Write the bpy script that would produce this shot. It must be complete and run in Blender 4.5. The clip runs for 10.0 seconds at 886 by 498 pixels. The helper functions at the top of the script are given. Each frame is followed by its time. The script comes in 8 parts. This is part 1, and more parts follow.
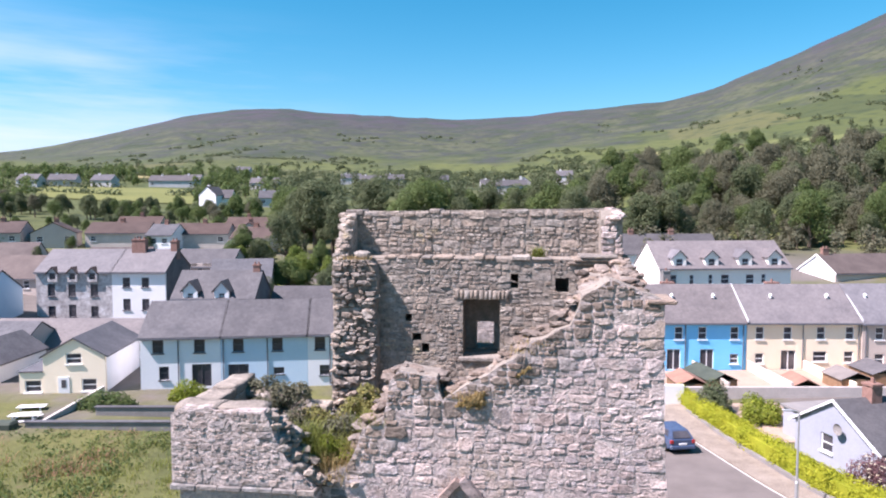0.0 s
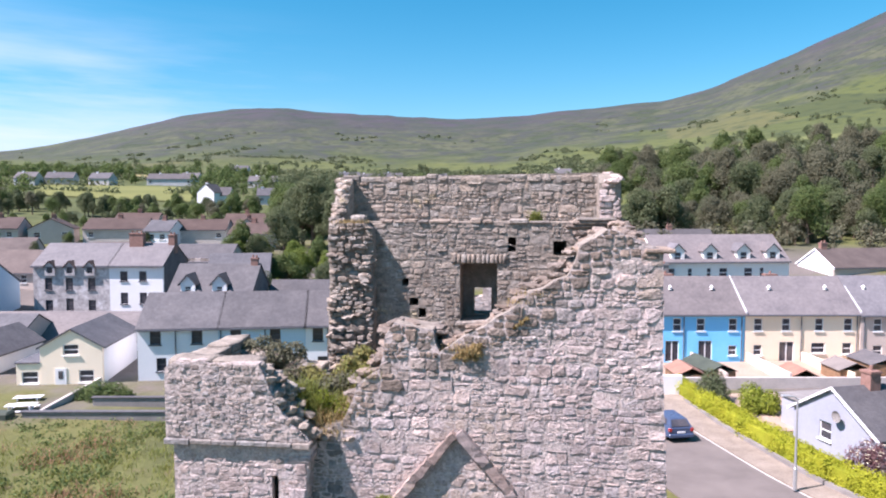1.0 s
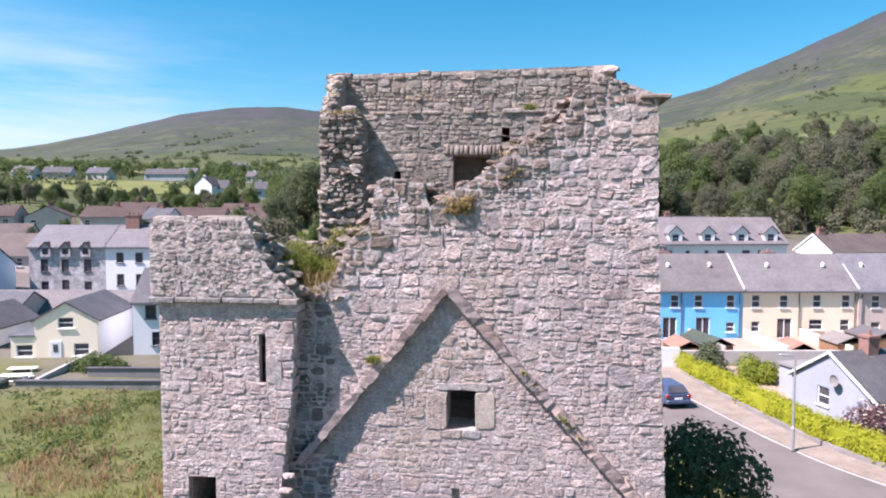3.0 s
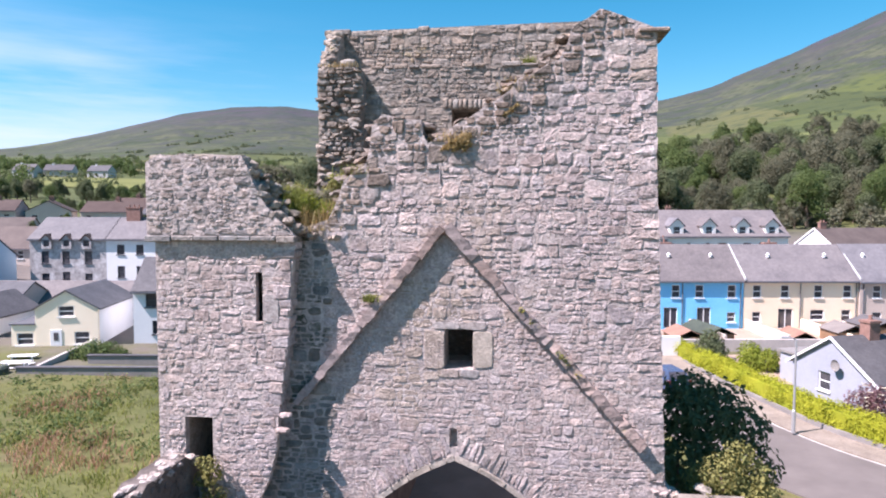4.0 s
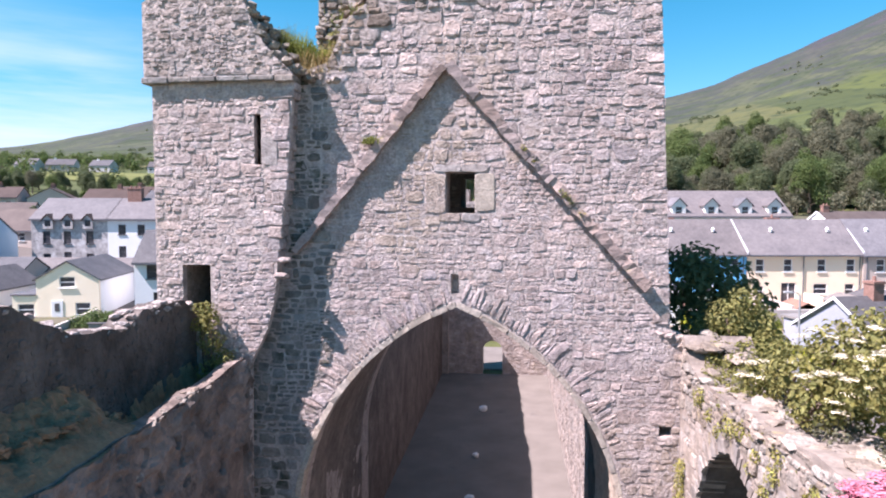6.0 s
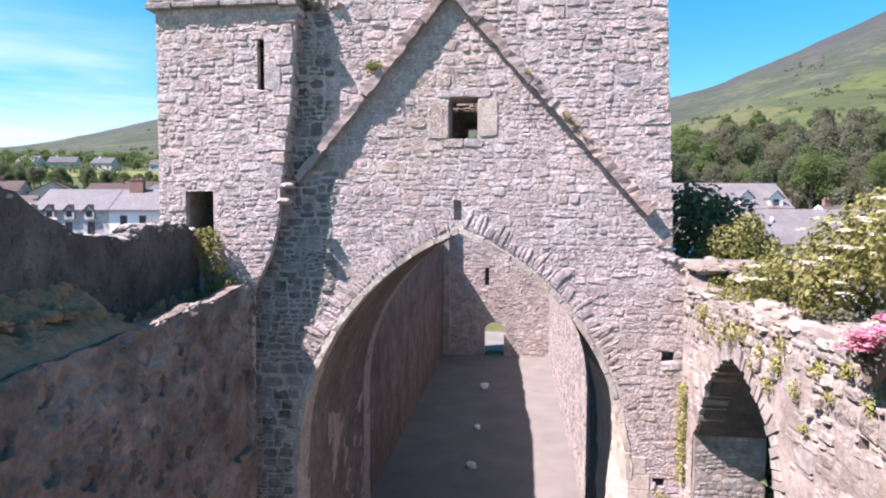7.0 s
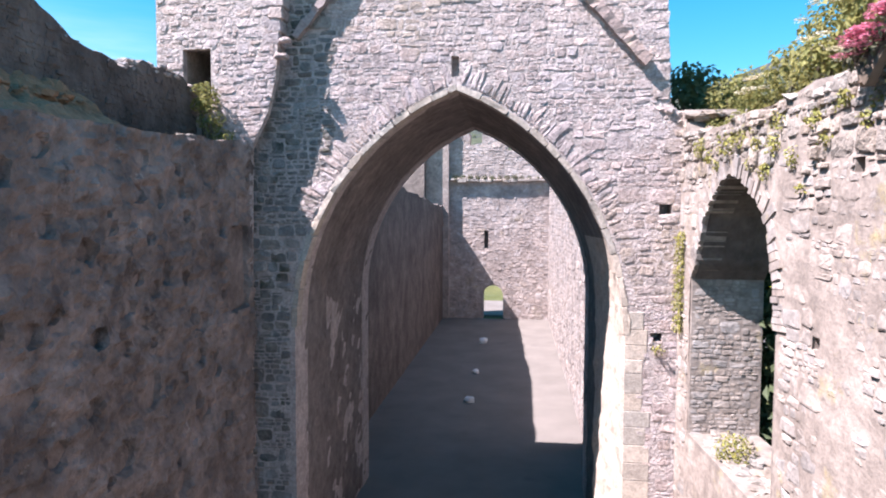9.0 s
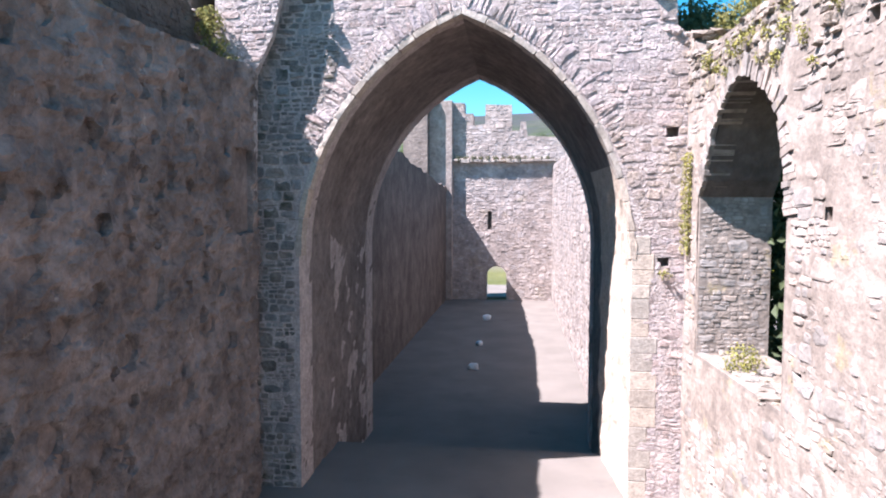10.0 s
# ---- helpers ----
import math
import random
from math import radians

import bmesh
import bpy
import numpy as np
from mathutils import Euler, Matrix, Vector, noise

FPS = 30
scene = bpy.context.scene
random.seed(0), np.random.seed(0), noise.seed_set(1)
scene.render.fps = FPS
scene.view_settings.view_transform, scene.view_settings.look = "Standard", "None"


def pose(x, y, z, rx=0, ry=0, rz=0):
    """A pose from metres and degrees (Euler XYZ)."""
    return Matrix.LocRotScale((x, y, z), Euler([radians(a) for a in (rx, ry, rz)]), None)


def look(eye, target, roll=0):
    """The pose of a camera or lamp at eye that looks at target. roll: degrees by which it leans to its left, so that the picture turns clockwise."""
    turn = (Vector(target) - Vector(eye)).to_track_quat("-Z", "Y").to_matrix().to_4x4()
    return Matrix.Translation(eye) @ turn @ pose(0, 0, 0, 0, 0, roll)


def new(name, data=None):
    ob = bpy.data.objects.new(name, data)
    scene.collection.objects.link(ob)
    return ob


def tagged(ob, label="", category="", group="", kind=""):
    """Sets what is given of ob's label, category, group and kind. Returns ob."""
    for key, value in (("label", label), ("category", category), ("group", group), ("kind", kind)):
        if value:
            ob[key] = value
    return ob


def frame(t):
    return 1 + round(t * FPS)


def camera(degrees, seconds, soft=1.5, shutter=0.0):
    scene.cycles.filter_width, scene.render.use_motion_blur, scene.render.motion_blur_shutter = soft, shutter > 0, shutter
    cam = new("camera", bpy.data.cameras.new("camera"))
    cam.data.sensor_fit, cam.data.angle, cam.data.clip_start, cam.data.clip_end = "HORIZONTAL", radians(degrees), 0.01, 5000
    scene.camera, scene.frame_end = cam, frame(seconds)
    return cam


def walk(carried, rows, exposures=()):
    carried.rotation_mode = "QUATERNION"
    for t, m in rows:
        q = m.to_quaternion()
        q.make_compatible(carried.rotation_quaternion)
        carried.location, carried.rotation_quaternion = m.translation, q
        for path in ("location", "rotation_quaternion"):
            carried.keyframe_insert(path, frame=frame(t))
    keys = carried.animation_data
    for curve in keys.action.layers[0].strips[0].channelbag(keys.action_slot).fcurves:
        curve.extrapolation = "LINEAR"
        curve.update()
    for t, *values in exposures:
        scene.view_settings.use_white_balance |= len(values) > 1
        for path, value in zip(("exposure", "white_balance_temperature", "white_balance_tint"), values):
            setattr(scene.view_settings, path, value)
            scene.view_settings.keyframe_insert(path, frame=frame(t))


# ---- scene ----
cam = camera(67.0, 10.0, soft=2.0)
METRES, EYE, TILT, LEAN, TURN = 10.8, 16.05, -3.6, 0.0, 6.7
ROWS = [
    (0.0, 0.0, 0.0, 0.0, 0.0, 0.0, -0.0),
    (0.5, 0.0005, 0.0049, -0.025, -0.05, -0.0, -0.0),
    (1.0, 0.0028, 0.0096, -0.0699, -0.13, -0.02, 0.03),
    (1.5, 0.0059, 0.0165, -0.1277, -0.19, -0.02, 0.04),
    (2.0, 0.0087, 0.0239, -0.182, -0.22, -0.02, 0.03),
    (3.5, 0.0165, 0.0321, -0.3208, -0.27, -0.01, -0.05),
    (4.0, 0.0187, 0.0344, -0.3641, -0.17, -0.01, -0.06),
    (4.5, 0.019, 0.0379, -0.4079, -0.1, -0.02, -0.07),
    (5.0, 0.0194, 0.0426, -0.4608, -0.05, -0.03, -0.04),
    (5.5, 0.0202, 0.0474, -0.5234, -0.06, -0.07, 0.0),
    (7.0, 0.0172, 0.05, -0.6884, 0.06, 0.02, -0.15),
    (7.5, 0.0185, 0.0511, -0.7354, -0.01, 0.02, -0.16),
    (8.0, 0.02, 0.0514, -0.7862, -0.05, 0.06, -0.15),
    (8.5, 0.0202, 0.051, -0.8383, -0.07, 0.07, -0.17),
    (9.0, 0.0209, 0.0514, -0.8909, 0.04, 0.08, -0.18),
    (9.5, 0.0197, 0.0545, -0.9423, 0.16, 0.12, -0.15),
    (10.0, 0.0175, 0.0585, -0.9965, 0.26, 0.14, -0.16),
]
walk(cam, [(t, pose(0, 0, EYE, TILT, LEAN, TURN) @ pose(METRES * x, METRES * y, METRES * z, 90 + pitch, roll, yaw)) for t, x, y, z, yaw, pitch, roll in ROWS],
     exposures=[(0.0, 1.29, 6500, 30), (1.5, 1.29, 6500, 30), (3.5, 1.28, 6500, 30), (5.0, 1.31, 6500, 30), (6.5, 1.48, 6500, 30), (7.5, 1.64, 6450, 27), (9.0, 1.76, 6300, 25), (10.0, 1.89, 6200, 23)])

# ---- light: high sun from the left, a little behind the camera ----
SUN_TRAVEL = Vector((1.0, 0.5, -1.5)).normalized()
sun_data = bpy.data.lights.new("sun", "SUN")
sun_data.energy, sun_data.angle, sun_data.color = 4.8, radians(0.53), (1.0, 0.965, 0.93)
sun = new("sun", sun_data)
sun.matrix_world = look((0, 0, 60), Vector((0, 0, 60)) + SUN_TRAVEL)

world = bpy.data.worlds.new("sky")
scene.world = world
world.use_nodes = True
wn, wl = world.node_tree.nodes, world.node_tree.links
wn.clear()
w_out = wn.new("ShaderNodeOutputWorld")
w_bg = wn.new("ShaderNodeBackground")
w_bg.inputs["Strength"].default_value = 0.0635
sky = wn.new("ShaderNodeTexSky")
sky.sky_type, sky.sun_disc = "NISHITA", False
sky.sun_elevation, sky.sun_rotation = radians(53), radians(243)
sky.air_density, sky.dust_density, sky.ozone_density = 1.0, 0.5, 4.0
# thin cirrus: a noise stretched along the wind, thickest low in the south
w_co = wn.new("ShaderNodeTexCoord")
w_map = wn.new("ShaderNodeMapping")
w_map.inputs["Rotation"].default_value = (0.0, radians(14), radians(6.7))
w_map.inputs["Scale"].default_value = (1.6, 1.6, 13.0)
w_noise = wn.new("ShaderNodeTexNoise")
w_noise.inputs["Scale"].default_value, w_noise.inputs["Detail"].default_value = 1.6, 6.0
w_noise.inputs["Roughness"].default_value = 0.55
w_ramp = wn.new("ShaderNodeMapRange")
w_ramp.inputs["From Min"].default_value, w_ramp.inputs["From Max"].default_value = 0.38, 0.78
w_sep = wn.new("ShaderNodeSeparateXYZ")
w_side = wn.new("ShaderNodeMapRange")          # more cloud towards -x
w_side.inputs["From Min"].default_value, w_side.inputs["From Max"].default_value = -0.22, -0.55
w_low = wn.new("ShaderNodeMapRange")           # and low down
w_low.inputs["From Min"].default_value, w_low.inputs["From Max"].default_value = 0.27, 0.14
w_m1, w_m2 = wn.new("ShaderNodeMath"), wn.new("ShaderNodeMath")
w_m1.operation = w_m2.operation = "MULTIPLY"
w_mix = wn.new("ShaderNodeMixRGB")
w_mix.inputs["Color2"].default_value = (5.5, 6.8, 8.4, 1)
wl.new(w_co.outputs["Generated"], w_map.inputs["Vector"])
wl.new(w_map.outputs["Vector"], w_noise.inputs["Vector"])
wl.new(w_noise.outputs["Fac"], w_ramp.inputs["Value"])
wl.new(w_co.outputs["Generated"], w_sep.inputs["Vector"])
wl.new(w_sep.outputs["X"], w_side.inputs["Value"])
wl.new(w_sep.outputs["Z"], w_low.inputs["Value"])
wl.new(w_ramp.outputs["Result"], w_m1.inputs[0])
wl.new(w_side.outputs["Result"], w_m1.inputs[1])
wl.new(w_m1.outputs["Value"], w_m2.inputs[0])
wl.new(w_low.outputs["Result"], w_m2.inputs[1])
wl.new(w_m2.outputs["Value"], w_mix.inputs["Fac"])
w_hsv = wn.new("ShaderNodeHueSaturation")
w_hsv.inputs["Hue"].default_value, w_hsv.inputs["Saturation"].default_value, w_hsv.inputs["Value"].default_value = 0.470, 1.42, 1.1
wl.new(sky.outputs["Color"], w_hsv.inputs["Color"])
wl.new(w_hsv.outputs["Color"], w_mix.inputs["Color1"])
wl.new(w_mix.outputs["Color"], w_bg.inputs["Color"])
wl.new(w_bg.outputs["Background"], w_out.inputs["Surface"])

# ---- materials ----
def surface(name, c1, c2, scale=4.0, rough=0.85, bump=0.3, fine=40.0, vary=0.0, metal=0.0, spots=None, spot_scale=1.2, spot_at=0.62, stretch=(1, 1, 1), spec=0.3, depth=0.02, local=False, mottle=0.0, flecks=None, grit=0.35):
    """Two colours mixed by a coarse noise, a fine grain, an own shade for each piece (vary), stains of a third colour (spots)."""
    m = bpy.data.materials.new(name)
    m.use_nodes = True
    n, l = m.node_tree.nodes, m.node_tree.links
    p = n["Principled BSDF"]
    p.inputs["Roughness"].default_value, p.inputs["Metallic"].default_value = rough, metal
    p.inputs["Specular IOR Level"].default_value = spec
    co = n.new("ShaderNodeTexCoord") if local else n.new("ShaderNodeNewGeometry")
    mp = n.new("ShaderNodeMapping")
    mp.inputs["Scale"].default_value = stretch
    l.new(co.outputs["Object" if local else "Position"], mp.inputs["Vector"])

    def tex(s, detail=4.0, r=0.6):
        t = n.new("ShaderNodeTexNoise")
        t.inputs["Scale"].default_value, t.inputs["Detail"].default_value, t.inputs["Roughness"].default_value = s, detail, r
        l.new(mp.outputs["Vector"], t.inputs["Vector"])
        return t

    def ranged(socket, a, b, lo, hi):
        r = n.new("ShaderNodeMapRange")
        for key, v in (("From Min", a), ("From Max", b), ("To Min", lo), ("To Max", hi)):
            r.inputs[key].default_value = v
        l.new(socket, r.inputs["Value"])
        return r.outputs["Result"]

    def mix(kind, fac, a, b):
        x = n.new("ShaderNodeMixRGB")
        x.blend_type = kind
        for key, v in (("Fac", fac), ("Color1", a), ("Color2", b)):
            if isinstance(v, (float, int)):
                x.inputs[key].default_value = v if key == "Fac" else (v, v, v, 1)
            elif isinstance(v, tuple):
                x.inputs[key].default_value = (*v, 1)
            else:
                l.new(v, x.inputs[key])
        return x.outputs["Color"]

    coarse, grain = tex(scale), tex(fine, 3.0, 0.65)
    col = mix("MIX", ranged(coarse.outputs["Fac"], 0.32, 0.68, 0, 1), c1, c2)
    if vary:
        geo, info = n.new("ShaderNodeNewGeometry"), n.new("ShaderNodeObjectInfo")
        add = n.new("ShaderNodeMath")
        add.operation = "ADD"
        l.new(geo.outputs["Random Per Island"], add.inputs[0])
        l.new(info.outputs["Random"], add.inputs[1])
        fr = n.new("ShaderNodeMath")
        fr.operation = "FRACT"
        l.new(add.outputs["Value"], fr.inputs[0])
        hue = n.new("ShaderNodeMath")
        hue.operation = "MULTIPLY"
        hue.inputs[1].default_value = 7.31
        l.new(fr.outputs["Value"], hue.inputs[0])
        fr2 = n.new("ShaderNodeMath")
        fr2.operation = "FRACT"
        l.new(hue.outputs["Value"], fr2.inputs[0])
        warm = mix("MIX", fr2.outputs["Value"], (1.13, 0.96, 0.86), (0.91, 0.98, 1.10))
        col = mix("MULTIPLY", vary, col, warm)
        hsv = n.new("ShaderNodeHueSaturation")
        l.new(col, hsv.inputs["Color"])
        l.new(ranged(fr.outputs["Value"], 0, 1, 1 - 0.55 * vary, 1 + 0.45 * vary), hsv.inputs["Value"])
        col = hsv.outputs["Color"]
    if spots:
        col = mix("MIX", ranged(tex(spot_scale, 6.0, 0.7).outputs["Fac"], spot_at, spot_at + 0.1, 0, 0.85), col, spots)
    if flecks:
        col = mix("MIX", ranged(tex(flecks[1], 5.0, 0.75).outputs["Fac"], flecks[2], flecks[2] + 0.06, 0, 0.8), col, flecks[0])
    if mottle:
        col = mix("OVERLAY", mottle, col, ranged(tex(fine * 0.3, 4.0, 0.7).outputs["Fac"], 0.3, 0.7, 0.2, 0.8))
    col = mix("OVERLAY", grit, col, ranged(grain.outputs["Fac"], 0.25, 0.75, 0.25, 0.75))
    l.new(col, p.inputs["Base Color"])
    if bump:
        b = n.new("ShaderNodeBump")
        b.inputs["Strength"].default_value, b.inputs["Distance"].default_value = bump, depth
        l.new(grain.outputs["Fac"], b.inputs["Height"])
        l.new(b.outputs["Normal"], p.inputs["Normal"])
    return m


def foliage(name, c1, c2, passing=0.42, vary=0.6):
    """Leaves: each with its own shade, a little light passing through."""
    m = surface(name, c1, c2, 0.8, 0.6, 0.0, 9.0, vary, spec=0.2)
    n, l = m.node_tree.nodes, m.node_tree.links
    p, out = n["Principled BSDF"], n["Material Output"]
    t, mixer = n.new("ShaderNodeBsdfTranslucent"), n.new("ShaderNodeMixShader")
    mixer.inputs["Fac"].default_value = passing
    l.new(p.inputs["Base Color"].links[0].from_socket, t.inputs["Color"])
    l.new(p.outputs["BSDF"], mixer.inputs[1])
    l.new(t.outputs["BSDF"], mixer.inputs[2])
    l.new(mixer.outputs["Shader"], out.inputs["Surface"])
    return m


M_STONE = surface("rubble_stone", (0.360, 0.301, 0.290), (0.468, 0.395, 0.366), 0.8, 0.92, 0.8, 26, 0.36, spots=(0.355, 0.288, 0.235), spot_scale=0.42, spot_at=0.55, depth=0.03, mottle=0.6, flecks=((0.20, 0.17, 0.165), 7.0, 0.61), grit=0.75)
# dark stone, for a moss stain and for stretches painted as shade
M_STAIN_SHADE = surface("moss_and_shade_dark_stone", (0.16, 0.15, 0.14), (0.29, 0.27, 0.25), 2.6, 0.95, 0.9, 24, 0.5, spots=(0.06, 0.065, 0.045), spot_scale=2.0, spot_at=0.56, depth=0.03, mottle=0.5)
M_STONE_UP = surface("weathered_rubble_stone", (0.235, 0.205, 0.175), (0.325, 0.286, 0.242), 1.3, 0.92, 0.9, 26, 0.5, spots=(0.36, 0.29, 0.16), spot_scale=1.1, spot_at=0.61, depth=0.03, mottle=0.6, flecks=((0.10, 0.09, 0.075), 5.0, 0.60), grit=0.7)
M_CREST = surface("lichen_browned_wall_head", (0.175, 0.144, 0.12), (0.265, 0.22, 0.184), 1.6, 0.95, 0.9, 26, 0.45, spots=(0.33, 0.26, 0.13), spot_scale=1.6, spot_at=0.62, depth=0.03, mottle=0.6, flecks=((0.10, 0.085, 0.07), 6.0, 0.60), grit=0.7)
M_STONE_GREY = surface("lime_skinned_rubble", (0.285, 0.25, 0.232), (0.385, 0.342, 0.315), 1.1, 0.93, 0.9, 26, 0.4, spots=(0.22, 0.19, 0.165), spot_scale=1.3, spot_at=0.58, depth=0.03, mottle=0.6, flecks=((0.15, 0.13, 0.12), 6.0, 0.61), grit=0.75)
M_MORTAR = surface("lime_mortar", (0.375, 0.319, 0.300), (0.47, 0.402, 0.374), 1.4, 0.95, 1.0, 20, depth=0.04, mottle=0.5, grit=0.6)
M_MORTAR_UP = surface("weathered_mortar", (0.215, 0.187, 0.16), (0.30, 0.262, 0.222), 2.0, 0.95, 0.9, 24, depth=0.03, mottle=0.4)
# darker counterpart of the lime-washed render: the left wall's shade is in it
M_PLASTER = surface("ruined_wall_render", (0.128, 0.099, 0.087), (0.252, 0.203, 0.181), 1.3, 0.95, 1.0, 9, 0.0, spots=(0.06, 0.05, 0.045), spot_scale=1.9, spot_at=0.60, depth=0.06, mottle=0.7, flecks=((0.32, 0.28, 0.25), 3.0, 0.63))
M_LIME = surface("lime_washed_rubble", (0.25, 0.219, 0.193), (0.36, 0.32, 0.286), 1.2, 0.95, 0.28, 16, 0.38, spots=(0.34, 0.275, 0.15), spot_scale=1.6, spot_at=0.60, depth=0.05, mottle=0.4, flecks=((0.17, 0.14, 0.12), 4.0, 0.62))
# darker copy of the wall render, with shade put into the colour
M_SHADE_RENDER = surface("shade_dark_render", (0.075, 0.063, 0.058), (0.15, 0.127, 0.116), 1.3, 0.95, 0.9, 9, spots=(0.20, 0.17, 0.155), spot_scale=1.6, spot_at=0.66, depth=0.06, mottle=0.5, stretch=(1, 1, 0.8))
M_EARTH = surface("earth_and_rubble_fill", (0.25, 0.145, 0.088), (0.335, 0.20, 0.122), 1.6, 0.95, 1.0, 12, spots=(0.13, 0.085, 0.055), spot_scale=2.2, depth=0.05, mottle=0.5)
M_NAVE = surface("nave_render", (0.22, 0.19, 0.175), (0.33, 0.287, 0.262), 1.0, 0.95, 0.9, 8, 0.3, spots=(0.15, 0.135, 0.13), spot_scale=1.3, spot_at=0.60, depth=0.05, mottle=0.4)
M_GABLE = surface("pale_gable_render", (0.31, 0.268, 0.25), (0.43, 0.375, 0.348), 0.8, 0.95, 0.9, 8, 0.3, spots=(0.36, 0.30, 0.24), spot_scale=0.9, spot_at=0.58, depth=0.05, mottle=0.5, flecks=((0.19, 0.165, 0.15), 2.6, 0.62))
M_DRESSED = surface("dressed_limestone", (0.33, 0.292, 0.274), (0.42, 0.374, 0.348), 2.4, 0.9, 0.6, 30, 0.25, mottle=0.5, grit=0.6)
M_SAND = surface("sandstone_quoin", (0.39, 0.34, 0.288), (0.47, 0.412, 0.348), 2.4, 0.88, 0.5, 30, 0.3, mottle=0.4, grit=0.5)
M_DRIP = surface("drip_stone", (0.27, 0.215, 0.195), (0.37, 0.30, 0.275), 3.0, 0.9, 0.8, 24, 0.45, spots=(0.35, 0.30, 0.12), spot_scale=2.5)
M_GRAVEL = surface("gravel_floor", (0.160, 0.142, 0.127), (0.208, 0.184, 0.166), 0.7, 0.95, 0.5, 60, spots=(0.115, 0.105, 0.10), spot_scale=0.5)
M_TARMAC = surface("tarmac", (0.135, 0.118, 0.110), (0.175, 0.153, 0.142), 0.5, 0.9, 0.3, 50, spots=(0.16, 0.145, 0.145), spot_scale=0.35)
M_PAVE = surface("concrete_pavement", (0.17, 0.15, 0.14), (0.22, 0.195, 0.18), 0.8, 0.9, 0.3, 40)
M_LINE = surface("worn_road_paint", (0.40, 0.38, 0.35), (0.52, 0.50, 0.47), 2.0, 0.8, 0.2, 40)
M_SLATE = surface("slate_roof", (0.078, 0.079, 0.086), (0.110, 0.109, 0.115), 0.5, 0.75, 0.3, 9, 0.35, spec=0.25, mottle=0.3)
M_SLATE_PALE = surface("weathered_grey_slate", (0.128, 0.12, 0.125), (0.17, 0.158, 0.16), 0.5, 0.65, 0.3, 9, 0.35, spec=0.4, mottle=0.3)
M_SLATE_BROWN = surface("concrete_tile_roof", (0.082, 0.066, 0.062), (0.118, 0.096, 0.088), 0.5, 0.8, 0.3, 9, 0.3)
M_TILE_DARK = surface("dark_brown_tile_roof", (0.066, 0.047, 0.042), (0.096, 0.070, 0.062), 0.5, 0.85, 0.3, 9, 0.4)
M_WHITE = surface("white_painted_render", (0.72, 0.72, 0.73), (0.80, 0.80, 0.80), 0.4, 0.8, 0.15, 20)
M_WARMWHITE = surface("warm_white_render", (0.80, 0.755, 0.70), (0.86, 0.815, 0.76), 0.4, 0.8, 0.15, 20)
M_PALE = surface("pale_blue_render", (0.70, 0.72, 0.75), (0.77, 0.79, 0.81), 0.4, 0.8, 0.15, 20)
M_BUNGALOW = surface("pale_lilac_render", (0.30, 0.32, 0.385), (0.35, 0.37, 0.43), 0.4, 0.8, 0.15, 20)
M_BLUE = surface("sky_blue_render", (0.15, 0.54, 0.88), (0.19, 0.59, 0.91), 0.4, 0.75, 0.15, 20)
M_MIDBLUE = surface("light_blue_render", (0.44, 0.60, 0.72), (0.50, 0.65, 0.76), 0.4, 0.75, 0.15, 20)
M_CREAM = surface("cream_render", (0.86, 0.70, 0.52), (0.90, 0.75, 0.58), 0.4, 0.8, 0.15, 20)
M_IVORY = surface("ivory_render", (0.90, 0.77, 0.59), (0.93, 0.81, 0.64), 0.4, 0.8, 0.15, 20)
M_TAN = surface("tan_gravel_verge", (0.20, 0.165, 0.135), (0.29, 0.245, 0.205), 0.9, 0.95, 0.5, 30, mottle=0.4)
M_BUFF = surface("buff_render", (0.46, 0.39, 0.35), (0.54, 0.46, 0.41), 0.4, 0.8, 0.15, 20)
M_HOUSESTONE = surface("grey_stone_facade", (0.32, 0.30, 0.30), (0.46, 0.435, 0.43), 1.2, 0.9, 0.5, 8, spots=(0.60, 0.59, 0.60), spot_scale=0.55, spot_at=0.54, mottle=0.4)
M_DASH = surface("grey_brown_pebble_dash", (0.42, 0.38, 0.36), (0.52, 0.47, 0.44), 0.6, 0.95, 0.4, 12)
M_GLASS = surface("window_glass", (0.035, 0.038, 0.05), (0.085, 0.08, 0.09), 0.7, 0.12, 0.0, 9, spec=0.4)
M_FARWALL = surface("dull_white_render", (0.42, 0.42, 0.43), (0.52, 0.52, 0.53), 0.4, 0.85, 0.15, 20)
M_YARD = surface("tan_paved_yard", (0.30, 0.225, 0.175), (0.38, 0.29, 0.23), 0.7, 0.9, 0.4, 30, mottle=0.3)
# dark grey for the side and back walls of two pale houses
M_GABLEDARK = surface("dark_grey_gable_wall", (0.105, 0.10, 0.105), (0.15, 0.142, 0.145), 0.7, 0.9, 0.3, 15, mottle=0.4)
M_FRAME = surface("white_window_frame", (0.76, 0.76, 0.76), (0.80, 0.80, 0.80), 2, 0.5, 0.0, 9)
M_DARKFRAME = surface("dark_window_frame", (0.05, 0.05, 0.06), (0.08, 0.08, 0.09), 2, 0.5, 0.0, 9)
M_BRICK = surface("chimney_brick", (0.22, 0.125, 0.10), (0.29, 0.17, 0.14), 3, 0.9, 0.4, 12)
M_PIPE = surface("grey_downpipe", (0.10, 0.11, 0.13), (0.13, 0.14, 0.16), 2, 0.5, 0.0, 9)
M_STEEL = surface("galvanised_steel", (0.42, 0.43, 0.44), (0.50, 0.51, 0.52), 3, 0.5, 0.1, 30, metal=0.6)
M_CONCRETE = surface("concrete_block", (0.19, 0.18, 0.175), (0.26, 0.245, 0.235), 0.8, 0.9, 0.4, 25)
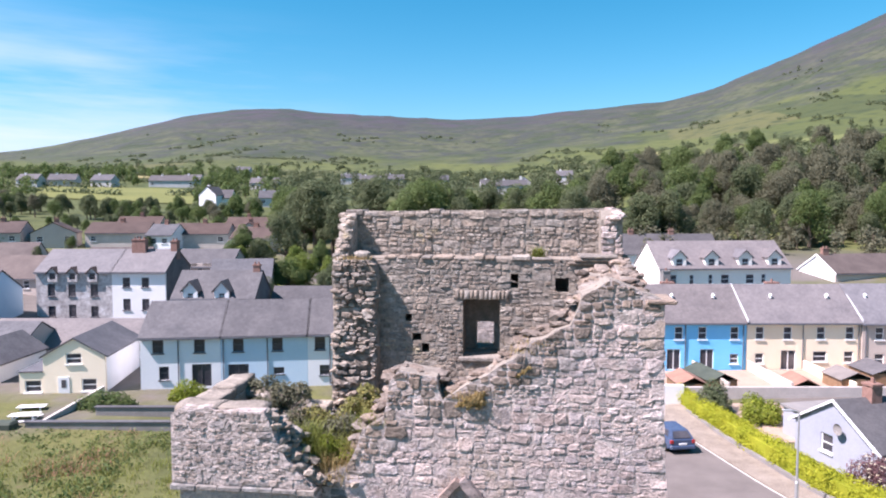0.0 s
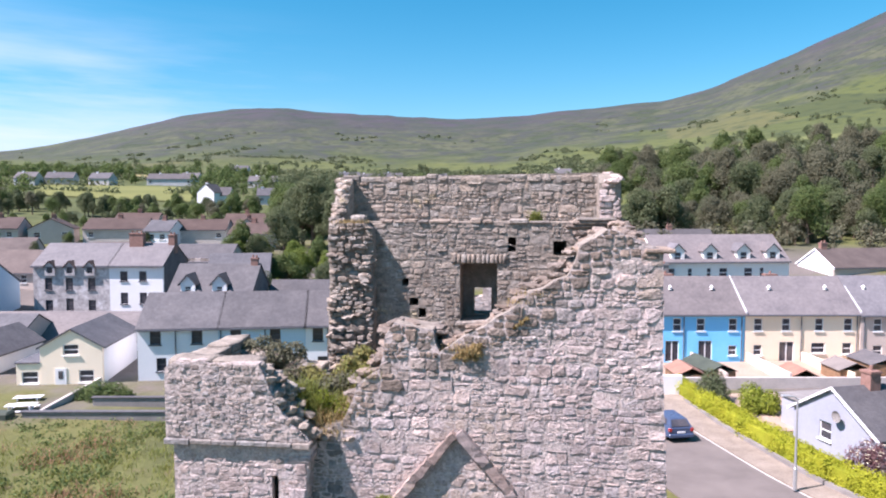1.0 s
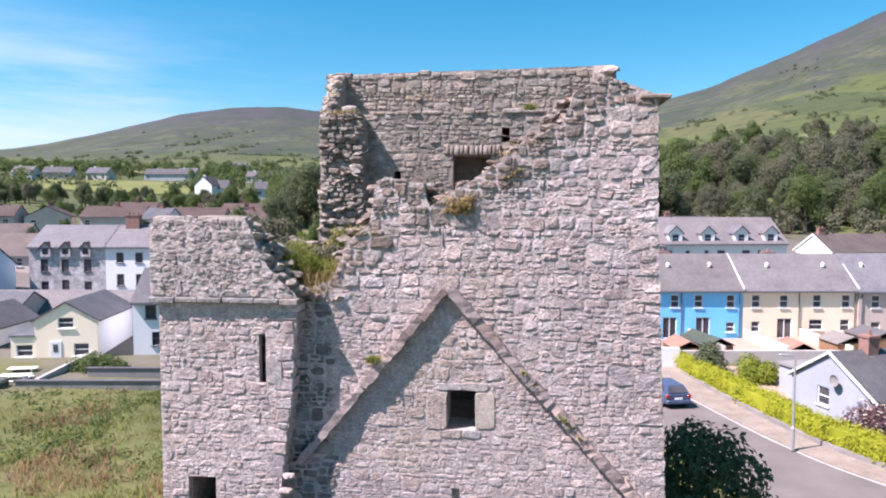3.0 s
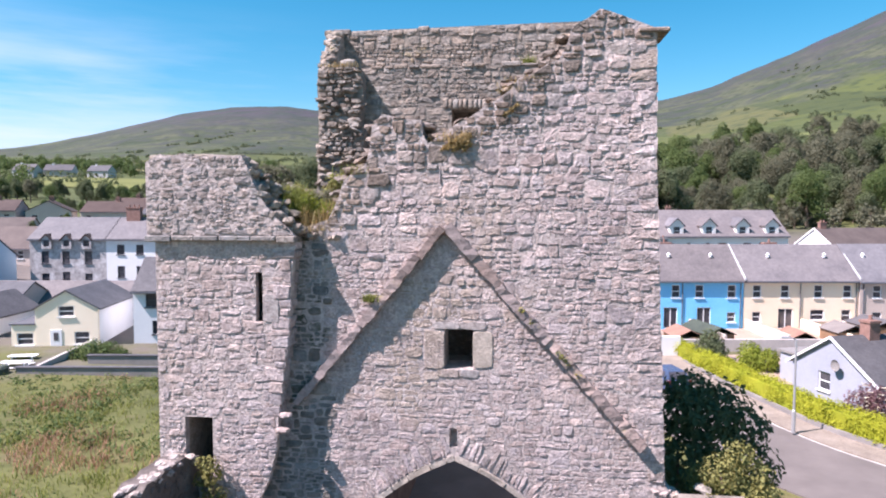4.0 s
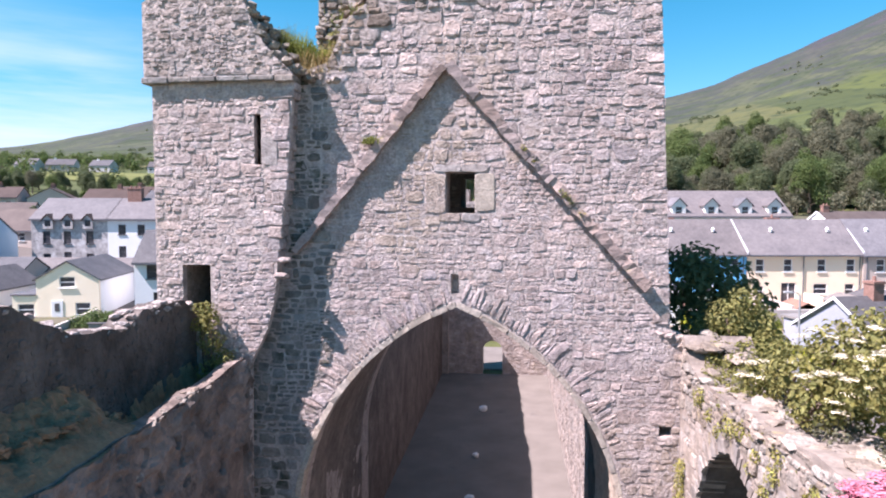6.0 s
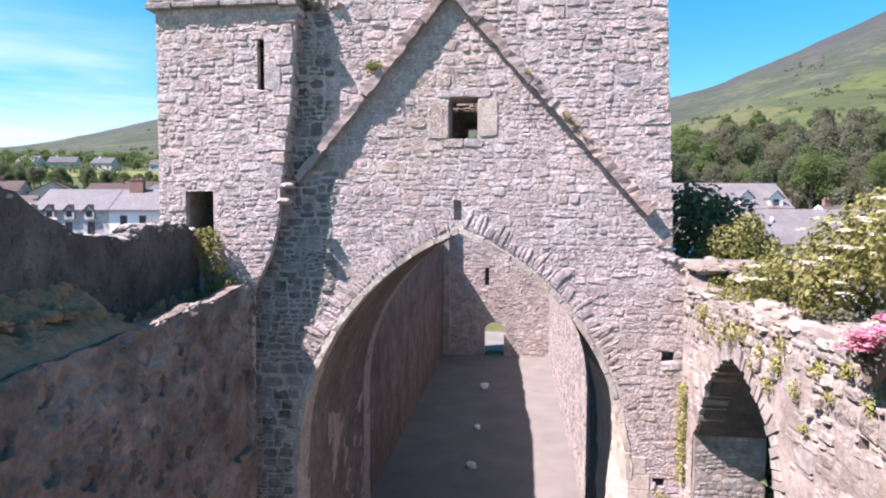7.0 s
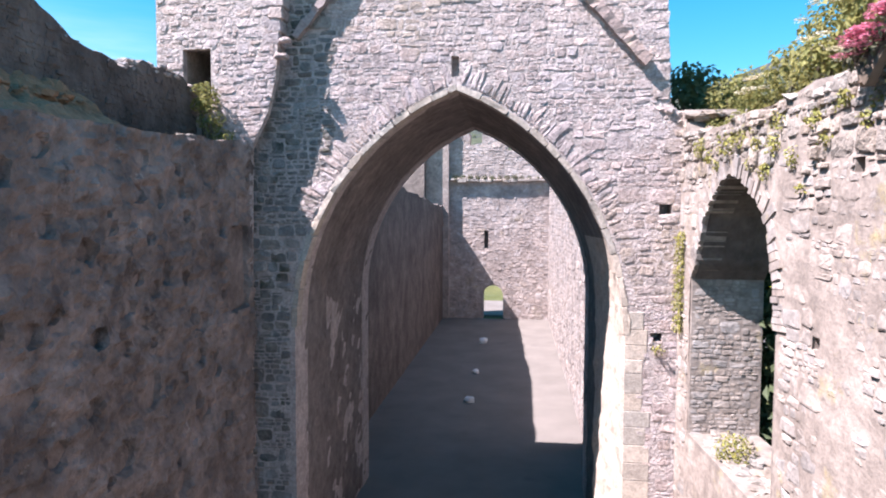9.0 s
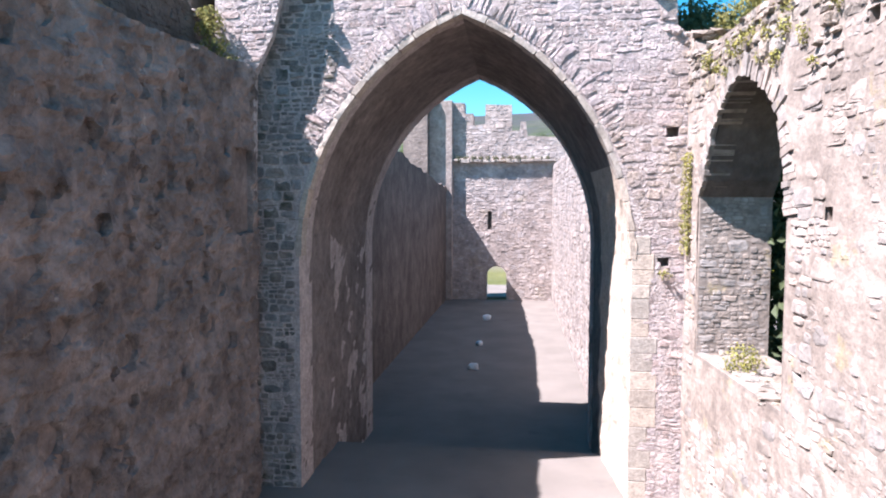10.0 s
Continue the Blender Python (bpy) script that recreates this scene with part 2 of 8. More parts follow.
M_SHED = surface("red_brown_shed_roof", (0.24, 0.13, 0.10), (0.32, 0.18, 0.13), 1.0, 0.8, 0.2, 20)
M_GREENROOF = surface("green_felt_roof", (0.045, 0.058, 0.046), (0.066, 0.082, 0.064), 1.0, 0.8, 0.2, 20)
M_WOOD = surface("brown_timber", (0.20, 0.12, 0.07), (0.28, 0.17, 0.10), 2.0, 0.8, 0.3, 20)
M_CARPAINT = surface("blue_car_paint", (0.05, 0.075, 0.14), (0.06, 0.09, 0.16), 1.0, 0.25, 0.0, 9, spec=0.6)
M_RUBBER = surface("tyre_rubber", (0.02, 0.02, 0.02), (0.03, 0.03, 0.03), 3, 0.8, 0.1, 30)
M_REDLAMP = surface("red_lamp_lens", (0.35, 0.02, 0.02), (0.40, 0.03, 0.03), 3, 0.2, 0.0, 30, spec=0.6)
M_BARK = surface("bark", (0.10, 0.075, 0.055), (0.16, 0.12, 0.09), 3, 0.9, 0.6, 15, stretch=(1, 1, 0.3))
M_LEAF_DARK = foliage("dark_green_leaves", (0.100, 0.130, 0.068), (0.145, 0.176, 0.088), vary=0.35)
M_LEAF_MID = foliage("green_leaves", (0.098, 0.150, 0.050), (0.145, 0.200, 0.068))
M_LEAF_OLIVE = foliage("olive_leaves", (0.130, 0.136, 0.088), (0.178, 0.180, 0.114), vary=0.3)
M_LEAF_ELDER = foliage("pale_elder_leaves", (0.205, 0.212, 0.068), (0.29, 0.282, 0.105))
M_LEAF_FRESH = foliage("fresh_green_leaves", (0.13, 0.19, 0.04), (0.20, 0.26, 0.06))
M_LEAF_LIME = foliage("lime_green_leaves", (0.19, 0.25, 0.030), (0.26, 0.31, 0.045))
M_LEAF_GOLD = foliage("golden_hedge_leaves", (0.33, 0.375, 0.030), (0.44, 0.455, 0.045), vary=0.3)
M_LEAF_PURPLE = foliage("purple_leaves", (0.16, 0.09, 0.10), (0.25, 0.15, 0.16))
M_DRYGRASS = foliage("dry_grass_blades", (0.33, 0.255, 0.115), (0.43, 0.335, 0.155))
M_GRASSBLADE = foliage("grass_blades", (0.16, 0.20, 0.045), (0.25, 0.27, 0.075))
M_PETAL = foliage("cream_flower_heads", (0.74, 0.70, 0.52), (0.80, 0.76, 0.60), 0.2)
M_PINK = foliage("pink_flower_heads", (0.64, 0.21, 0.30), (0.74, 0.34, 0.43), 0.2)
M_MOSS = foliage("yellow_moss", (0.21, 0.21, 0.055), (0.30, 0.29, 0.085), 0.1)

# ---- mesh helpers ----
TOWN = pose(0, 0, 0, 0, 0, 6.7)       # the streets lie 6.7 degrees off the church's axis
rng = random.Random(7)


def thing(name, label, category, group="", kind="", at=None):
    ob = tagged(new(name), label, category, group, kind)
    ob.empty_display_size = 0.3
    if at is not None:
        ob.matrix_world = at
    return ob


def finish(ob, material, parent=None, label="", smooth=False):
    if material:
        ob.data.materials.append(material)
    if smooth:
        ob.data.polygons.foreach_set("use_smooth", [True] * len(ob.data.polygons))
    if parent is not None:
        ob.parent = parent
    return tagged(ob, label)


def part(name, bm, material, parent, label="", smooth=False):
    """Links a bmesh as one mesh object under a thing or a part."""
    bmesh.ops.recalc_face_normals(bm, faces=bm.faces)
    data = bpy.data.meshes.new(name)
    bm.to_mesh(data)
    bm.free()
    return finish(new(name, data), material, parent, label, smooth)


def raw(name, verts, faces, material, parent, label="", smooth=False):
    data = bpy.data.meshes.new(name)
    data.from_pydata([tuple(v) for v in verts], [], faces)
    return finish(new(name, data), material, parent, label, smooth)


def box(bm, x0, x1, y0, y1, z0, z1, bevel=0.0):
    vs = [bm.verts.new(c) for c in ((x0, y0, z0), (x1, y0, z0), (x1, y1, z0), (x0, y1, z0), (x0, y0, z1), (x1, y0, z1), (x1, y1, z1), (x0, y1, z1))]
    fs = [bm.faces.new([vs[i] for i in q]) for q in ((3, 2, 1, 0), (4, 5, 6, 7), (0, 1, 5, 4), (1, 2, 6, 5), (2, 3, 7, 6), (3, 0, 4, 7))]
    if bevel:
        bmesh.ops.bevel(bm, geom=list({e for f in fs for e in f.edges}), offset=bevel, segments=1, affect="EDGES")
    return vs


def prism(bm, outline, place, a, b):
    """A convex or simple outline of (u, v) pushed from w = a to w = b by place(u, v, w)."""
    lo = [bm.verts.new(place(u, v, a)) for u, v in outline]
    hi = [bm.verts.new(place(u, v, b)) for u, v in outline]
    bm.faces.new(lo[::-1])
    bm.faces.new(hi)
    k = len(outline)
    for i in range(k):
        bm.faces.new((lo[i], lo[(i + 1) % k], hi[(i + 1) % k], hi[i]))


def slab(bm, outer, holes, place, a, b):
    """A wall from an outline with openings, from w = a to w = b."""
    rings = {}
    for w in (a, b):
        edges, loops = [], []
        for loop in [outer] + list(holes):
            vs = [bm.verts.new(place(u, v, w)) for u, v in loop]
            loops.append(vs)
            edges += [bm.edges.new((vs[i], vs[(i + 1) % len(vs)])) for i in range(len(vs))]
        bmesh.ops.triangle_fill(bm, edges=edges, use_beauty=True)
        rings[w] = loops
    for lo, hi in zip(rings[a], rings[b]):
        for i in range(len(lo)):
            j = (i + 1) % len(lo)
            bm.faces.new((lo[i], lo[j], hi[j], hi[i]))


def tube(bm, points, radii, sides=6):
    """A tapered tube along points."""
    rings = []
    for i, p in enumerate(points):
        d = (Vector(points[min(i + 1, len(points) - 1)]) - Vector(points[max(i - 1, 0)])).normalized()
        q = d.to_track_quat("Z", "Y")
        rings.append([bm.verts.new(Vector(p) + q @ Vector((radii[i] * math.cos(t), radii[i] * math.sin(t), 0))) for t in [2 * math.pi * k / sides for k in range(sides)]])
    for r0, r1 in zip(rings, rings[1:]):
        for k in range(sides):
            bm.faces.new((r0[k], r0[(k + 1) % sides], r1[(k + 1) % sides], r1[k]))
    bm.faces.new(rings[0][::-1])
    bm.faces.new(rings[-1])


def rock(r, size, squash=(1, 1, 1), seed=None):
    """Vertices and faces of one lumpy, angular rock about the origin."""
    rr = seed or rng
    bm = bmesh.new()
    bmesh.ops.create_icosphere(bm, subdivisions=2 if r > 1 else 1, radius=1)
    off = Vector((rr.uniform(-9, 9), rr.uniform(-9, 9), rr.uniform(-9, 9)))
    verts = []
    for v in bm.verts:
        c = v.co.copy()
        m = max(abs(c.x), abs(c.y), abs(c.z))
        c = c * (0.55 + 0.45 / m) * (1 + 0.28 * noise.noise(c * 1.3 + off))
        verts.append(Vector((c.x * squash[0], c.y * squash[1], c.z * squash[2])) * size)
    bm.verts.index_update()
    faces = [tuple(v.index for v in f.verts) for f in bm.faces]
    bm.free()
    return verts, faces


def within(p, loop):
    x, y = p
    hit = False
    j = len(loop) - 1
    for i in range(len(loop)):
        xi, yi = loop[i]
        xj, yj = loop[j]
        if (yi > y) != (yj > y) and x < (xj - xi) * (y - yi) / (yj - yi) + xi:
            hit = not hit
        j = i
    return hit


def rubble(u0, u1, v0, v1, outer, holes, seed, high=(0.065, 0.22), wide=(0.09, 0.42), joint=0.004):
    """Outlines of random rubble that fill an area with openings: blocks of all sizes packed from the foot up, each a rounded stone."""
    r = random.Random(seed)
    def inside(p):
        return within(p, outer) and not any(within(p, h) for h in holes)

    def warp(u, v):
        return (u + 0.035 * noise.noise((u * 2.1, v * 2.1, seed * 1.7)), v + 0.06 * noise.noise((u * 0.9, v * 0.9, seed * 0.31)) + 0.04 * noise.noise((u * 3.1, v * 3.1, seed * 0.77)))

    blocks, tall = [], []

    def lay(a, b, lo, hi):                          # one run of stones between two heights
        while a < b - 0.01:
            w = max(wide[0], min(wide[1], (hi - lo) * r.uniform(1.0, 2.7)))
            w = b - a if b - a - w < wide[0] * 0.8 else w
            blocks.append((a, a + w, lo + r.uniform(-0.1, 0.1) * (hi - lo), hi + r.uniform(-0.1, 0.1) * (hi - lo)))
            a += w

    v, mid_h = v0 - 0.1, 0.54 * high[0] + 0.46 * high[1]
    while v < v1 + 0.05:                            # rough courses, some split into thinner ones, some stones two courses high
        h = max(high[0], min(high[1], mid_h * r.lognormvariate(0, 0.33)))
        u, ahead = u0 - 0.25 - r.uniform(0, 0.2), []
        tall.sort()
        while u < u1 + 0.2:
            stop = next((t[0] for t in tall if t[1] > u + 0.001), u1 + 0.6)
            if stop <= u + 0.001:
                u = next(t[1] for t in tall if t[1] > u + 0.001)
                continue
            q = r.random()
            if q < 0.10:
                w = min(stop - u, max(wide[0], min(wide[1] * 1.15, h * r.uniform(1.3, 2.6))))
                up = h * r.uniform(1.35, 1.7)
                blocks.append((u, u + w, v, v + up))
                ahead.append((u, u + w, v + up))
                u += w
            elif q < 0.42 and h > high[0] * 1.45:
                w = min(stop - u, r.uniform(0.22, 0.6))
                cut = v + h * r.uniform(0.35, 0.65)
                lay(u, u + w, v, cut)
                lay(u, u + w, cut, v + h)
                u += w
            else:
                w = min(stop - u, r.uniform(0.2, 0.7))
                lay(u, u + w, v, v + h)
                u += w
        v += h
        tall = [(a, b) for a, b, top in ahead]
        for a, b, top in ahead:                     # thin stones level up the rest of the next course
            blocks.append((a, b, top + 0.004, top + max(0.03, h * 0.35)))
    out = []
    for a, b, c, d in blocks:
        cu, cv = warp((a + b) / 2, (c + d) / 2)
        if not inside((cu, cv)):
            continue
        ha, hb = (b - a) / 2 - joint * r.uniform(0.3, 1.4), (d - c) / 2 - joint * r.uniform(0.3, 1.4)
        e, k = 2 / r.uniform(3.0, 7.0), r.choice((8, 9, 10))
        lean, t0 = r.uniform(-0.16, 0.16), r.uniform(0, 0.7)
        skew = r.uniform(-0.18, 0.18)
        ok = []
        for m in range(k):
            t = t0 + 6.2832 * m / k + r.uniform(-0.12, 0.12)
            x, y = math.cos(t), math.sin(t)
            x, y = math.copysign(abs(x) ** e, x), math.copysign(abs(y) ** e, y)
            f = r.uniform(0.90, 1.06)
            x, y = x * ha * f * (1 + skew * y), y * hb * f
            p = (cu + x - lean * y, cv + y + lean * x * 0.6)
            if not inside(p):
                s0, s1 = 0.0, 1.0
                for _ in range(5):
                    s = (s0 + s1) / 2
                    if inside((cu + (p[0] - cu) * s, cv + (p[1] - cv) * s)):
                        s0 = s
                    else:
                        s1 = s
                p = (cu + (p[0] - cu) * s0, cv + (p[1] - cv) * s0)
            ok.append(p)
        out.append((cu, cv, ok))
    return out


def stone_shape(pts, cu, cv, place, proud, r, sink=0.04, relief=1.0):
    """Vertices and faces of one rounded, uneven stone over its outline."""
    k = len(pts)
    verts, faces = [], []
    size = max(math.dist(p, (cu, cv)) for p in pts)
    tilt = (r.uniform(-0.06, 0.04) * relief, r.uniform(-0.12, 0.015) * relief)
    rough = min(0.009, size * 0.06) * relief
    proud *= relief
    for s, w in ((1.0, -sink), (0.95, proud * 0.6), (0.72, proud)):
        for p in pts:
            du, dv = (p[0] - cu) * s, (p[1] - cv) * s
            dw = 0 if s == 1.0 else tilt[0] * du + tilt[1] * dv + r.uniform(-rough, rough)
            verts.append(place(cu + du, cv + dv, w + dw))
    off = (r.uniform(-0.15, 0.15) * size, r.uniform(-0.15, 0.15) * size)
    verts.append(place(cu + off[0], cv + off[1], proud + r.uniform(-0.3, 1.2) * rough))
    for q in range(2):
        for i in range(k):
            j = (i + 1) % k
            faces.append((q * k + i, q * k + j, (q + 1) * k + j, (q + 1) * k + i))
    faces += [(2 * k + i, 2 * k + (i + 1) % k, 3 * k) for i in range(k)]
    return verts, faces


def masonry(stones, place, material, parent, seed, proud=(0.001, 0.018), near=None, limit=300, label="", relief=None):
    """Lays stones on a wall, standing out by relief(v): those for which near(u, v) holds as pieces of their own, the rest joined."""
    r = random.Random(seed)
    jv, jf, count = [], [], 0
    for cu, cv, pts in stones:
        verts, faces = stone_shape(pts, cu, cv, place, r.uniform(*proud) * (1.0 if r.random() < 0.9 else 1.7), r, relief=relief(cv) if relief else 1.0)
        if near and count < limit and near(cu, cv):
            c = place(cu, cv, 0)
            ob = raw("stone", [v - c for v in verts], faces, material, parent)
            ob.location = c
            count += 1
        else:
            b = len(jv)
            jv += verts
            jf += [tuple(i + b for i in f) for f in faces]
    if jv:
        tagged(raw("stonework", jv, jf, material, parent, label), kind="stuff")


def rocks_along(name, points, sizes, material, parent, seed, spread=0.25, per=1.0, flat=0.6, label=""):
    """A broken wall head: loose rocks along a line, joined."""
    r = random.Random(seed)
    jv, jf = [], []
    for p, q in zip(points, points[1:]):
        p, q = Vector(p), Vector(q)
        for _ in range(max(1, int((q - p).length / (sizes[0] + sizes[1]) * 2.2 * per))):
            c = p.lerp(q, r.random()) + Vector((r.uniform(-spread, spread), r.uniform(-spread, spread), r.uniform(-0.06, 0.02)))
            s = r.uniform(*sizes)
            verts, faces = rock(1, s, (r.uniform(0.8, 1.5), r.uniform(0.8, 1.3), flat * r.uniform(0.7, 1.2)), r)
            turn = Euler((r.uniform(-0.3, 0.3), r.uniform(-0.3, 0.3), r.uniform(0, 6.3))).to_matrix()
            b = len(jv)
            jv += [c + turn @ v for v in verts]
            jf += [tuple(i + b for i in f) for f in faces]
    return tagged(raw(name, jv, jf, material, parent, label), kind="stuff")


def leaves(centres, count, size, seed, spread=1.0, shell=0.55, droop=0.0):
    """Vertices and faces of many small leaf cards in clumps; centres are (x, y, z, radius)."""
    r = random.Random(seed)
    verts, faces = [], []
    weights = [c[3] ** 2 for c in centres]
    for _ in range(count):
        x, y, z, rad = r.choices(centres, weights)[0]
        d = Vector((r.gauss(0, 1), r.gauss(0, 1), r.gauss(0, 1) * 0.9)).normalized()
        p = Vector((x, y, z)) + d * rad * spread * (shell + (1 - shell) * r.random() ** 0.5) * r.uniform(0.85, 1.12)
        n = (d + Vector((r.uniform(-0.8, 0.8), r.uniform(-0.8, 0.8), r.uniform(-0.3, 0.9)))).normalized()
        a = n.orthogonal().normalized()
        a = (a * math.cos(t := r.uniform(0, 6.283)) + n.cross(a) * math.sin(t)).normalized()
        b = n.cross(a)
        s = size * r.uniform(0.6, 1.35)
        k = len(verts)
        verts += [p - a * s, p + b * s * 0.55 + n * s * 0.15, p + a * s - n * s * 0.2, p - b * s * 0.55 + n * s * 0.15]
        faces.append((k, k + 1, k + 2, k + 3))
    return verts, faces


def blades(base, count, height, seed, spread=0.3, width=0.012):
    """Grass: thin bent blades about points (x, y, z)."""
    r = random.Random(seed)
    verts, faces = [], []
    for _ in range(count):
        p = Vector(r.choice(base)) + Vector((r.gauss(0, spread), r.gauss(0, spread), 0))
        h, t = height * r.uniform(0.4, 1.2), r.uniform(0, 6.283)
        d = Vector((math.cos(t), math.sin(t), 0))
        s = Vector((-d.y, d.x, 0)) * width
        k = len(verts)
        verts += [p - s, p + s, p + d * h * 0.25 + Vector((0, 0, h * 0.6)) + s * 0.7, p + d * h * 0.25 + Vector((0, 0, h * 0.6)) - s * 0.7, p + d * h * r.uniform(0.4, 1.0) + Vector((0, 0, h * r.uniform(0.65, 1.0)))]
        faces += [(k, k + 1, k + 2, k + 3), (k + 3, k + 2, k + 4)]
    return verts, faces

# ---- ground: flat round the friary, rising through the town to the hills ----
SKY_BEARING = [-110, -60, -33.5, -30.7, -26.2, -23, -18, -13.5, -10.7, -4, 0.8, 6.6, 10.3, 19.4, 23, 25.6, 29.4, 33.5, 42, 60, 110]
SKY_RISE = [0.02, 0.045, 0.064, 0.075, 0.097, 0.114, 0.138, 0.142, 0.137, 0.133, 0.128, 0.133, 0.139, 0.149, 0.168, 0.187, 0.214, 0.240, 0.29, 0.25, 0.03]
NEAR_D = [0, 48, 60, 85, 125, 180, 230, 300, 450]
NEAR_Z = [0, 0.0, 0.6, 1.4, 7.2, 10.5, 14.0, 21.5, 33.0]


def ground_z(x, y):
    a, d = x * 0.9932 + y * 0.1167, -x * 0.1167 + y * 0.9932
    dist, bearing = math.hypot(a, d), math.degrees(math.atan2(a, d))
    ahead = max(0.0, min(1.0, (115 - abs(bearing)) / 30))
    sky_rise = sum(float(np.interp(bearing + q, SKY_BEARING, SKY_RISE)) for q in (-2.4, -1.2, 0, 1.2, 2.4)) / 5 if abs(bearing) < 107 else 0.02
    sky_rise += 0.0025 * noise.noise((bearing * 0.35, 0.0, 2.0)) + 0.001 * noise.noise((bearing * 1.7, 0.0, 5.0))
    east = max(0.0, min(1.0, (bearing - 5) / 20))
    z = float(np.interp(dist, NEAR_D, NEAR_Z)) * ahead
    if dist > 160:
        z += east * ahead * 0.06 * (min(dist, 450) - 160)
    if dist > 450:
        t = min(1.0, (dist - 450) / 1050)
        s = t * t * (3 - 2 * t) * 0.45 + t * 0.55
        e0 = (33 + east * ahead * 17.4 - 16) / 450
        z = (16 + dist * (e0 + (sky_rise - e0) * s)) * ahead
        if dist > 1500:
            z *= max(0.0, 1 - (dist - 1500) / 900)
    rough = min(1.0, max(0.0, (dist - 300) / 500))
    z += rough * ahead * 5.0 * (1 - min(1, max(0, (dist - 1250) / 250)) * 0.7) * noise.noise((x * 0.006, y * 0.006, 0.3))
    return z - 0.06


def ground_material():
    """Rough pasture near by, hedged fields farther off, bracken and heather on the heights."""
    m = surface("pasture", (0.082, 0.094, 0.030), (0.128, 0.124, 0.044), 0.12, 0.95, 0.5, 3.0, spots=(0.15, 0.11, 0.065), spot_scale=0.22, spot_at=0.57, depth=0.1)
    n, l = m.node_tree.nodes, m.node_tree.links
    p = n["Principled BSDF"]
    near = p.inputs["Base Color"].links[0].from_socket
    g = n.new("ShaderNodeNewGeometry")
    sep = n.new("ShaderNodeSeparateXYZ")
    l.new(g.outputs["Position"], sep.inputs["Vector"])
    flat = n.new("ShaderNodeMapping")
    flat.inputs["Scale"].default_value = (0.011, 0.0055, 0.0)
    l.new(g.outputs["Position"], flat.inputs["Vector"])
    vor = n.new("ShaderNodeTexVoronoi")
    vor.inputs["Scale"].default_value = 1.0
    l.new(flat.outputs["Vector"], vor.inputs["Vector"])
    ramp = n.new("ShaderNodeValToRGB")
    cols = [(0.0, (0.05, 0.068, 0.022)), (0.3, (0.09, 0.105, 0.032)), (0.55, (0.062, 0.08, 0.025)), (0.75, (0.088, 0.092, 0.036)), (1.0, (0.04, 0.058, 0.02))]
    while len(ramp.color_ramp.elements) < 5:
        ramp.color_ramp.elements.new(0.5)
    for e, (at, c) in zip(ramp.color_ramp.elements, cols):
        e.position, e.color = at, (*c, 1)
    cs = n.new("ShaderNodeSeparateColor")
    l.new(vor.outputs["Color"], cs.inputs["Color"])
    l.new(cs.outputs["Red"], ramp.inputs["Fac"])

    def noise_tex(s, detail=5):
        t = n.new("ShaderNodeTexNoise")
        t.inputs["Scale"].default_value, t.inputs["Detail"].default_value = s, detail
        l.new(g.outputs["Position"], t.inputs["Vector"])
        return t.outputs["Fac"]

    def ranged(s, a, b):
        r = n.new("ShaderNodeMapRange")
        r.inputs["From Min"].default_value, r.inputs["From Max"].default_value = a, b
        l.new(s, r.inputs["Value"])
        return r.outputs["Result"]

    def mix(fac, a, b):
        x = n.new("ShaderNodeMixRGB")
        l.new(fac, x.inputs["Fac"])
        for key, v in (("Color1", a), ("Color2", b)):
            if isinstance(v, tuple):
                x.inputs[key].default_value = (*v, 1)
            else:
                l.new(v, x.inputs[key])
        return x.outputs["Color"]

    def plus(a, b, k):
        x = n.new("ShaderNodeMath")
        x.operation = "MULTIPLY_ADD"
        l.new(b, x.inputs[0])
        x.inputs[1].default_value = k
        l.new(a, x.inputs[2])
        return x.outputs["Value"]

    length = n.new("ShaderNodeVectorMath")
    length.operation = "LENGTH"
    l.new(g.outputs["Position"], length.inputs[0])
    fields = mix(ranged(length.outputs["Value"], 130, 200), near, ramp.outputs["Color"])
    fields = mix(ranged(noise_tex(0.06, 7), 0.52, 0.66), fields, (0.035, 0.05, 0.02))
    # worn yards and lanes between the houses
    town_in, town_out = ranged(length.outputs["Value"], 53, 58), ranged(length.outputs["Value"], 150, 118)
    both = n.new("ShaderNodeMath")
    both.operation = "MULTIPLY"
    l.new(town_in, both.inputs[0])
    l.new(town_out, both.inputs[1])
    patch = n.new("ShaderNodeMath")
    patch.operation = "MULTIPLY"
    l.new(both.outputs["Value"], patch.inputs[0])
    l.new(ranged(noise_tex(0.09, 4), 0.38, 0.52), patch.inputs[1])
    fields = mix(patch.outputs["Value"], fields, (0.13, 0.115, 0.105))
    east_side = n.new("ShaderNodeMath")
    east_side.operation = "MAXIMUM"
    east_side.inputs[1].default_value = 0.0
    l.new(sep.outputs["X"], east_side.inputs[0])
    height = plus(plus(sep.outputs["Z"], noise_tex(0.012), 90.0), east_side.outputs["Value"], -0.23)
    # moor and heather colours, shifted bluer to paint in distance haze
    moor = mix(ranged(noise_tex(0.016, 9), 0.40, 0.60), (0.038, 0.052, 0.028), (0.072, 0.080, 0.046))
    moor = mix(ranged(noise_tex(0.09, 6), 0.5, 0.68), moor, (0.024, 0.035, 0.017))
    moor = mix(ranged(noise_tex(0.035, 9), 0.50, 0.58), moor, (0.042, 0.049, 0.040))
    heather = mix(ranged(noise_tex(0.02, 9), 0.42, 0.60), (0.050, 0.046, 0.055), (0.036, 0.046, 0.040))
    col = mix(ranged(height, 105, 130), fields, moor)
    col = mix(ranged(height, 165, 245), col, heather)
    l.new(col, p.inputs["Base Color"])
    hump = n.new("ShaderNodeBump")
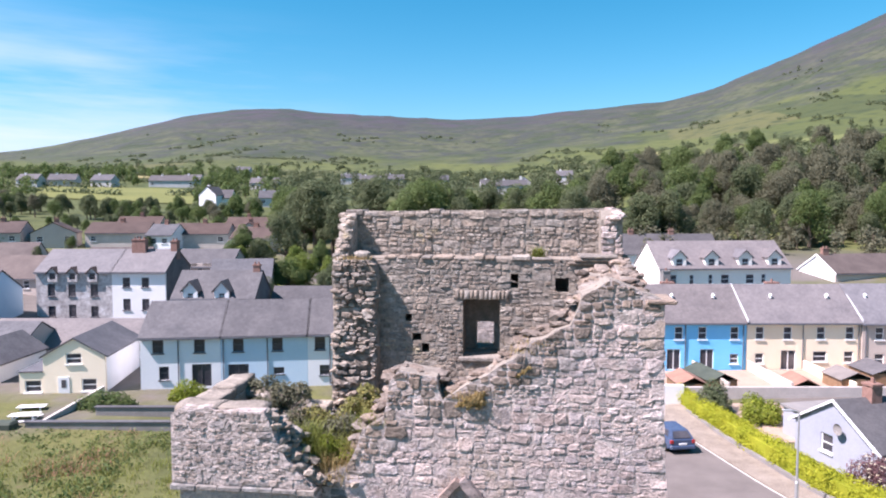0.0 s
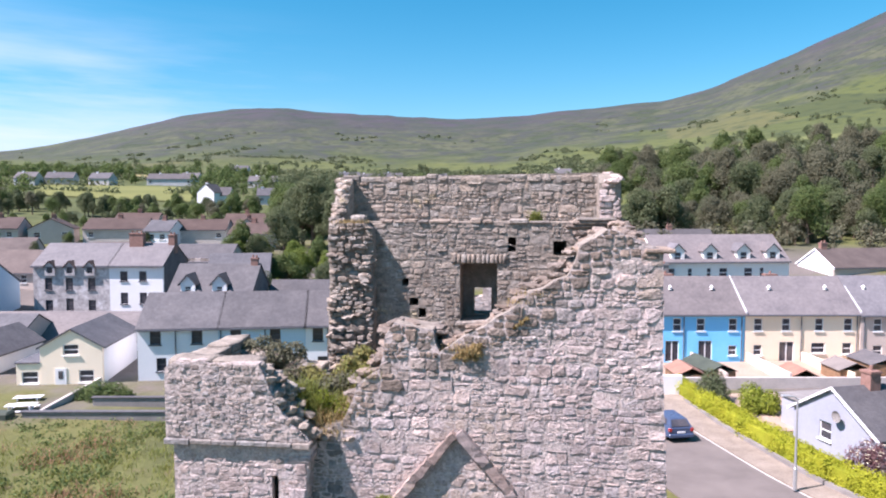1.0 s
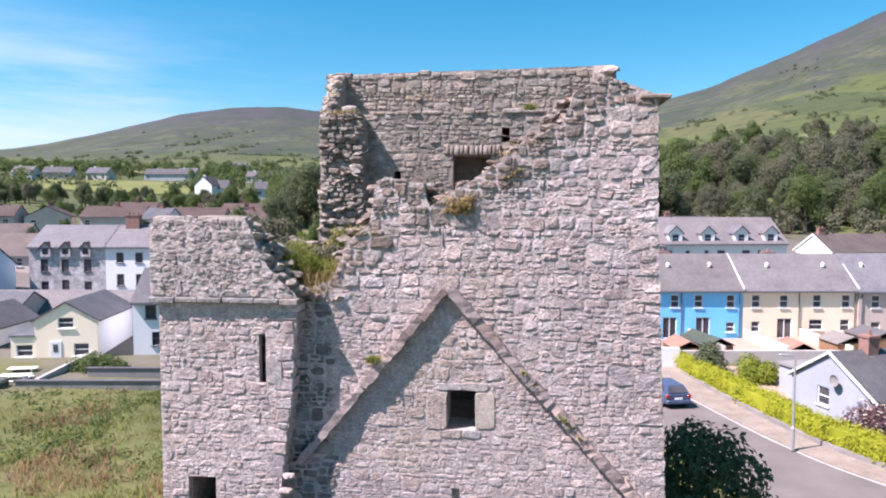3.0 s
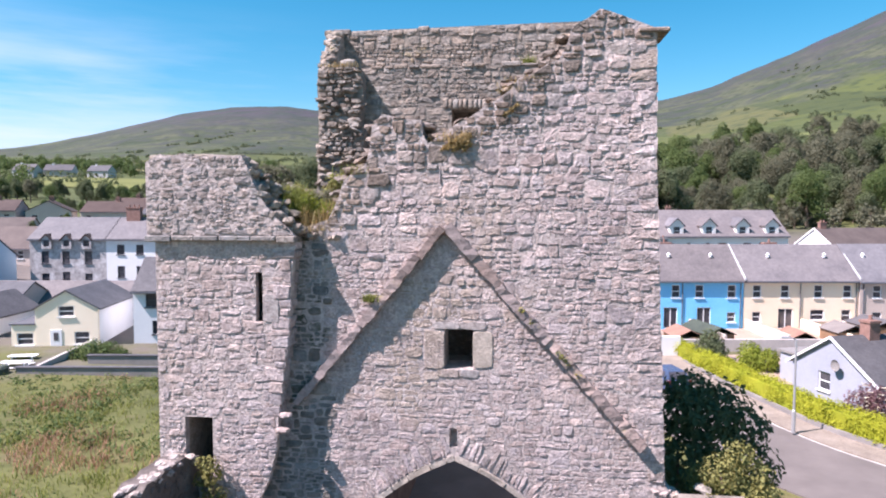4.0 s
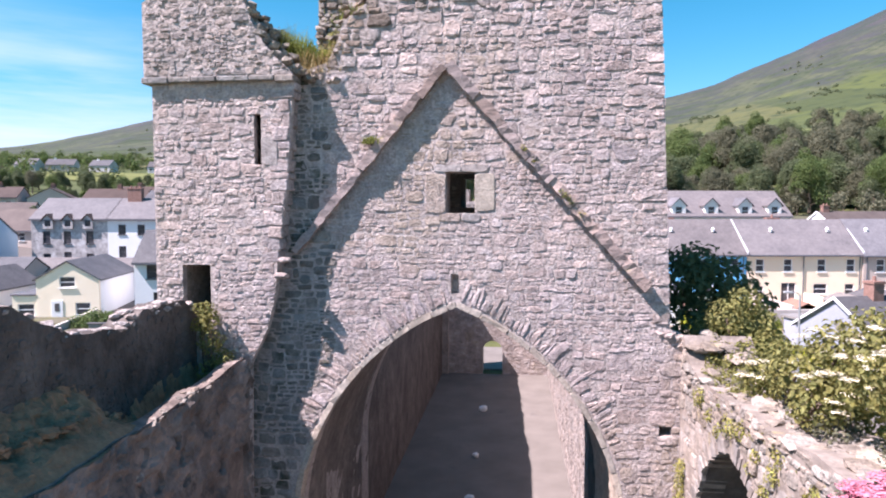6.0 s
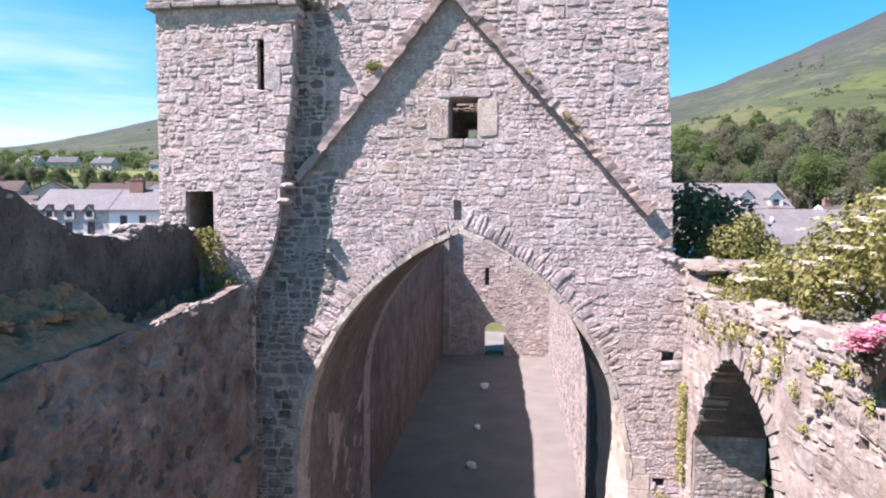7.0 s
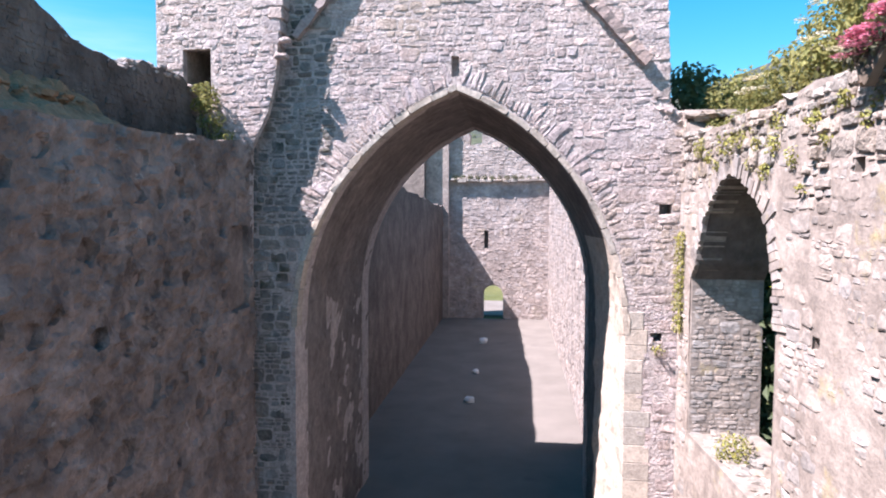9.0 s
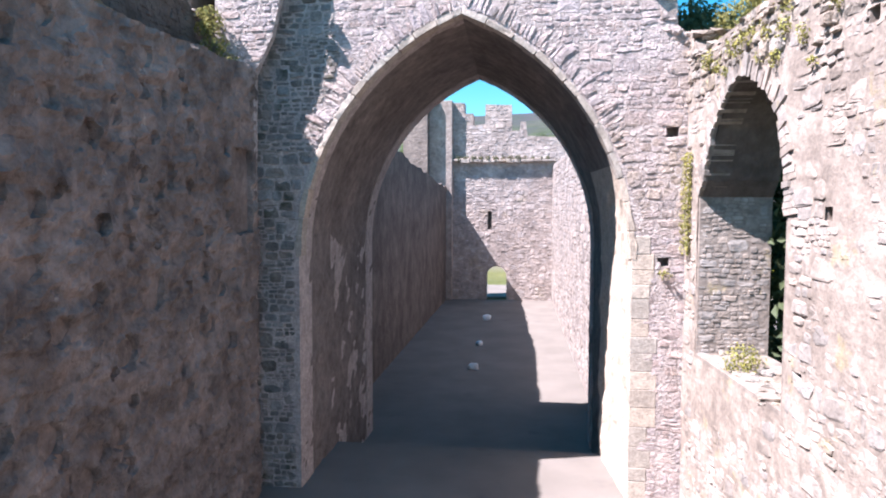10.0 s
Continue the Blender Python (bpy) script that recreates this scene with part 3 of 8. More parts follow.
    hump.inputs["Strength"].default_value, hump.inputs["Distance"].default_value = 0.8, 6.0
    l.new(noise_tex(0.035, 9), hump.inputs["Height"])
    l.new(p.inputs["Normal"].links[0].from_socket, hump.inputs["Normal"])
    l.new(hump.outputs["Normal"], p.inputs["Normal"])
    return m


def build_ground():
    az = [-180 + 6 * i for i in range(22)] + [-48 + 0.75 * i for i in range(129)] + [49 + 6.238 * i for i in range(21)]
    radii = [1.5 * (1.055 ** i) for i in range(131)] + [2000, 2600, 3500, 4700]
    verts, faces = [], []
    for rad in radii:
        for b in az:
            t = math.radians(b)
            a, d = rad * math.sin(t), rad * math.cos(t)
            x, y = a * 0.9932 - d * 0.1167, a * 0.1167 + d * 0.9932
            verts.append((x, y, ground_z(x, y)))
    k = len(az)
    for i in range(len(radii) - 1):
        for j in range(k):
            q = (j + 1) % k
            faces.append((i * k + j, i * k + q, (i + 1) * k + q, (i + 1) * k + j))
    faces.append(tuple(range(k))[::-1])
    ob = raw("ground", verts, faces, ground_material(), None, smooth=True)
    tagged(ob, "green pasture and heather hillside rising behind the town", "ground", kind="structure")
    ob.data.flip_normals()


build_ground()


def field(px0, px1, d0, d1, c1, c2, label):
    """A hedged field lying on the slope; its bearings are counted across the view to the hills."""
    verts, faces, k = [], [], 14
    for i in range(k + 1):
        for j in range(k + 1):
            d = d0 + (d1 - d0) * j / k + 5 * noise.noise((i * 0.4, j * 0.2, d0))
            a = (px0 + (px1 - px0) * i / k - 784) / 1184 * d + 4 * noise.noise((j * 0.3, i * 0.2, d1))
            x, y = a * 0.9932 - d * 0.1167, a * 0.1167 + d * 0.9932
            verts.append((x, y, ground_z(x, y) + 0.35))
    for i in range(k):
        for j in range(k):
            q = i * (k + 1) + j
            faces.append((q, q + k + 1, q + k + 2, q + 1))
    m = surface("meadow", c1, c2, 0.05, 0.95, 0.4, 1.5, spots=tuple(v * 0.8 for v in c1), spot_scale=0.08)
    tagged(raw("meadow", verts, faces, m, None, label, smooth=True), category="field", kind="structure")


field(70, 345, 240, 312, (0.118, 0.132, 0.04), (0.155, 0.162, 0.05), "bright yellow-green meadow above the town")
field(190, 300, 420, 470, (0.22, 0.19, 0.085), (0.26, 0.22, 0.10), "pale straw-coloured field on the slope")
field(1098, 1170, 560, 640, (0.21, 0.20, 0.08), (0.25, 0.23, 0.10), "pale hay field on the hillside")
field(1180, 1330, 455, 505, (0.10, 0.12, 0.038), (0.13, 0.145, 0.048), "green pasture above the wood")
field(1345, 1520, 470, 520, (0.10, 0.12, 0.038), (0.13, 0.145, 0.048), "green pasture above the wood")
field(965, 1050, 225, 252, (0.24, 0.20, 0.10), (0.28, 0.23, 0.12), "dry straw-coloured paddock behind the friary")
field(660, 760, 470, 520, (0.16, 0.165, 0.05), (0.20, 0.20, 0.07), "light green field on the hillside")
field(820, 930, 560, 620, (0.15, 0.165, 0.05), (0.20, 0.20, 0.07), "light green field on the hillside")

# ---- the friary church ----
def arch_loop(left, right, spring, apex, base, steps=12):
    """Outline of a pointed opening, from its foot up and over."""
    half, rise = (right - left) / 2, apex - spring
    rad = (half * half + rise * rise) / (2 * half)
    pts = [(left, base)]
    top = math.asin(min(1.0, rise / rad))
    pts += [(left + rad - rad * math.cos(top * i / steps), spring + rad * math.sin(top * i / steps)) for i in range(steps + 1)]
    pts += [(right - rad + rad * math.cos(top * i / steps), spring + rad * math.sin(top * i / steps)) for i in range(steps - 1, -1, -1)]
    return pts + [(right, base)]


def rough_line(points, step, amount, seed):
    """A broken edge: points joined by jagged pieces."""
    r = random.Random(seed)
    out = []
    for p, q in zip(points, points[1:]):
        k = max(1, int(math.dist(p, q) / step))
        for i in range(k):
            f = i / k
            j = 0 if i == 0 else amount
            out.append((p[0] + (q[0] - p[0]) * f + r.uniform(-j, j), p[1] + (q[1] - p[1]) * f + r.uniform(-j, j)))
    return out + [points[-1]]


FRONT = 10.2          # the tower's near face


def on_front(u, v, w):
    return Vector((u, FRONT - w, v))


ARCH = arch_loop(-3.35, 1.79, 4.5, 8.23, 0.0)
tower = thing("friary_tower", "ruined grey rubble-stone friary tower over a pointed arch", "tower")

# near wall, its head broken down towards the left
front_head = rough_line([(2.12, 14.66), (1.66, 14.84), (1.32, 14.96), (0.92, 14.72), (0.86, 14.5), (0.74, 14.25), (0.16, 14.0), (0.05, 13.85), (-0.53, 13.45), (-0.97, 13.2), (-1.2, 13.05), (-1.3, 13.4), (-1.9, 13.5), (-2.05, 13.3), (-2.15, 12.75), (-2.5, 12.5), (-2.75, 11.9), (-3.35, 11.65)], 0.18, 0.035, 3)
front_outer = [(2.66, 0.0), (2.66, 7.55), (2.5, 7.8), (2.37, 7.95), (2.15, 12.8)] + front_head + [(-3.35, 0.0)]
# the arch cuts the outline's foot: one loop round the wall and the opening
front_loop = [(1.79, 0.0)] + front_outer[0:-1] + [(-3.6, 11.6), (-3.6, 8.9), (-4.6, 8.9), (-4.6, 0.0)] + ARCH[0:-1]
GABLE_WINDOW = [(-0.94, 9.62), (-0.50, 9.62), (-0.50, 10.24), (-0.94, 10.24)]
PUTLOGS = [[(2.24, 6.32), (2.42, 6.32), (2.42, 6.47), (2.24, 6.47)], [(2.15, 4.42), (2.32, 4.42), (2.32, 4.55), (2.15, 4.55)], [(-0.86, 8.40), (-0.74, 8.40), (-0.74, 8.70), (-0.86, 8.70)]]
bm = bmesh.new()
slab(bm, front_loop, [GABLE_WINDOW] + PUTLOGS, on_front, -0.62, 0.0)
box(bm, 2.0, 2.5, FRONT + 0.3, FRONT + 0.4, 4.3, 6.6)
box(bm, -0.95, -0.65, FRONT + 0.13, FRONT + 0.35, 8.36, 8.75)
bmesh.ops.recalc_face_normals(bm, faces=bm.faces)
for q in bm.faces:
    q.material_index = 1 if q.normal.z > 0.25 and q.calc_center_median().z > 11 else 0
front_wall = part("front_wall", bm, M_MORTAR, tower)
front_wall.data.materials.append(M_MORTAR_UP)

ring_loop = [p for p in arch_loop(-3.70, 2.14, 4.5, 8.62, 4.6) if p[1] > 6.35]
window_surround = [(-1.28, 9.58), (-0.20, 9.58), (-0.20, 10.26), (-1.28, 10.26)]
quoin_strip = [(1.79, 0.0), (2.2, 0.0), (2.2, 4.9), (1.79, 4.9)]
stones = rubble(-4.15, 2.66, 0.0, 15.0, front_loop, [ring_loop, arch_loop(-3.43, 1.87, 4.5, 8.33, 0.0), window_surround, quoin_strip] + PUTLOGS, 11, joint=0.009)
# dark strip below the broken corner: moss stain, with the turret's shade painted in
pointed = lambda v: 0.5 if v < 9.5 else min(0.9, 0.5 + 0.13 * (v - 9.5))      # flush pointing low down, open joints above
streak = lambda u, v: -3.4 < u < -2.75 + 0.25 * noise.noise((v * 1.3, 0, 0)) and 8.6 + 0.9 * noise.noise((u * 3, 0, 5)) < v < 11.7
masonry([s for s in stones if streak(s[0], s[1])], on_front, M_STAIN_SHADE, front_wall, 13, near=lambda u, v: True, limit=140)
# lower left stones darkened to carry the shade of turret and chancel wall
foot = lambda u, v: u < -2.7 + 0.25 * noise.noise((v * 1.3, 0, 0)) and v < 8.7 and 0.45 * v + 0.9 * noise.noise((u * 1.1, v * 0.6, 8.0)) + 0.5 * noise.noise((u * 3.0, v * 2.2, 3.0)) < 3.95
masonry([s for s in stones if foot(s[0], s[1])], on_front, M_STAIN_SHADE, front_wall, 14)
sound = [s for s in stones if not streak(s[0], s[1]) and not foot(s[0], s[1])]
depth_of = lambda s: min(math.dist(s[:2], p) for p in front_head[:-2]) + 0.35 * noise.noise((s[0] * 1.4, s[1] * 1.4, 4.0))
crown = [s for s in sound if s[1] > 11.0 and depth_of(s) < 0.28]
below = [s for s in sound if s[1] > 11.0 and 0.28 <= depth_of(s) < 0.55]
masonry(crown, on_front, M_CREST, front_wall, 17, (0.004, 0.03), near=lambda u, v: True, limit=160)
masonry(below, on_front, M_STONE_GREY, front_wall, 18, (0.002, 0.024))
masonry([s for s in sound if not (s[1] > 11.0 and depth_of(s) < 0.55)], on_front, M_STONE, front_wall, 12, near=lambda u, v: 7.9 < v < 10.9 and -2.2 < u < 2.4, relief=pointed)

# long thin voussoirs over the arch, with a dressed rim
r = random.Random(21)
half, rise = 2.57, 3.73
arc_r = (half * half + rise * rise) / (2 * half)
top_angle = math.asin(rise / arc_r)
for side in (-1, 1):
    cx = (-3.35 + arc_r) if side < 0 else (1.79 - arc_r)
    t = top_angle * (0.36 if side < 0 else 0.30)
    while t < top_angle - 0.012:
        dt = r.uniform(0.013, 0.026) if r.random() < 0.75 else r.uniform(0.026, 0.042)
        t1 = min(t + dt, top_angle)
        lo, hi = 0.075, r.choice((r.uniform(0.20, 0.34), r.uniform(0.34, 0.50)))
        lean = r.uniform(-0.012, 0.012)
        pts = []
        for rad, ang in ((arc_r + lo, t + 0.003), (arc_r + lo, t1 - 0.003), (arc_r + (lo + hi) / 2, t1 - 0.002 + lean / 2), (arc_r + hi * 0.93, t1 - 0.004 + lean), (arc_r + hi, (t + t1) / 2 + lean), (arc_r + hi * 0.95, t + 0.004 + lean), (arc_r + (lo + hi) / 2, t + 0.003 + lean / 2)):
            pts.append((cx + side * rad * math.cos(ang) + r.uniform(-0.008, 0.008), 4.5 + rad * math.sin(ang) + r.uniform(-0.008, 0.008)))
        if all((p[0] + 0.78) * side > -0.03 for p in pts):
            cu, cv = sum(p[0] for p in pts) / 7, sum(p[1] for p in pts) / 7
            verts, faces = stone_shape(pts if side > 0 else pts[::-1], cu, cv, on_front, r.uniform(0.004, 0.026), r, relief=0.75)
            c = on_front(cu, cv, 0)
            raw("voussoir", [q - c for q in verts], faces, M_STONE, front_wall).location = c
        t = t1
    t = 0.0
    while t < top_angle - 0.02:
        t1 = min(t + r.uniform(0.06, 0.13), top_angle)
        bm = bmesh.new()
        pts = [(cx + side * rad * math.cos(a), 4.5 + rad * math.sin(a)) for rad, a in ((arc_r - 0.035, t + 0.002), (arc_r - 0.035, (t + t1) / 2), (arc_r - 0.035, t1 - 0.002), (arc_r + r.uniform(0.03, 0.065), t1 - 0.001), (arc_r + r.uniform(0.035, 0.07), (t + t1) / 2), (arc_r + r.uniform(0.03, 0.065), t + 0.001))]
        prism(bm, pts, on_front, -0.25, 0.006 + r.uniform(0, 0.012))
        for q in bm.verts:
            q.co += Vector((r.uniform(-0.006, 0.006), r.uniform(-0.008, 0.008), r.uniform(-0.006, 0.006)))
        bmesh.ops.bevel(bm, geom=bm.edges[:], offset=0.006, segments=1, affect="EDGES")
        part("arch_stone", bm, M_SAND, front_wall)
        t = t1

# dressed corner blocks of the jamb
z = 0.0
while z < 4.85:
    h = r.uniform(0.20, 0.34)
    w = r.choice((0.26, 0.32, 0.38))
    bm = bmesh.new()
    box(bm, 1.775, 1.79 + w, FRONT - 0.006 - r.uniform(0, 0.006), FRONT + 0.3, z + 0.002, min(z + h, 4.9) - 0.002, 0.008)
    part("quoin", bm, M_SAND, front_wall)
    z += h
stones = rubble(1.79, 2.3, 0.0, 4.9, quoin_strip, [], 15)
masonry([s for s in stones if s[0] > 2.05], on_front, M_STONE, front_wall, 16, (0.004, 0.014), relief=pointed)

# squared blocks up the right-hand corner
z = 8.0
k = 0
while z < 14.5:
    h = r.uniform(0.13, 0.32)
    edge = float(np.interp(z + h / 2, [0, 7.9, 12.8, 14.6], [2.38, 2.37, 2.15, 2.12]))
    w = (0.40 if k % 2 else 0.24) * r.uniform(0.75, 1.2)
    pts = [(edge - w, z + h * 0.08), (edge - w * 0.9, z + 0.006), (edge - 0.02, z + 0.006), (edge + r.uniform(0.005, 0.03), z + h * 0.12), (edge + r.uniform(0.005, 0.03), z + h * 0.86), (edge - 0.02, z + h - 0.006), (edge - w * 0.88, z + h - 0.006), (edge - w * 1.02, z + h * 0.85)]
    verts, faces = stone_shape(pts, edge - w / 2, z + h / 2, on_front, r.uniform(0.0, 0.012), r, 0.3)
    raw("quoin", verts, faces, M_STONE, front_wall)
    z += h
    k += 1

# dressed jambs, sill and lintel of the gable window
def dressed(x0, x1, z0, z1, place, parent, material, seed):
    """A squared block with uneven edges, its face nearly flush."""
    r3 = random.Random(seed)
    w, h = x1 - x0, z1 - z0
    pts = [(x0 + w * a + r3.uniform(-0.015, 0.015), z0 + h * b + r3.uniform(-0.015, 0.015)) for a, b in ((0.02, 0.06), (0.10, 0.0), (0.55, 0.02), (0.92, 0.0), (1.0, 0.1), (0.99, 0.5), (1.0, 0.9), (0.9, 1.0), (0.5, 0.99), (0.08, 1.0), (0.0, 0.92), (0.01, 0.5))]
    bm = bmesh.new()
    prism(bm, pts, place, -0.12, 0.014)
    bmesh.ops.bevel(bm, geom=bm.edges[:], offset=0.010, segments=1, affect="EDGES")
    part("dressed_jamb", bm, material, parent)


for k, (x0, x1, z0, z1) in enumerate(((-1.26, -0.945, 9.62, 10.22), (-0.495, -0.21, 9.66, 10.22), (-1.12, -0.72, 10.25, 10.36), (-0.70, -0.32, 10.25, 10.35), (-1.05, -0.72, 9.50, 9.615), (-0.70, -0.42, 9.51, 9.615))):
    dressed(x0, x1, z0, z1, on_front, front_wall, M_SAND if k == 1 else M_STONE if k in (0, 4) else M_DRESSED, 600 + k)

# sloping drip course: the line of the lost chancel roof
for (x0, z0), (x1, z1), count in (((-0.93, 11.78), (-3.25, 9.0), 7), ((-0.93, 11.78), (2.0, 8.5), 8)):
    d = Vector((x1 - x0, z1 - z0))
    length = d.length
    d.normalize()
    nrm = Vector((-d.y, d.x)) if d.x > 0 else Vector((d.y, -d.x))
    at = 0.0
    for i in range(count):
        seg = length / count * r.uniform(0.85, 1.15)
        if i == count - 1:
            seg = length - at
        p, q = Vector((x0, z0)) + d * at, Vector((x0, z0)) + d * (at + seg - 0.004)
        th = r.uniform(0.13, 0.165) if x1 > 0 else r.uniform(0.105, 0.14)
        shift = nrm * (r.uniform(-0.012, 0.012) - 0.03)
        out = [tuple(p + shift), tuple(q + shift), tuple(q + shift + nrm * th), tuple(p + shift + nrm * th)]
        bm = bmesh.new()
        prism(bm, out, on_front, -0.1, r.uniform(0.11, 0.145))
        bmesh.ops.subdivide_edges(bm, edges=[e for e in bm.edges if e.calc_length() > 0.3], cuts=5, use_grid_fill=True)
        for q in bm.verts:
            q.co += Vector((r.uniform(-0.012, 0.012), r.uniform(-0.014, 0.014), r.uniform(-0.014, 0.014)))
        part("drip_stone", bm, M_DRIP, front_wall, "brown weathered sloping drip stone")
        at += seg

# barrel of the pointed passage
inner = bmesh.new()
back_arch = arch_loop(-3.35, 1.66, 4.5, 8.18, 0.0)
steps_y = 44


def resampled(loop, step):
    """The same outline with points at even distances."""
    out = [loop[0]]
    for p, q in zip(loop, loop[1:]):
        k = max(1, round(math.dist(p, q) / step))
        out += [(p[0] + (q[0] - p[0]) * i / k, p[1] + (q[1] - p[1]) * i / k) for i in range(1, k + 1)]
    return out


rows = []
fine_front, fine_back = resampled(ARCH, 0.13), resampled(back_arch, 0.13)
count = min(len(fine_front), len(fine_back))
for j in range(steps_y + 1):
    f = j / steps_y
    y = FRONT + 5.1 * f
    ring = []
    for a, b in zip(fine_front[:count - 1] + fine_front[-1:], fine_back[:count - 1] + fine_back[-1:]):
        x, z = a[0] + (b[0] - a[0]) * f, a[1] + (b[1] - a[1]) * f
        low = 1.0 if z < 5.5 else 0.45
        d = (0.035 * noise.noise((y * 1.6, z * 1.6, x)) + 0.03 * noise.noise((y * 4.5, z * 5.5, x * 2)) + 0.014 * noise.noise((y * 11, z * 11, x))) * low
        side = 1 if x < -0.78 else -1
        deep = y - FRONT
        if side < 0 and deep < 2.25:
            x -= 0.17 * deep / 2.25 * max(0.0, min(1.0, (8.0 - z) / 3.0))
        ring.append(inner.verts.new((x + side * (d - 0.015), y, z + (0 if z < 0.01 else -0.5 * d))))
    rows.append(ring)
for r0, r1 in zip(rows, rows[1:]):
    for i in range(len(r0) - 1):
        quad = inner.faces.new((r0[i], r0[i + 1], r1[i + 1], r1[i]))
        mid = quad.calc_center_median()
        # right-hand reveal: quoin stone, carried inward to paint its sunlit tone
        if mid.x > 0 and mid.y < FRONT + 2.2 and mid.z < 5.9:
            quad.material_index = 1
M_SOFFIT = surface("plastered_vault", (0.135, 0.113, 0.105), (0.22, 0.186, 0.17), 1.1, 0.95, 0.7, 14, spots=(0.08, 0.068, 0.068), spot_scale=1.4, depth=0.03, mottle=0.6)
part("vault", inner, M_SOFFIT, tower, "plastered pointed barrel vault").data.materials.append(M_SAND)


# far wall, its upper room open to the air
def on_back(u, v, w):
    return Vector((u, 13.97 - w, v))


BACK_WINDOW = [(-1.22, 12.88), (-0.44, 12.88), (-0.44, 14.10), (-1.22, 14.10)]
BACK_SMALL = [(-0.22, 14.36), (-0.06, 14.36), (-0.06, 14.66), (-0.22, 14.66)]
BACK_SQUARE = [(0.70, 14.28), (0.98, 14.28), (0.98, 14.58), (0.70, 14.58)]
BACK_LOW = [(-1.05, 9.7), (-0.6, 9.7), (-0.6, 10.33), (-1.05, 10.33)]
BACK_HOLES = [[(x, z), (x + w, z), (x + w, z + h), (x, z + h)] for x, z, w, h in ((-2.45, 13.62, 0.14, 0.16), (-2.3, 13.2, 0.2, 0.16), (-2.1, 12.95, 0.16, 0.2), (-0.12, 13.2, 0.16, 0.22))]
back_loop = [(2.1, 8.6), (2.1, 14.97), (-3.95, 14.97), (-3.95, 8.6)]
bm = bmesh.new()
slab(bm, back_loop, [BACK_WINDOW, BACK_SMALL, BACK_SQUARE, BACK_LOW] + BACK_HOLES, on_back, -0.85, 0.0)
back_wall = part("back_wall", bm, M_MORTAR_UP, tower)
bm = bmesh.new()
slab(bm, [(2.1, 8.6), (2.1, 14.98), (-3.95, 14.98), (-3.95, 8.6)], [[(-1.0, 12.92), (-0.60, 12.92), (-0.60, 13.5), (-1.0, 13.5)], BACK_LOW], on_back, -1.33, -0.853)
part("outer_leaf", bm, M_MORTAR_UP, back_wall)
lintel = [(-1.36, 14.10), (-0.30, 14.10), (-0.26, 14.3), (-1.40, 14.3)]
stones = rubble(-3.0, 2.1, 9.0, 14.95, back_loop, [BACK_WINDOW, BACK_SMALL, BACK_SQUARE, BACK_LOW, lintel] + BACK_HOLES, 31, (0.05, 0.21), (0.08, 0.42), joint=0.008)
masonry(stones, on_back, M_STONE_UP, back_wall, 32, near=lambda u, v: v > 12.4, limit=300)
x = -1.38
while x < -0.32:
    w = r.uniform(0.07, 0.13)
    pts = [(x + 0.004, 14.11), (x + w - 0.004, 14.11), (x + w - 0.004, 14.2), (x + w, 14.31), (x + 0.006, 14.30), (x + 0.004, 14.2)]
    verts, faces = stone_shape(pts, x + w / 2, 14.2, on_back, r.uniform(0.03, 0.06), r)
    raw("lintel_stone", verts, faces, M_STONE_UP, back_wall, smooth=True)
    x += w
bm = bmesh.new()
box(bm, -1.3, -0.36, 13.90, 14.4, 12.80, 12.885, 0.015)
part("sill", bm, M_STONE_UP, back_wall)


# wall-walk and parapet over it
def on_parapet(u, v, w):
    return Vector((u, 14.8 - w, v))


bm = bmesh.new()
par_loop = [(2.12, 14.9), (2.1, 15.6), (1.95, 15.95), (1.7, 16.02), (-3.5, 15.95), (-3.95, 15.85), (-3.98, 14.9)]
slab(bm, par_loop, [], on_parapet, -0.5, 0.0)
parapet = part("parapet", bm, M_MORTAR_UP, tower)
stones = rubble(-3.95, 2.1, 14.98, 15.86, par_loop, [], 41, (0.05, 0.19), (0.08, 0.40), joint=0.008)
masonry(stones, on_parapet, M_STONE_UP, parapet, 42, (0.006, 0.025))
x = -3.95
while x < 2.0:
    w = r.uniform(0.18, 0.5)
    bm = bmesh.new()
    top = 15.95 + r.uniform(-0.04, 0.05)
    vs = box(bm, x + 0.004, min(x + w, 2.06) - 0.004, 14.79 - r.uniform(0, 0.03), 15.34, top - r.uniform(0.07, 0.13), top)
    for q in vs:
        q.co += Vector((r.uniform(-0.02, 0.02), 0, r.uniform(-0.02, 0.02)))
    bmesh.ops.bevel(bm, geom=bm.edges[:], offset=0.025, segments=1, affect="EDGES")
    part("coping_stone", bm, M_STONE_UP, parapet)
    x += w
bm = bmesh.new()
prism(bm, [(14.32, 14.9), (14.36, 15.78), (14.55, 15.98), (15.28, 16.02), (15.28, 14.9)], lambda u, v, w: Vector((w, u, v)), 1.66, 2.1)
stub = part("parapet_return", bm, M_MORTAR_UP, tower)
corner = [(1.66, 14.9), (2.12, 14.9), (2.12, 15.75), (1.95, 15.9), (1.66, 15.85)]
masonry(rubble(1.66, 2.12, 14.9, 15.9, corner, [], 46, (0.10, 0.24), (0.14, 0.4)), lambda u, v, w: Vector((u, 14.33 - w, v)), M_STONE, stub, 47, (0.01, 0.03))
rocks_along("wall_head", [(1.88, 14.4, 15.86), (1.88, 15.2, 15.98)], (0.08, 0.16), M_STONE, stub, 48, 0.14, 3.0, 0.45)
r = random.Random(45)
x = -2.9
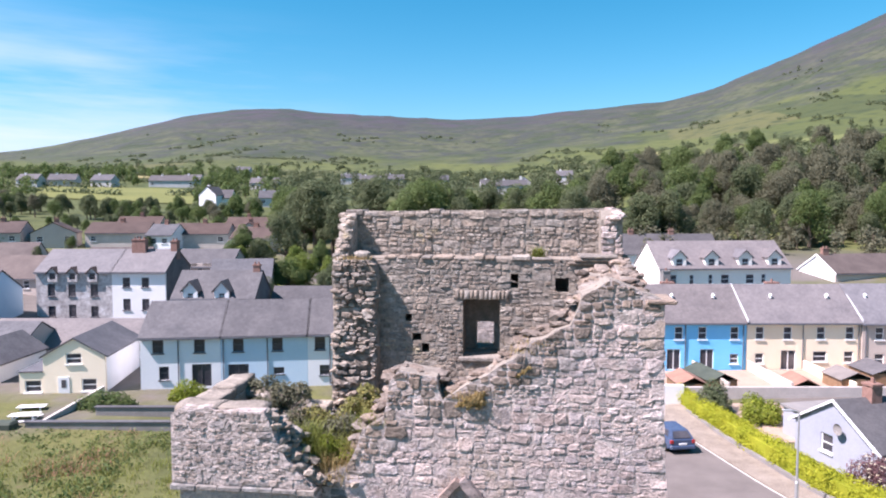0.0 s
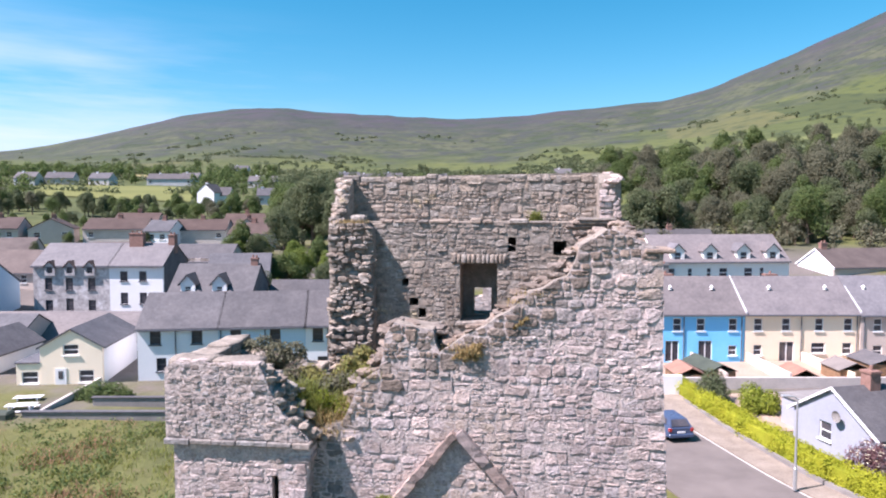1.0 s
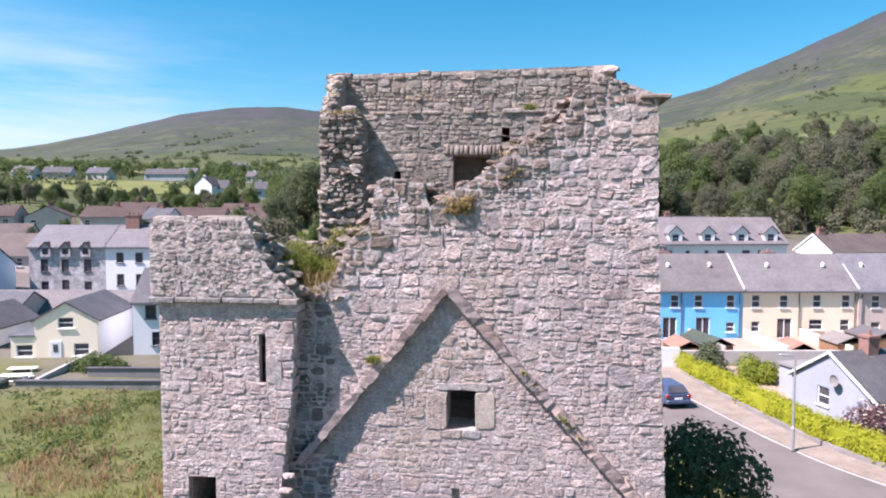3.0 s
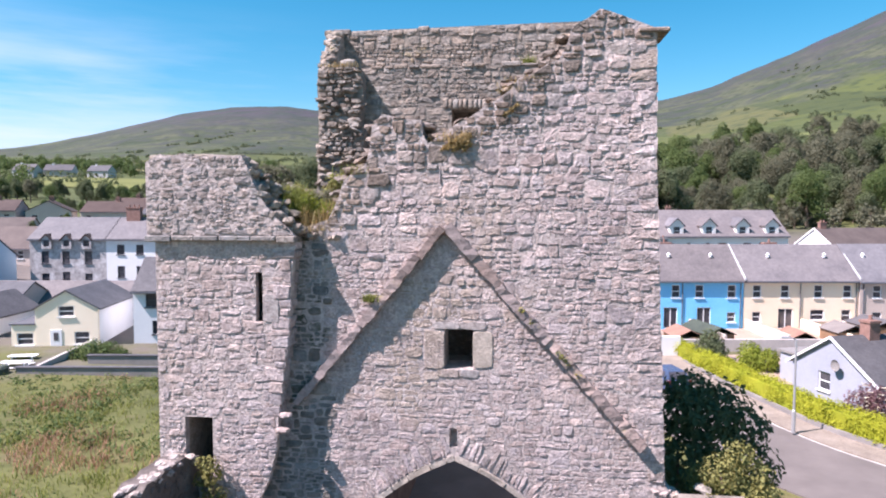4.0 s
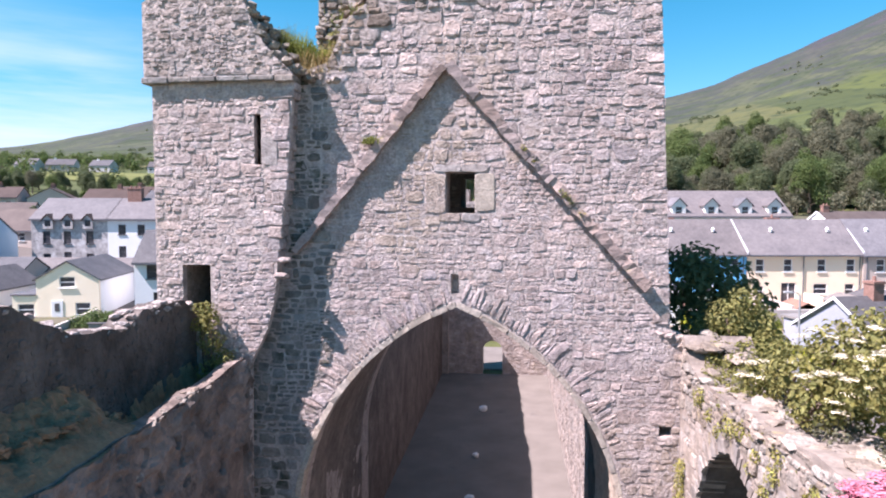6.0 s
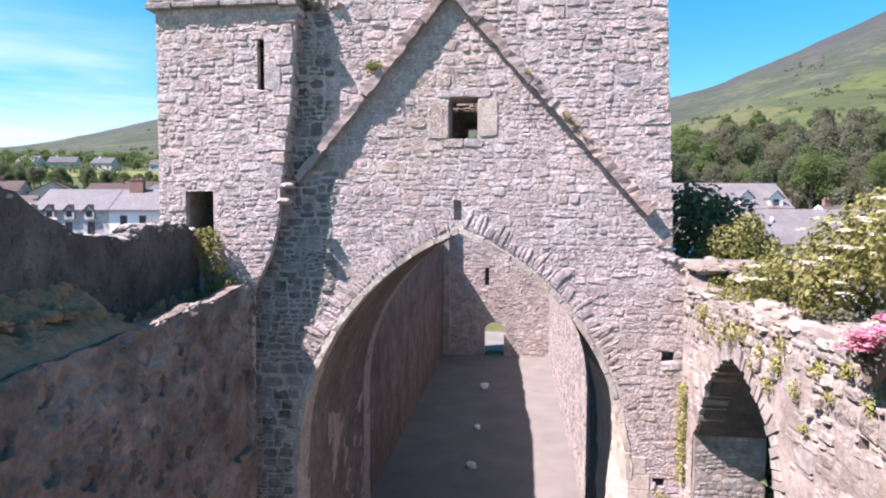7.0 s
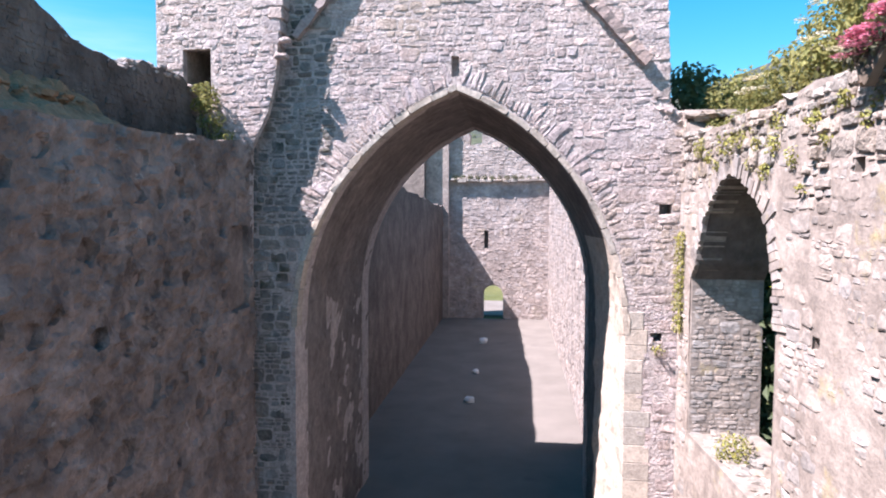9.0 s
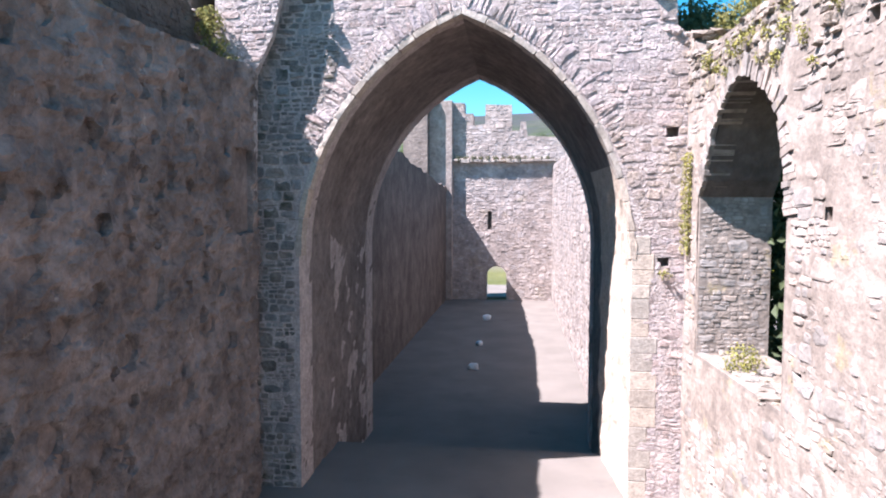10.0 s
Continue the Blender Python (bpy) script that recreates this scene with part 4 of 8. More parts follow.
while x < 2.0:
    w = r.uniform(0.2, 0.5)
    if r.random() < 0.8:
        bm = bmesh.new()
        box(bm, x, x + w - 0.03, 13.95 - r.uniform(0, 0.04), 14.5, 14.94, 14.99 + r.uniform(0, 0.06), 0.02)
        part("ledge_slab", bm, M_STONE_UP, back_wall)
    x += w
for i in range(3):
    bm = bmesh.new()
    box(bm, 0.95 + 0.12 * i, 1.75 + 0.1 * i, 13.86 - 0.03 * i, 14.6, 14.86 + 0.07 * i, 14.92 + 0.07 * i, 0.02)
    part("ledge_slab", bm, M_STONE_UP, back_wall)


# side walls: the stump of the left one, the whole right one
def pier_face(u, v, w):
    return Vector((u, 13.70 - w, v))


pier_loop = rough_line([(-3.0, 8.6), (-3.03, 14.85), (-3.2, 14.95), (-3.95, 14.9)], 0.25, 0.03, 51) + rough_line([(-3.97, 14.5), (-4.0, 8.6)], 0.25, 0.03, 52)
bm = bmesh.new()
slab(bm, pier_loop, [], pier_face, -1.6, 0.0)
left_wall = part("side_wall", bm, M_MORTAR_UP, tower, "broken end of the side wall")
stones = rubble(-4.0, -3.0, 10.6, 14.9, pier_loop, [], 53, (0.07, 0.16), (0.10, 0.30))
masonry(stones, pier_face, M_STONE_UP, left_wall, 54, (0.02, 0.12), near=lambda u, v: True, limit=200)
stub = [(13.75, 14.9), (14.1, 15.2), (14.35, 15.55), (14.6, 15.9), (15.25, 15.93), (15.25, 14.9)]
bm = bmesh.new()
prism(bm, stub, lambda u, v, w: Vector((w, u, v)), -3.97, -3.68)
part("parapet_stub", bm, M_STONE_UP, tower)
for k in range(44):
    q = k / 43
    verts, faces = rock(1, r.uniform(0.05, 0.11), (1.2, 1.0, 0.7), r)
    c = Vector((r.uniform(-3.94, -3.74), 13.8 + q * 0.80, 14.93 + q * 0.95))
    raw("stone", [c + v for v in verts], faces, M_STONE_UP, left_wall)

rr = random.Random(57)
for k in range(70):
    c = Vector((rr.uniform(-3.97, -3.06), 13.69 - rr.uniform(0.0, 0.07), rr.uniform(10.9, 14.85)))
    verts, faces = rock(1, rr.uniform(0.06, 0.14), (rr.uniform(1.0, 1.7), 0.8, rr.uniform(0.3, 0.6)), rr)
    turn = Euler((0, rr.uniform(-0.6, 0.6), rr.uniform(-0.5, 0.5))).to_matrix()
    raw("stone", [turn @ q for q in verts], faces, M_STONE_UP, left_wall).location = c
verts, faces = rock(2, 0.15, (1.2, 1.0, 0.65), rr)
raw("stone", [Vector((-3.34, 13.85, 15.03)) + q for q in verts], faces, M_STONE_UP, left_wall)

bm = bmesh.new()
right_outline = rough_line([(10.9, 14.62), (11.6, 14.55), (12.6, 14.75), (13.6, 14.95), (15.29, 14.97)], 0.3, 0.05, 61)
prism(bm, [(15.29, 0.0), (10.55, 0.0)] + right_outline, lambda u, v, w: Vector((w + (0.02 * (12.8 - v) if w > 2 else 0), u, v)), 1.82, 2.12)
bmesh.ops.recalc_face_normals(bm, faces=bm.faces)
for q in bm.faces:
    q.material_index = 1 if q.normal.z > 0.25 else 0
right_wall = part("side_wall", bm, M_MORTAR, tower)
right_wall.data.materials.append(M_MORTAR_UP)
rocks_along("wall_head", [(1.97, y, z - 0.01) for y, z in right_outline], (0.07, 0.15), M_CREST, right_wall, 64, 0.13, 3.0, 0.4)
bm = bmesh.new()
prism(bm, [(13.9, 8.7), (10.85, 8.7), (10.85, 14.3), (13.9, 14.8)], lambda u, v, w: Vector((w, u, v)), 1.25, 1.85)
part("inner_leaf", bm, M_MORTAR_UP, right_wall)
rocks_along("wall_head", [(1.4, 10.8, 14.72), (1.6, 12.0, 14.5), (1.6, 13.8, 14.8)], (0.07, 0.16), M_CREST, right_wall, 62, 0.42, 4.5)
head = [(x, z) for x, z in front_head]
rocks_along("wall_head", [(x, 10.5, z - 0.05) for x, z in head[2:-3:3]], (0.09, 0.17), M_CREST, front_wall, 65, 0.14, 2.6, 0.38)
rocks_along("wall_head", [(x, 10.62, z - 0.10) for x, z in head[2:-3:4]], (0.07, 0.14), M_CREST, front_wall, 63, 0.20, 2.6, 0.45)
bm = bmesh.new()
box(bm, 1.85, 2.3, 10.15, 10.9, 14.60, 14.67, 0.02)
part("head_slab", bm, M_CREST, front_wall)
# floor of the open upper room, on the vault's crown, an added unseen slab that keeps the sun off the room, and the core
# between vault and walls
bm = bmesh.new()
box(bm, -3.3, 1.9, 10.84, 13.98, 8.35, 9.0)
box(bm, -3.3, 1.9, 10.84, 13.57, 11.35, 11.75)
part("upper_floor", bm, M_MORTAR_UP, tower)
bm = bmesh.new()
box(bm, -5.1, -3.37, 12.0, 15.3, 0.0, 8.6)
part("core", bm, M_MORTAR, tower)
bm = bmesh.new()
slab(bm, [(1.66, 0.0), (2.3, 0.0), (2.3, 8.7), (-5.1, 8.7), (-5.1, 0.0)] + back_arch[0:-1], [], lambda u, v, w: Vector((u, 15.3 - w, v)), 0.0, 0.6)
part("back_arch_wall", bm, M_MORTAR, tower)

# ---- the stair turret ----
turret = thing("stair_turret", "square rubble-stone stair turret with a broken top and slit window", "turret")


def on_turret(u, v, w):
    return Vector((u, 9.89 - w, v))


SLIT = [(-3.80, 10.31), (-3.69, 10.31), (-3.69, 11.10), (-3.80, 11.10)]
DOORWAY = [(-4.98, 7.85), (-4.53, 7.85), (-4.53, 8.83), (-4.98, 8.83)]
tur_loop = [(-5.42, 0.0), (-4.05, 0.0), (-3.92, 7.3), (-3.64, 7.85), (-3.50, 8.4), (-3.46, 9.0), (-3.30, 10.0), (-3.20, 11.4), (-3.15, 11.60)] + rough_line([(-3.22, 11.72), (-3.45, 11.95), (-3.7, 12.3), (-3.85, 12.65), (-3.97, 12.88), (-4.6, 12.86), (-5.30, 12.90), (-5.50, 12.78)], 0.16, 0.03, 71) + [(-5.50, 11.65), (-5.40, 11.60)]
bm = bmesh.new()
slab(bm, tur_loop, [SLIT, DOORWAY], on_turret, -0.13, 0.0)
slab(bm, [(-3.2, 11.67), (-3.26, 11.72)] + [(u, v - 0.01) for u, v in tur_loop[10:-2]] + [(-5.50, 11.67)], [], lambda u, v, w: on_turret(u, v, w), 0.004, 0.055)
tfront = part("front_wall", bm, M_MORTAR, turret)
string_gap = [(-5.6, 11.56), (-3.1, 11.56), (-3.1, 11.66), (-5.6, 11.66)]
slit_stone = [(-3.68, 10.33), (-3.42, 10.33), (-3.42, 10.78), (-3.68, 10.78)]
stones = rubble(-5.5, -3.15, 1.0, 11.58, tur_loop, [SLIT, DOORWAY, string_gap, slit_stone], 72, joint=0.011)
# low turret stones darkened to carry the chancel wall's shade
low_shade = lambda u, v: u < -2.7 and v + 0.9 * noise.noise((u * 1.1, v * 0.6, 8.0)) + 0.5 * noise.noise((u * 3.0, v * 2.2, 3.0)) < 6.6
stones = [q for q in stones if q[1] > 6.8 or q[0] > -4.15]
masonry([q for q in stones if not low_shade(q[0], q[1])], on_turret, M_STONE, tfront, 73, near=lambda u, v: v > 8.2, relief=lambda v: 0.65)
masonry([q for q in stones if low_shade(q[0], q[1])], on_turret, M_STAIN_SHADE, tfront, 173)
stones = rubble(-5.5, -3.15, 11.64, 12.92, tur_loop, [string_gap], 74, (0.05, 0.12), (0.09, 0.28))
masonry(stones, lambda u, v, w: on_turret(u, v, w + 0.055), M_STONE_GREY, tfront, 75, (-0.004, 0.018), near=lambda u, v: True, limit=150)
dressed(-3.67, -3.43, 10.34, 10.77, on_turret, tfront, M_DRESSED, 620)
z = 8.7
while z < 11.5:
    h = r.uniform(0.09, 0.22)
    edge = float(np.interp(z + h / 2, [8.6, 9.0, 10.0, 11.4], [-3.55, -3.46, -3.30, -3.20]))
    bm = bmesh.new()
    vs = box(bm, edge - r.uniform(0.10, 0.30), edge + r.uniform(-0.02, 0.04), 9.89 - r.uniform(0.004, 0.022), 10.2, z + 0.005, z + h - 0.005)
    for q in vs:
        q.co += Vector((r.uniform(-0.02, 0.02), r.uniform(-0.008, 0.008), r.uniform(-0.015, 0.015)))
    bmesh.ops.bevel(bm, geom=bm.edges[:], offset=0.015, segments=1, affect="EDGES")
    part("quoin", bm, M_STONE, tfront)
    z += h
# string course in dark stone: the overhang's shadow is put into its colour
x = -5.52
while x < -3.25:
    w = r.uniform(0.35, 0.6)
    bm = bmesh.new()
    box(bm, x, min(x + w, -3.14) - 0.006, 9.80 - r.uniform(0, 0.02), 10.2, 11.57 + r.uniform(-0.015, 0.015), 11.66, 0.015)
    part("string_course", bm, M_STAIN_SHADE, turret, "string course darkened to carry the shadow under its overhang")
    x += w
bm = bmesh.new()
box(bm, -5.45, -5.0, 10.021, 12.1, 0.0, 12.7, 0.02)
box(bm, -5.45, -3.5, 11.7, 12.1, 0.0, 12.42, 0.02)
box(bm, -4.995, -4.1, 10.022, 11.69, 0.0, 7.85)
box(bm, -4.995, -3.5, 10.022, 11.69, 8.9, 10.25)
box(bm, -4.995, -3.5, 10.45, 11.69, 10.251, 11.15)
box(bm, -4.995, -3.5, 10.022, 11.69, 11.151, 12.1)
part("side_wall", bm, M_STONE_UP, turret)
bm = bmesh.new()
box(bm, -3.5, -2.2, 10.3, 12.6, 8.6, 11.62, 0.02)
part("ledge", bm, M_STONE_UP, turret)
for x0, x1, y0, y1, z0, z1 in ((-5.47, -4.75, 9.90, 10.36, 12.79, 12.89), (-4.745, -4.02, 9.91, 10.34, 12.78, 12.88), (-5.46, -5.0, 10.365, 11.2, 12.69, 12.83), (-5.45, -5.02, 11.205, 12.1, 12.70, 12.86)):
    bm = bmesh.new()
    box(bm, x0, x1, y0, y1, z0, z1)
    bmesh.ops.subdivide_edges(bm, edges=bm.edges[:], cuts=4, use_grid_fill=True)
    for q in bm.verts:
        q.co += Vector((0.03 * noise.noise(q.co * 3.1), 0.03 * noise.noise(q.co * 3.3 + Vector((5, 0, 0))), 0.05 * noise.noise(q.co * 2.7 + Vector((0, 7, 0)))))
    part("capping", bm, M_MORTAR_UP, turret, "weathered lime capping", smooth=True)
rocks_along("wall_head", [(-3.95, 10.25, 12.7), (-3.3, 10.25, 11.75), (-2.7, 10.4, 11.62)], (0.05, 0.12), M_STONE_UP, tfront, 78, 0.2, 5.0)
rocks_along("wall_head", [(-4.0, 10.03, 12.82), (-3.88, 10.03, 12.55), (-3.72, 10.03, 12.26), (-3.5, 10.03, 11.97), (-3.22, 10.05, 11.74)], (0.05, 0.11), M_STONE_UP, tfront, 80, 0.10, 5.0, 0.75)
rocks_along("wall_head", [(-5.0, 11.85, 12.62), (-4.4, 11.85, 12.56), (-3.9, 11.8, 12.42), (-3.5, 11.7, 12.1)], (0.07, 0.16), M_STONE_UP, turret, 82, 0.16, 6.0, 0.7)
rocks_along("wall_head", [(-4.9, 11.66, 12.35), (-3.5, 11.66, 12.2)], (0.06, 0.13), M_STONE_UP, turret, 83, 0.10, 6.0, 0.8)
rocks_along("wall_head", [(-3.4, 12.3, 11.9), (-2.4, 12.0, 12.0), (-2.2, 11.2, 12.2)], (0.07, 0.18), M_STONE_UP, turret, 79, 0.45, 6.0)
# two corbels left on the corner
for x, z, s in ((-3.34, 8.92, 0.085), (-3.40, 8.68, 0.10)):
    verts, faces = rock(2, s, (1.1, 0.8, 0.5), r)
    raw("corbel", [Vector((x, 9.86, z)) + v for v in verts], faces, M_STONE, turret)

# ---- chancel side walls ----
chancel_left = thing("chancel_wall", "tall shaded rubble wall with crumbling render and broken top", "wall")


def on_left(u, v, w):
    return Vector((-4.0 + w, u, v))


lw_top = rough_line([(-7.0, 7.1), (2.0, 7.15), (5.0, 7.2), (7.2, 7.26), (8.2, 7.34), (9.0, 7.34), (9.95, 7.42)], 0.3, 0.035, 81)
bm = bmesh.new()
slab(bm, [(9.95, 0.0), (-7.0, 0.0)] + lw_top, [], on_left, -0.2, 0.0)
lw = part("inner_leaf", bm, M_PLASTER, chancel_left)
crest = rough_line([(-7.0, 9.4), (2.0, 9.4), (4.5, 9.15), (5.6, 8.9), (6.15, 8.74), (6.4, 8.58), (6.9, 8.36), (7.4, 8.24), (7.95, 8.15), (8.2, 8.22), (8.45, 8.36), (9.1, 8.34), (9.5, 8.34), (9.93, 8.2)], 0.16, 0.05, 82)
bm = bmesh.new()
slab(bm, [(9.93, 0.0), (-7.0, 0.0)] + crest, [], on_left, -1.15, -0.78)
# inner side of this leaf lies in shade, carried by the dark render
outer = part("outer_leaf", bm, M_SHADE_RENDER, chancel_left)
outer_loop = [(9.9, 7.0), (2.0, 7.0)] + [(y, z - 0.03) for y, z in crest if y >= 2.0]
masonry(rubble(3.0, 9.9, 7.1, 8.8, outer_loop, [], 87, (0.05, 0.12), (0.10, 0.4)), lambda u, v, w: Vector((-4.78 + w, u, v)), M_SHADE_RENDER, outer, 88, (-0.003, 0.016))
# crumbled face: lumps of render, bedded stones and pits
PITS = ((5.5, 4.15, 0.10), (6.5, 3.75, 0.13), (5.9, 6.0, 0.08), (7.4, 5.6, 0.07), (8.3, 4.9, 0.09), (6.9, 6.55, 0.07), (5.2, 5.3, 0.08), (4.4, 4.6, 0.10), (8.9, 6.1, 0.07), (7.7, 3.0, 0.12), (5.8, 2.6, 0.12), (4.9, 6.7, 0.09), (4.7, 3.4, 0.11), (6.1, 5.1, 0.08), (7.1, 4.4, 0.10), (5.3, 3.2, 0.13), (6.3, 2.9, 0.09), (7.9, 6.3, 0.06), (4.2, 5.7, 0.10), (5.0, 2.3, 0.12), (8.1, 3.9, 0.08), (6.6, 4.9, 0.06), (4.5, 2.8, 0.10))


pit_r = random.Random(815)
PITS += tuple((pit_r.uniform(3.6, 9.0), pit_r.uniform(2.4, 7.0), pit_r.uniform(0.04, 0.085)) for _ in range(46))


def crumbled(y, z):
    w = 0.05 * noise.noise((y * 1.1, z * 1.3, 3.0)) + 0.06 * noise.noise((y * 3.1, z * 3.7, 9.0)) + 0.055 * noise.noise((y * 7.0, z * 8.5, 4.0)) + 0.022 * noise.noise((y * 17.0, z * 19.0, 1.0))
    cell = noise.voronoi((y * 3.2, z * 4.6, 0.5))[0]
    w += 0.03 * max(-1.0, min(1.0, (cell[1] - cell[0]) * 3 - 0.4)) * max(0.0, noise.noise((y * 0.7, z * 0.7, 2.0)) + 0.35)
    if 9.14 < y < 9.74 and 4.9 < z < 6.12:
        w -= 0.28
    for py, pz, pr in PITS:
        d = math.hypot(y - py, (z - pz) * 0.9) / pr
        if d < 1.4:
            w -= 0.30 * max(0.0, 1 - d * d * 0.55)
    return w


verts, faces = [], []
ny, nz = 210, 215
for i in range(ny + 1):
    for j in range(nz + 1):
        y = 3.0 + (9.95 - 3.0) * i / ny
        top = float(np.interp(y, [p[0] for p in lw_top], [p[1] for p in lw_top]))
        z = top * j / nz
        verts.append((-3.93 + crumbled(y, z), y, z))
for i in range(ny):
    for j in range(nz):
        a = i * (nz + 1) + j
        faces.append((a, a + nz + 1, a + nz + 2, a + 1))
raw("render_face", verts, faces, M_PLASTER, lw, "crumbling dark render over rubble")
rocks_along("wall_head", [(-4.96, y, z - 0.02) for y, z in crest if y > 2], (0.04, 0.09), M_STONE_GREY, chancel_left, 85, 0.13, 3.0, 0.5)
# sloping rubble fill between the two leaves
verts, faces = [], []
ny, ns = 260, 22
for i in range(ny + 1):
    y = 2.0 + 7.9 * i / ny
    lo = float(np.interp(y, [p[0] for p in lw_top], [p[1] for p in lw_top])) - 0.01
    for k in range(ns + 1):
        f = k / ns
        x, z = -4.79 + 0.82 * f, lo - 0.03 + (1 - f) * float(np.interp(y, [2.0, 7.0, 7.9], [0.62, 0.52, 0.0])) - 0.42 * math.sin(math.pi * f ** 0.6) * float(np.interp(y, [6.8, 7.8], [0.0, 1.0]))
        d = (0.06 * noise.noise((y * 2.6, x * 3.0, 11.0)) + 0.06 * noise.noise((y * 7.0, x * 7.5, 12.0)) + 0.03 * noise.noise((y * 16.0, x * 16.0, 13.0))) * math.sin(math.pi * min(1.0, f + 0.15)) ** 0.5
        verts.append((x + d, y, z + d))
for i in range(ny):
    for k in range(ns):
        a = i * (ns + 1) + k
        faces.append((a, a + 1, a + ns + 2, a + ns + 1))
raw("rubble_fill", verts, faces, M_EARTH, chancel_left, "brown earth and rubble fill")
bm = bmesh.new()
box(bm, -4.776, -4.204, -7.0, 2.0, 0.0, 7.25)
part("rubble_fill", bm, M_EARTH, chancel_left)
rocks_along("loose_rubble", [(-4.62, 2.2, 7.62), (-4.55, 4.5, 7.58), (-4.5, 6.4, 7.5), (-4.5, 7.2, 7.3)], (0.03, 0.09), M_EARTH, chancel_left, 89, 0.16, 2.2, 0.6, "loose stones half sunk in the wall fill")
rocks_along("wall_head", [(-4.05, y, z - 0.02) for y, z in lw_top if 7.0 < y < 9.3], (0.04, 0.08), M_STONE_UP, chancel_left, 86, 0.05, 1.2, 0.4)

chancel_right = thing("chancel_wall", "sunlit rubble wall with a pointed window and mossy top", "wall")


def on_right(u, v, w):
    return Vector((2.55 + 0.06 * (10.2 - u) - w, u, v))


def lancet(grow, base):
    """The window's pointed, ragged outline."""
    far = [(9.58, base), (9.58, 5.45), (9.40, 5.66), (9.24, 6.0), (9.05, 6.32), (8.78, 6.58), (8.5, 6.74), (8.23, 6.84)]
    near = [(7.95, 6.78), (7.68, 6.66), (7.45, 6.52), (7.25, 6.35), (7.08, 6.05), (6.97, 5.68), (6.92, 5.2), (6.92, base)]
    out = []
    for u, v in far + near:
        d = Vector((u - 8.23, max(0.0, v - 5.2)))
        d = d.normalized() * grow if v > base else Vector((math.copysign(grow, u - 8.23), -grow if grow > 0.03 else 0))
        out.append((u + d.x, v + d.y))
    return out


LANCET = lancet(0.0, 3.25)
rw_top = rough_line([(10.19, 7.85), (9.8, 7.5), (9.3, 7.38), (8.3, 7.42), (6.6, 7.5), (5.0, 7.5), (2.0, 7.6), (-7.0, 7.5)], 0.3, 0.05, 91)
bm = bmesh.new()
HOLES_R = [[(y, z), (y + 0.16, z), (y + 0.16, z + 0.13), (y, z + 0.13)] for y, z in ((5.45, 6.7), (6.03, 5.17), (4.6, 4.3), (6.5, 3.6), (3.9, 5.6))]
slab(bm, [(-7.0, 0.0), (10.19, 0.0)] + rw_top, [LANCET] + HOLES_R, on_right, -0.95, 0.0)
for hole in HOLES_R:
    prism(bm, [(hole[0][0] - 0.05, hole[0][1] - 0.05), (hole[1][0] + 0.05, hole[1][1] - 0.05), (hole[2][0] + 0.05, hole[2][1] + 0.05), (hole[3][0] - 0.05, hole[3][1] + 0.05)], on_right, -0.45, -0.35)
rw = part("wall_core", bm, M_LIME, chancel_right)
stones = rubble(0.0, 10.2, 0.0, 7.6, [(-7.0, 0.0), (10.19, 0.0)] + rw_top, [lancet(0.12, 3.25)] + HOLES_R, 92)
shown = [q for q in stones if noise.noise((q[0] * 0.8, q[1] * 0.8, 5.0)) > -0.22 or noise.noise((q[0] * 4.0, q[1] * 4.0, 2.0)) > 0.24 or q[1] > 6.95]
high_up = lambda q: q[1] + 0.5 * noise.noise((q[0] * 1.2, q[1] * 1.2, 3.0)) > 6.9
masonry([q for q in shown if not high_up(q)], on_right, M_LIME, rw, 93, (0.012, 0.034), near=lambda u, v: u > 5 and v > 3.2, limit=240, relief=lambda v: 0.7)
masonry([q for q in shown if high_up(q)], on_right, M_STONE_UP, rw, 193, (0.015, 0.05), near=lambda u, v: u > 5, limit=60)


def limewash(y, z):
    return 0.014 + 0.016 * noise.noise((y * 0.9, z * 0.9, 6.0)) + 0.011 * noise.noise((y * 3.0, z * 3.6, 2.0)) + 0.004 * noise.noise((y * 8.0, z * 9.0, 7.0)) + 0.002 * noise.noise((y * 18.0, z * 18.0, 3.0))


wide_lancet = lancet(0.05, 3.25)
verts, faces = [], []
ny, nz = 180, 185
for i in range(ny + 1):
    for k in range(nz + 1):
        y, z = 2.0 + 8.17 * i / ny, 7.42 * k / nz
        verts.append(on_right(y, z, limewash(y, z)))
for i in range(ny):
    for k in range(nz):
        y, z = 2.0 + 8.17 * (i + 0.5) / ny, 7.42 * (k + 0.5) / nz
        if within((y, z), wide_lancet) or any(h[0][0] < y < h[1][0] and h[0][1] < z < h[2][1] for h in HOLES_R):
            continue
        a = i * (nz + 1) + k
        faces.append((a, a + 1, a + nz + 2, a + nz + 1))
raw("lime_face", verts, faces, M_LIME, rw, "rough weathered lime render")
# dark lining under the window's head: the shade there put into its colour
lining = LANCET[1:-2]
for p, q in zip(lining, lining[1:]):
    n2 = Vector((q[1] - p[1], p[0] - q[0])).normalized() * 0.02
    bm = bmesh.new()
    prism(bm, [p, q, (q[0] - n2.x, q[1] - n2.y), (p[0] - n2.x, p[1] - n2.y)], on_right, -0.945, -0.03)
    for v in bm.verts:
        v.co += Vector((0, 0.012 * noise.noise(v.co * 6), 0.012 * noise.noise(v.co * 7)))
    part("soffit_render", bm, M_SHADE_RENDER, rw, "dark lining that stands for shade under the window head")
# rubble showing on the window's far jamb
def on_jamb(u, v, w):
    return Vector((u, 9.58 - w, v))
jamb_loop = [(2.6, 3.2), (3.52, 3.2), (3.52, 5.45), (2.6, 5.45)]
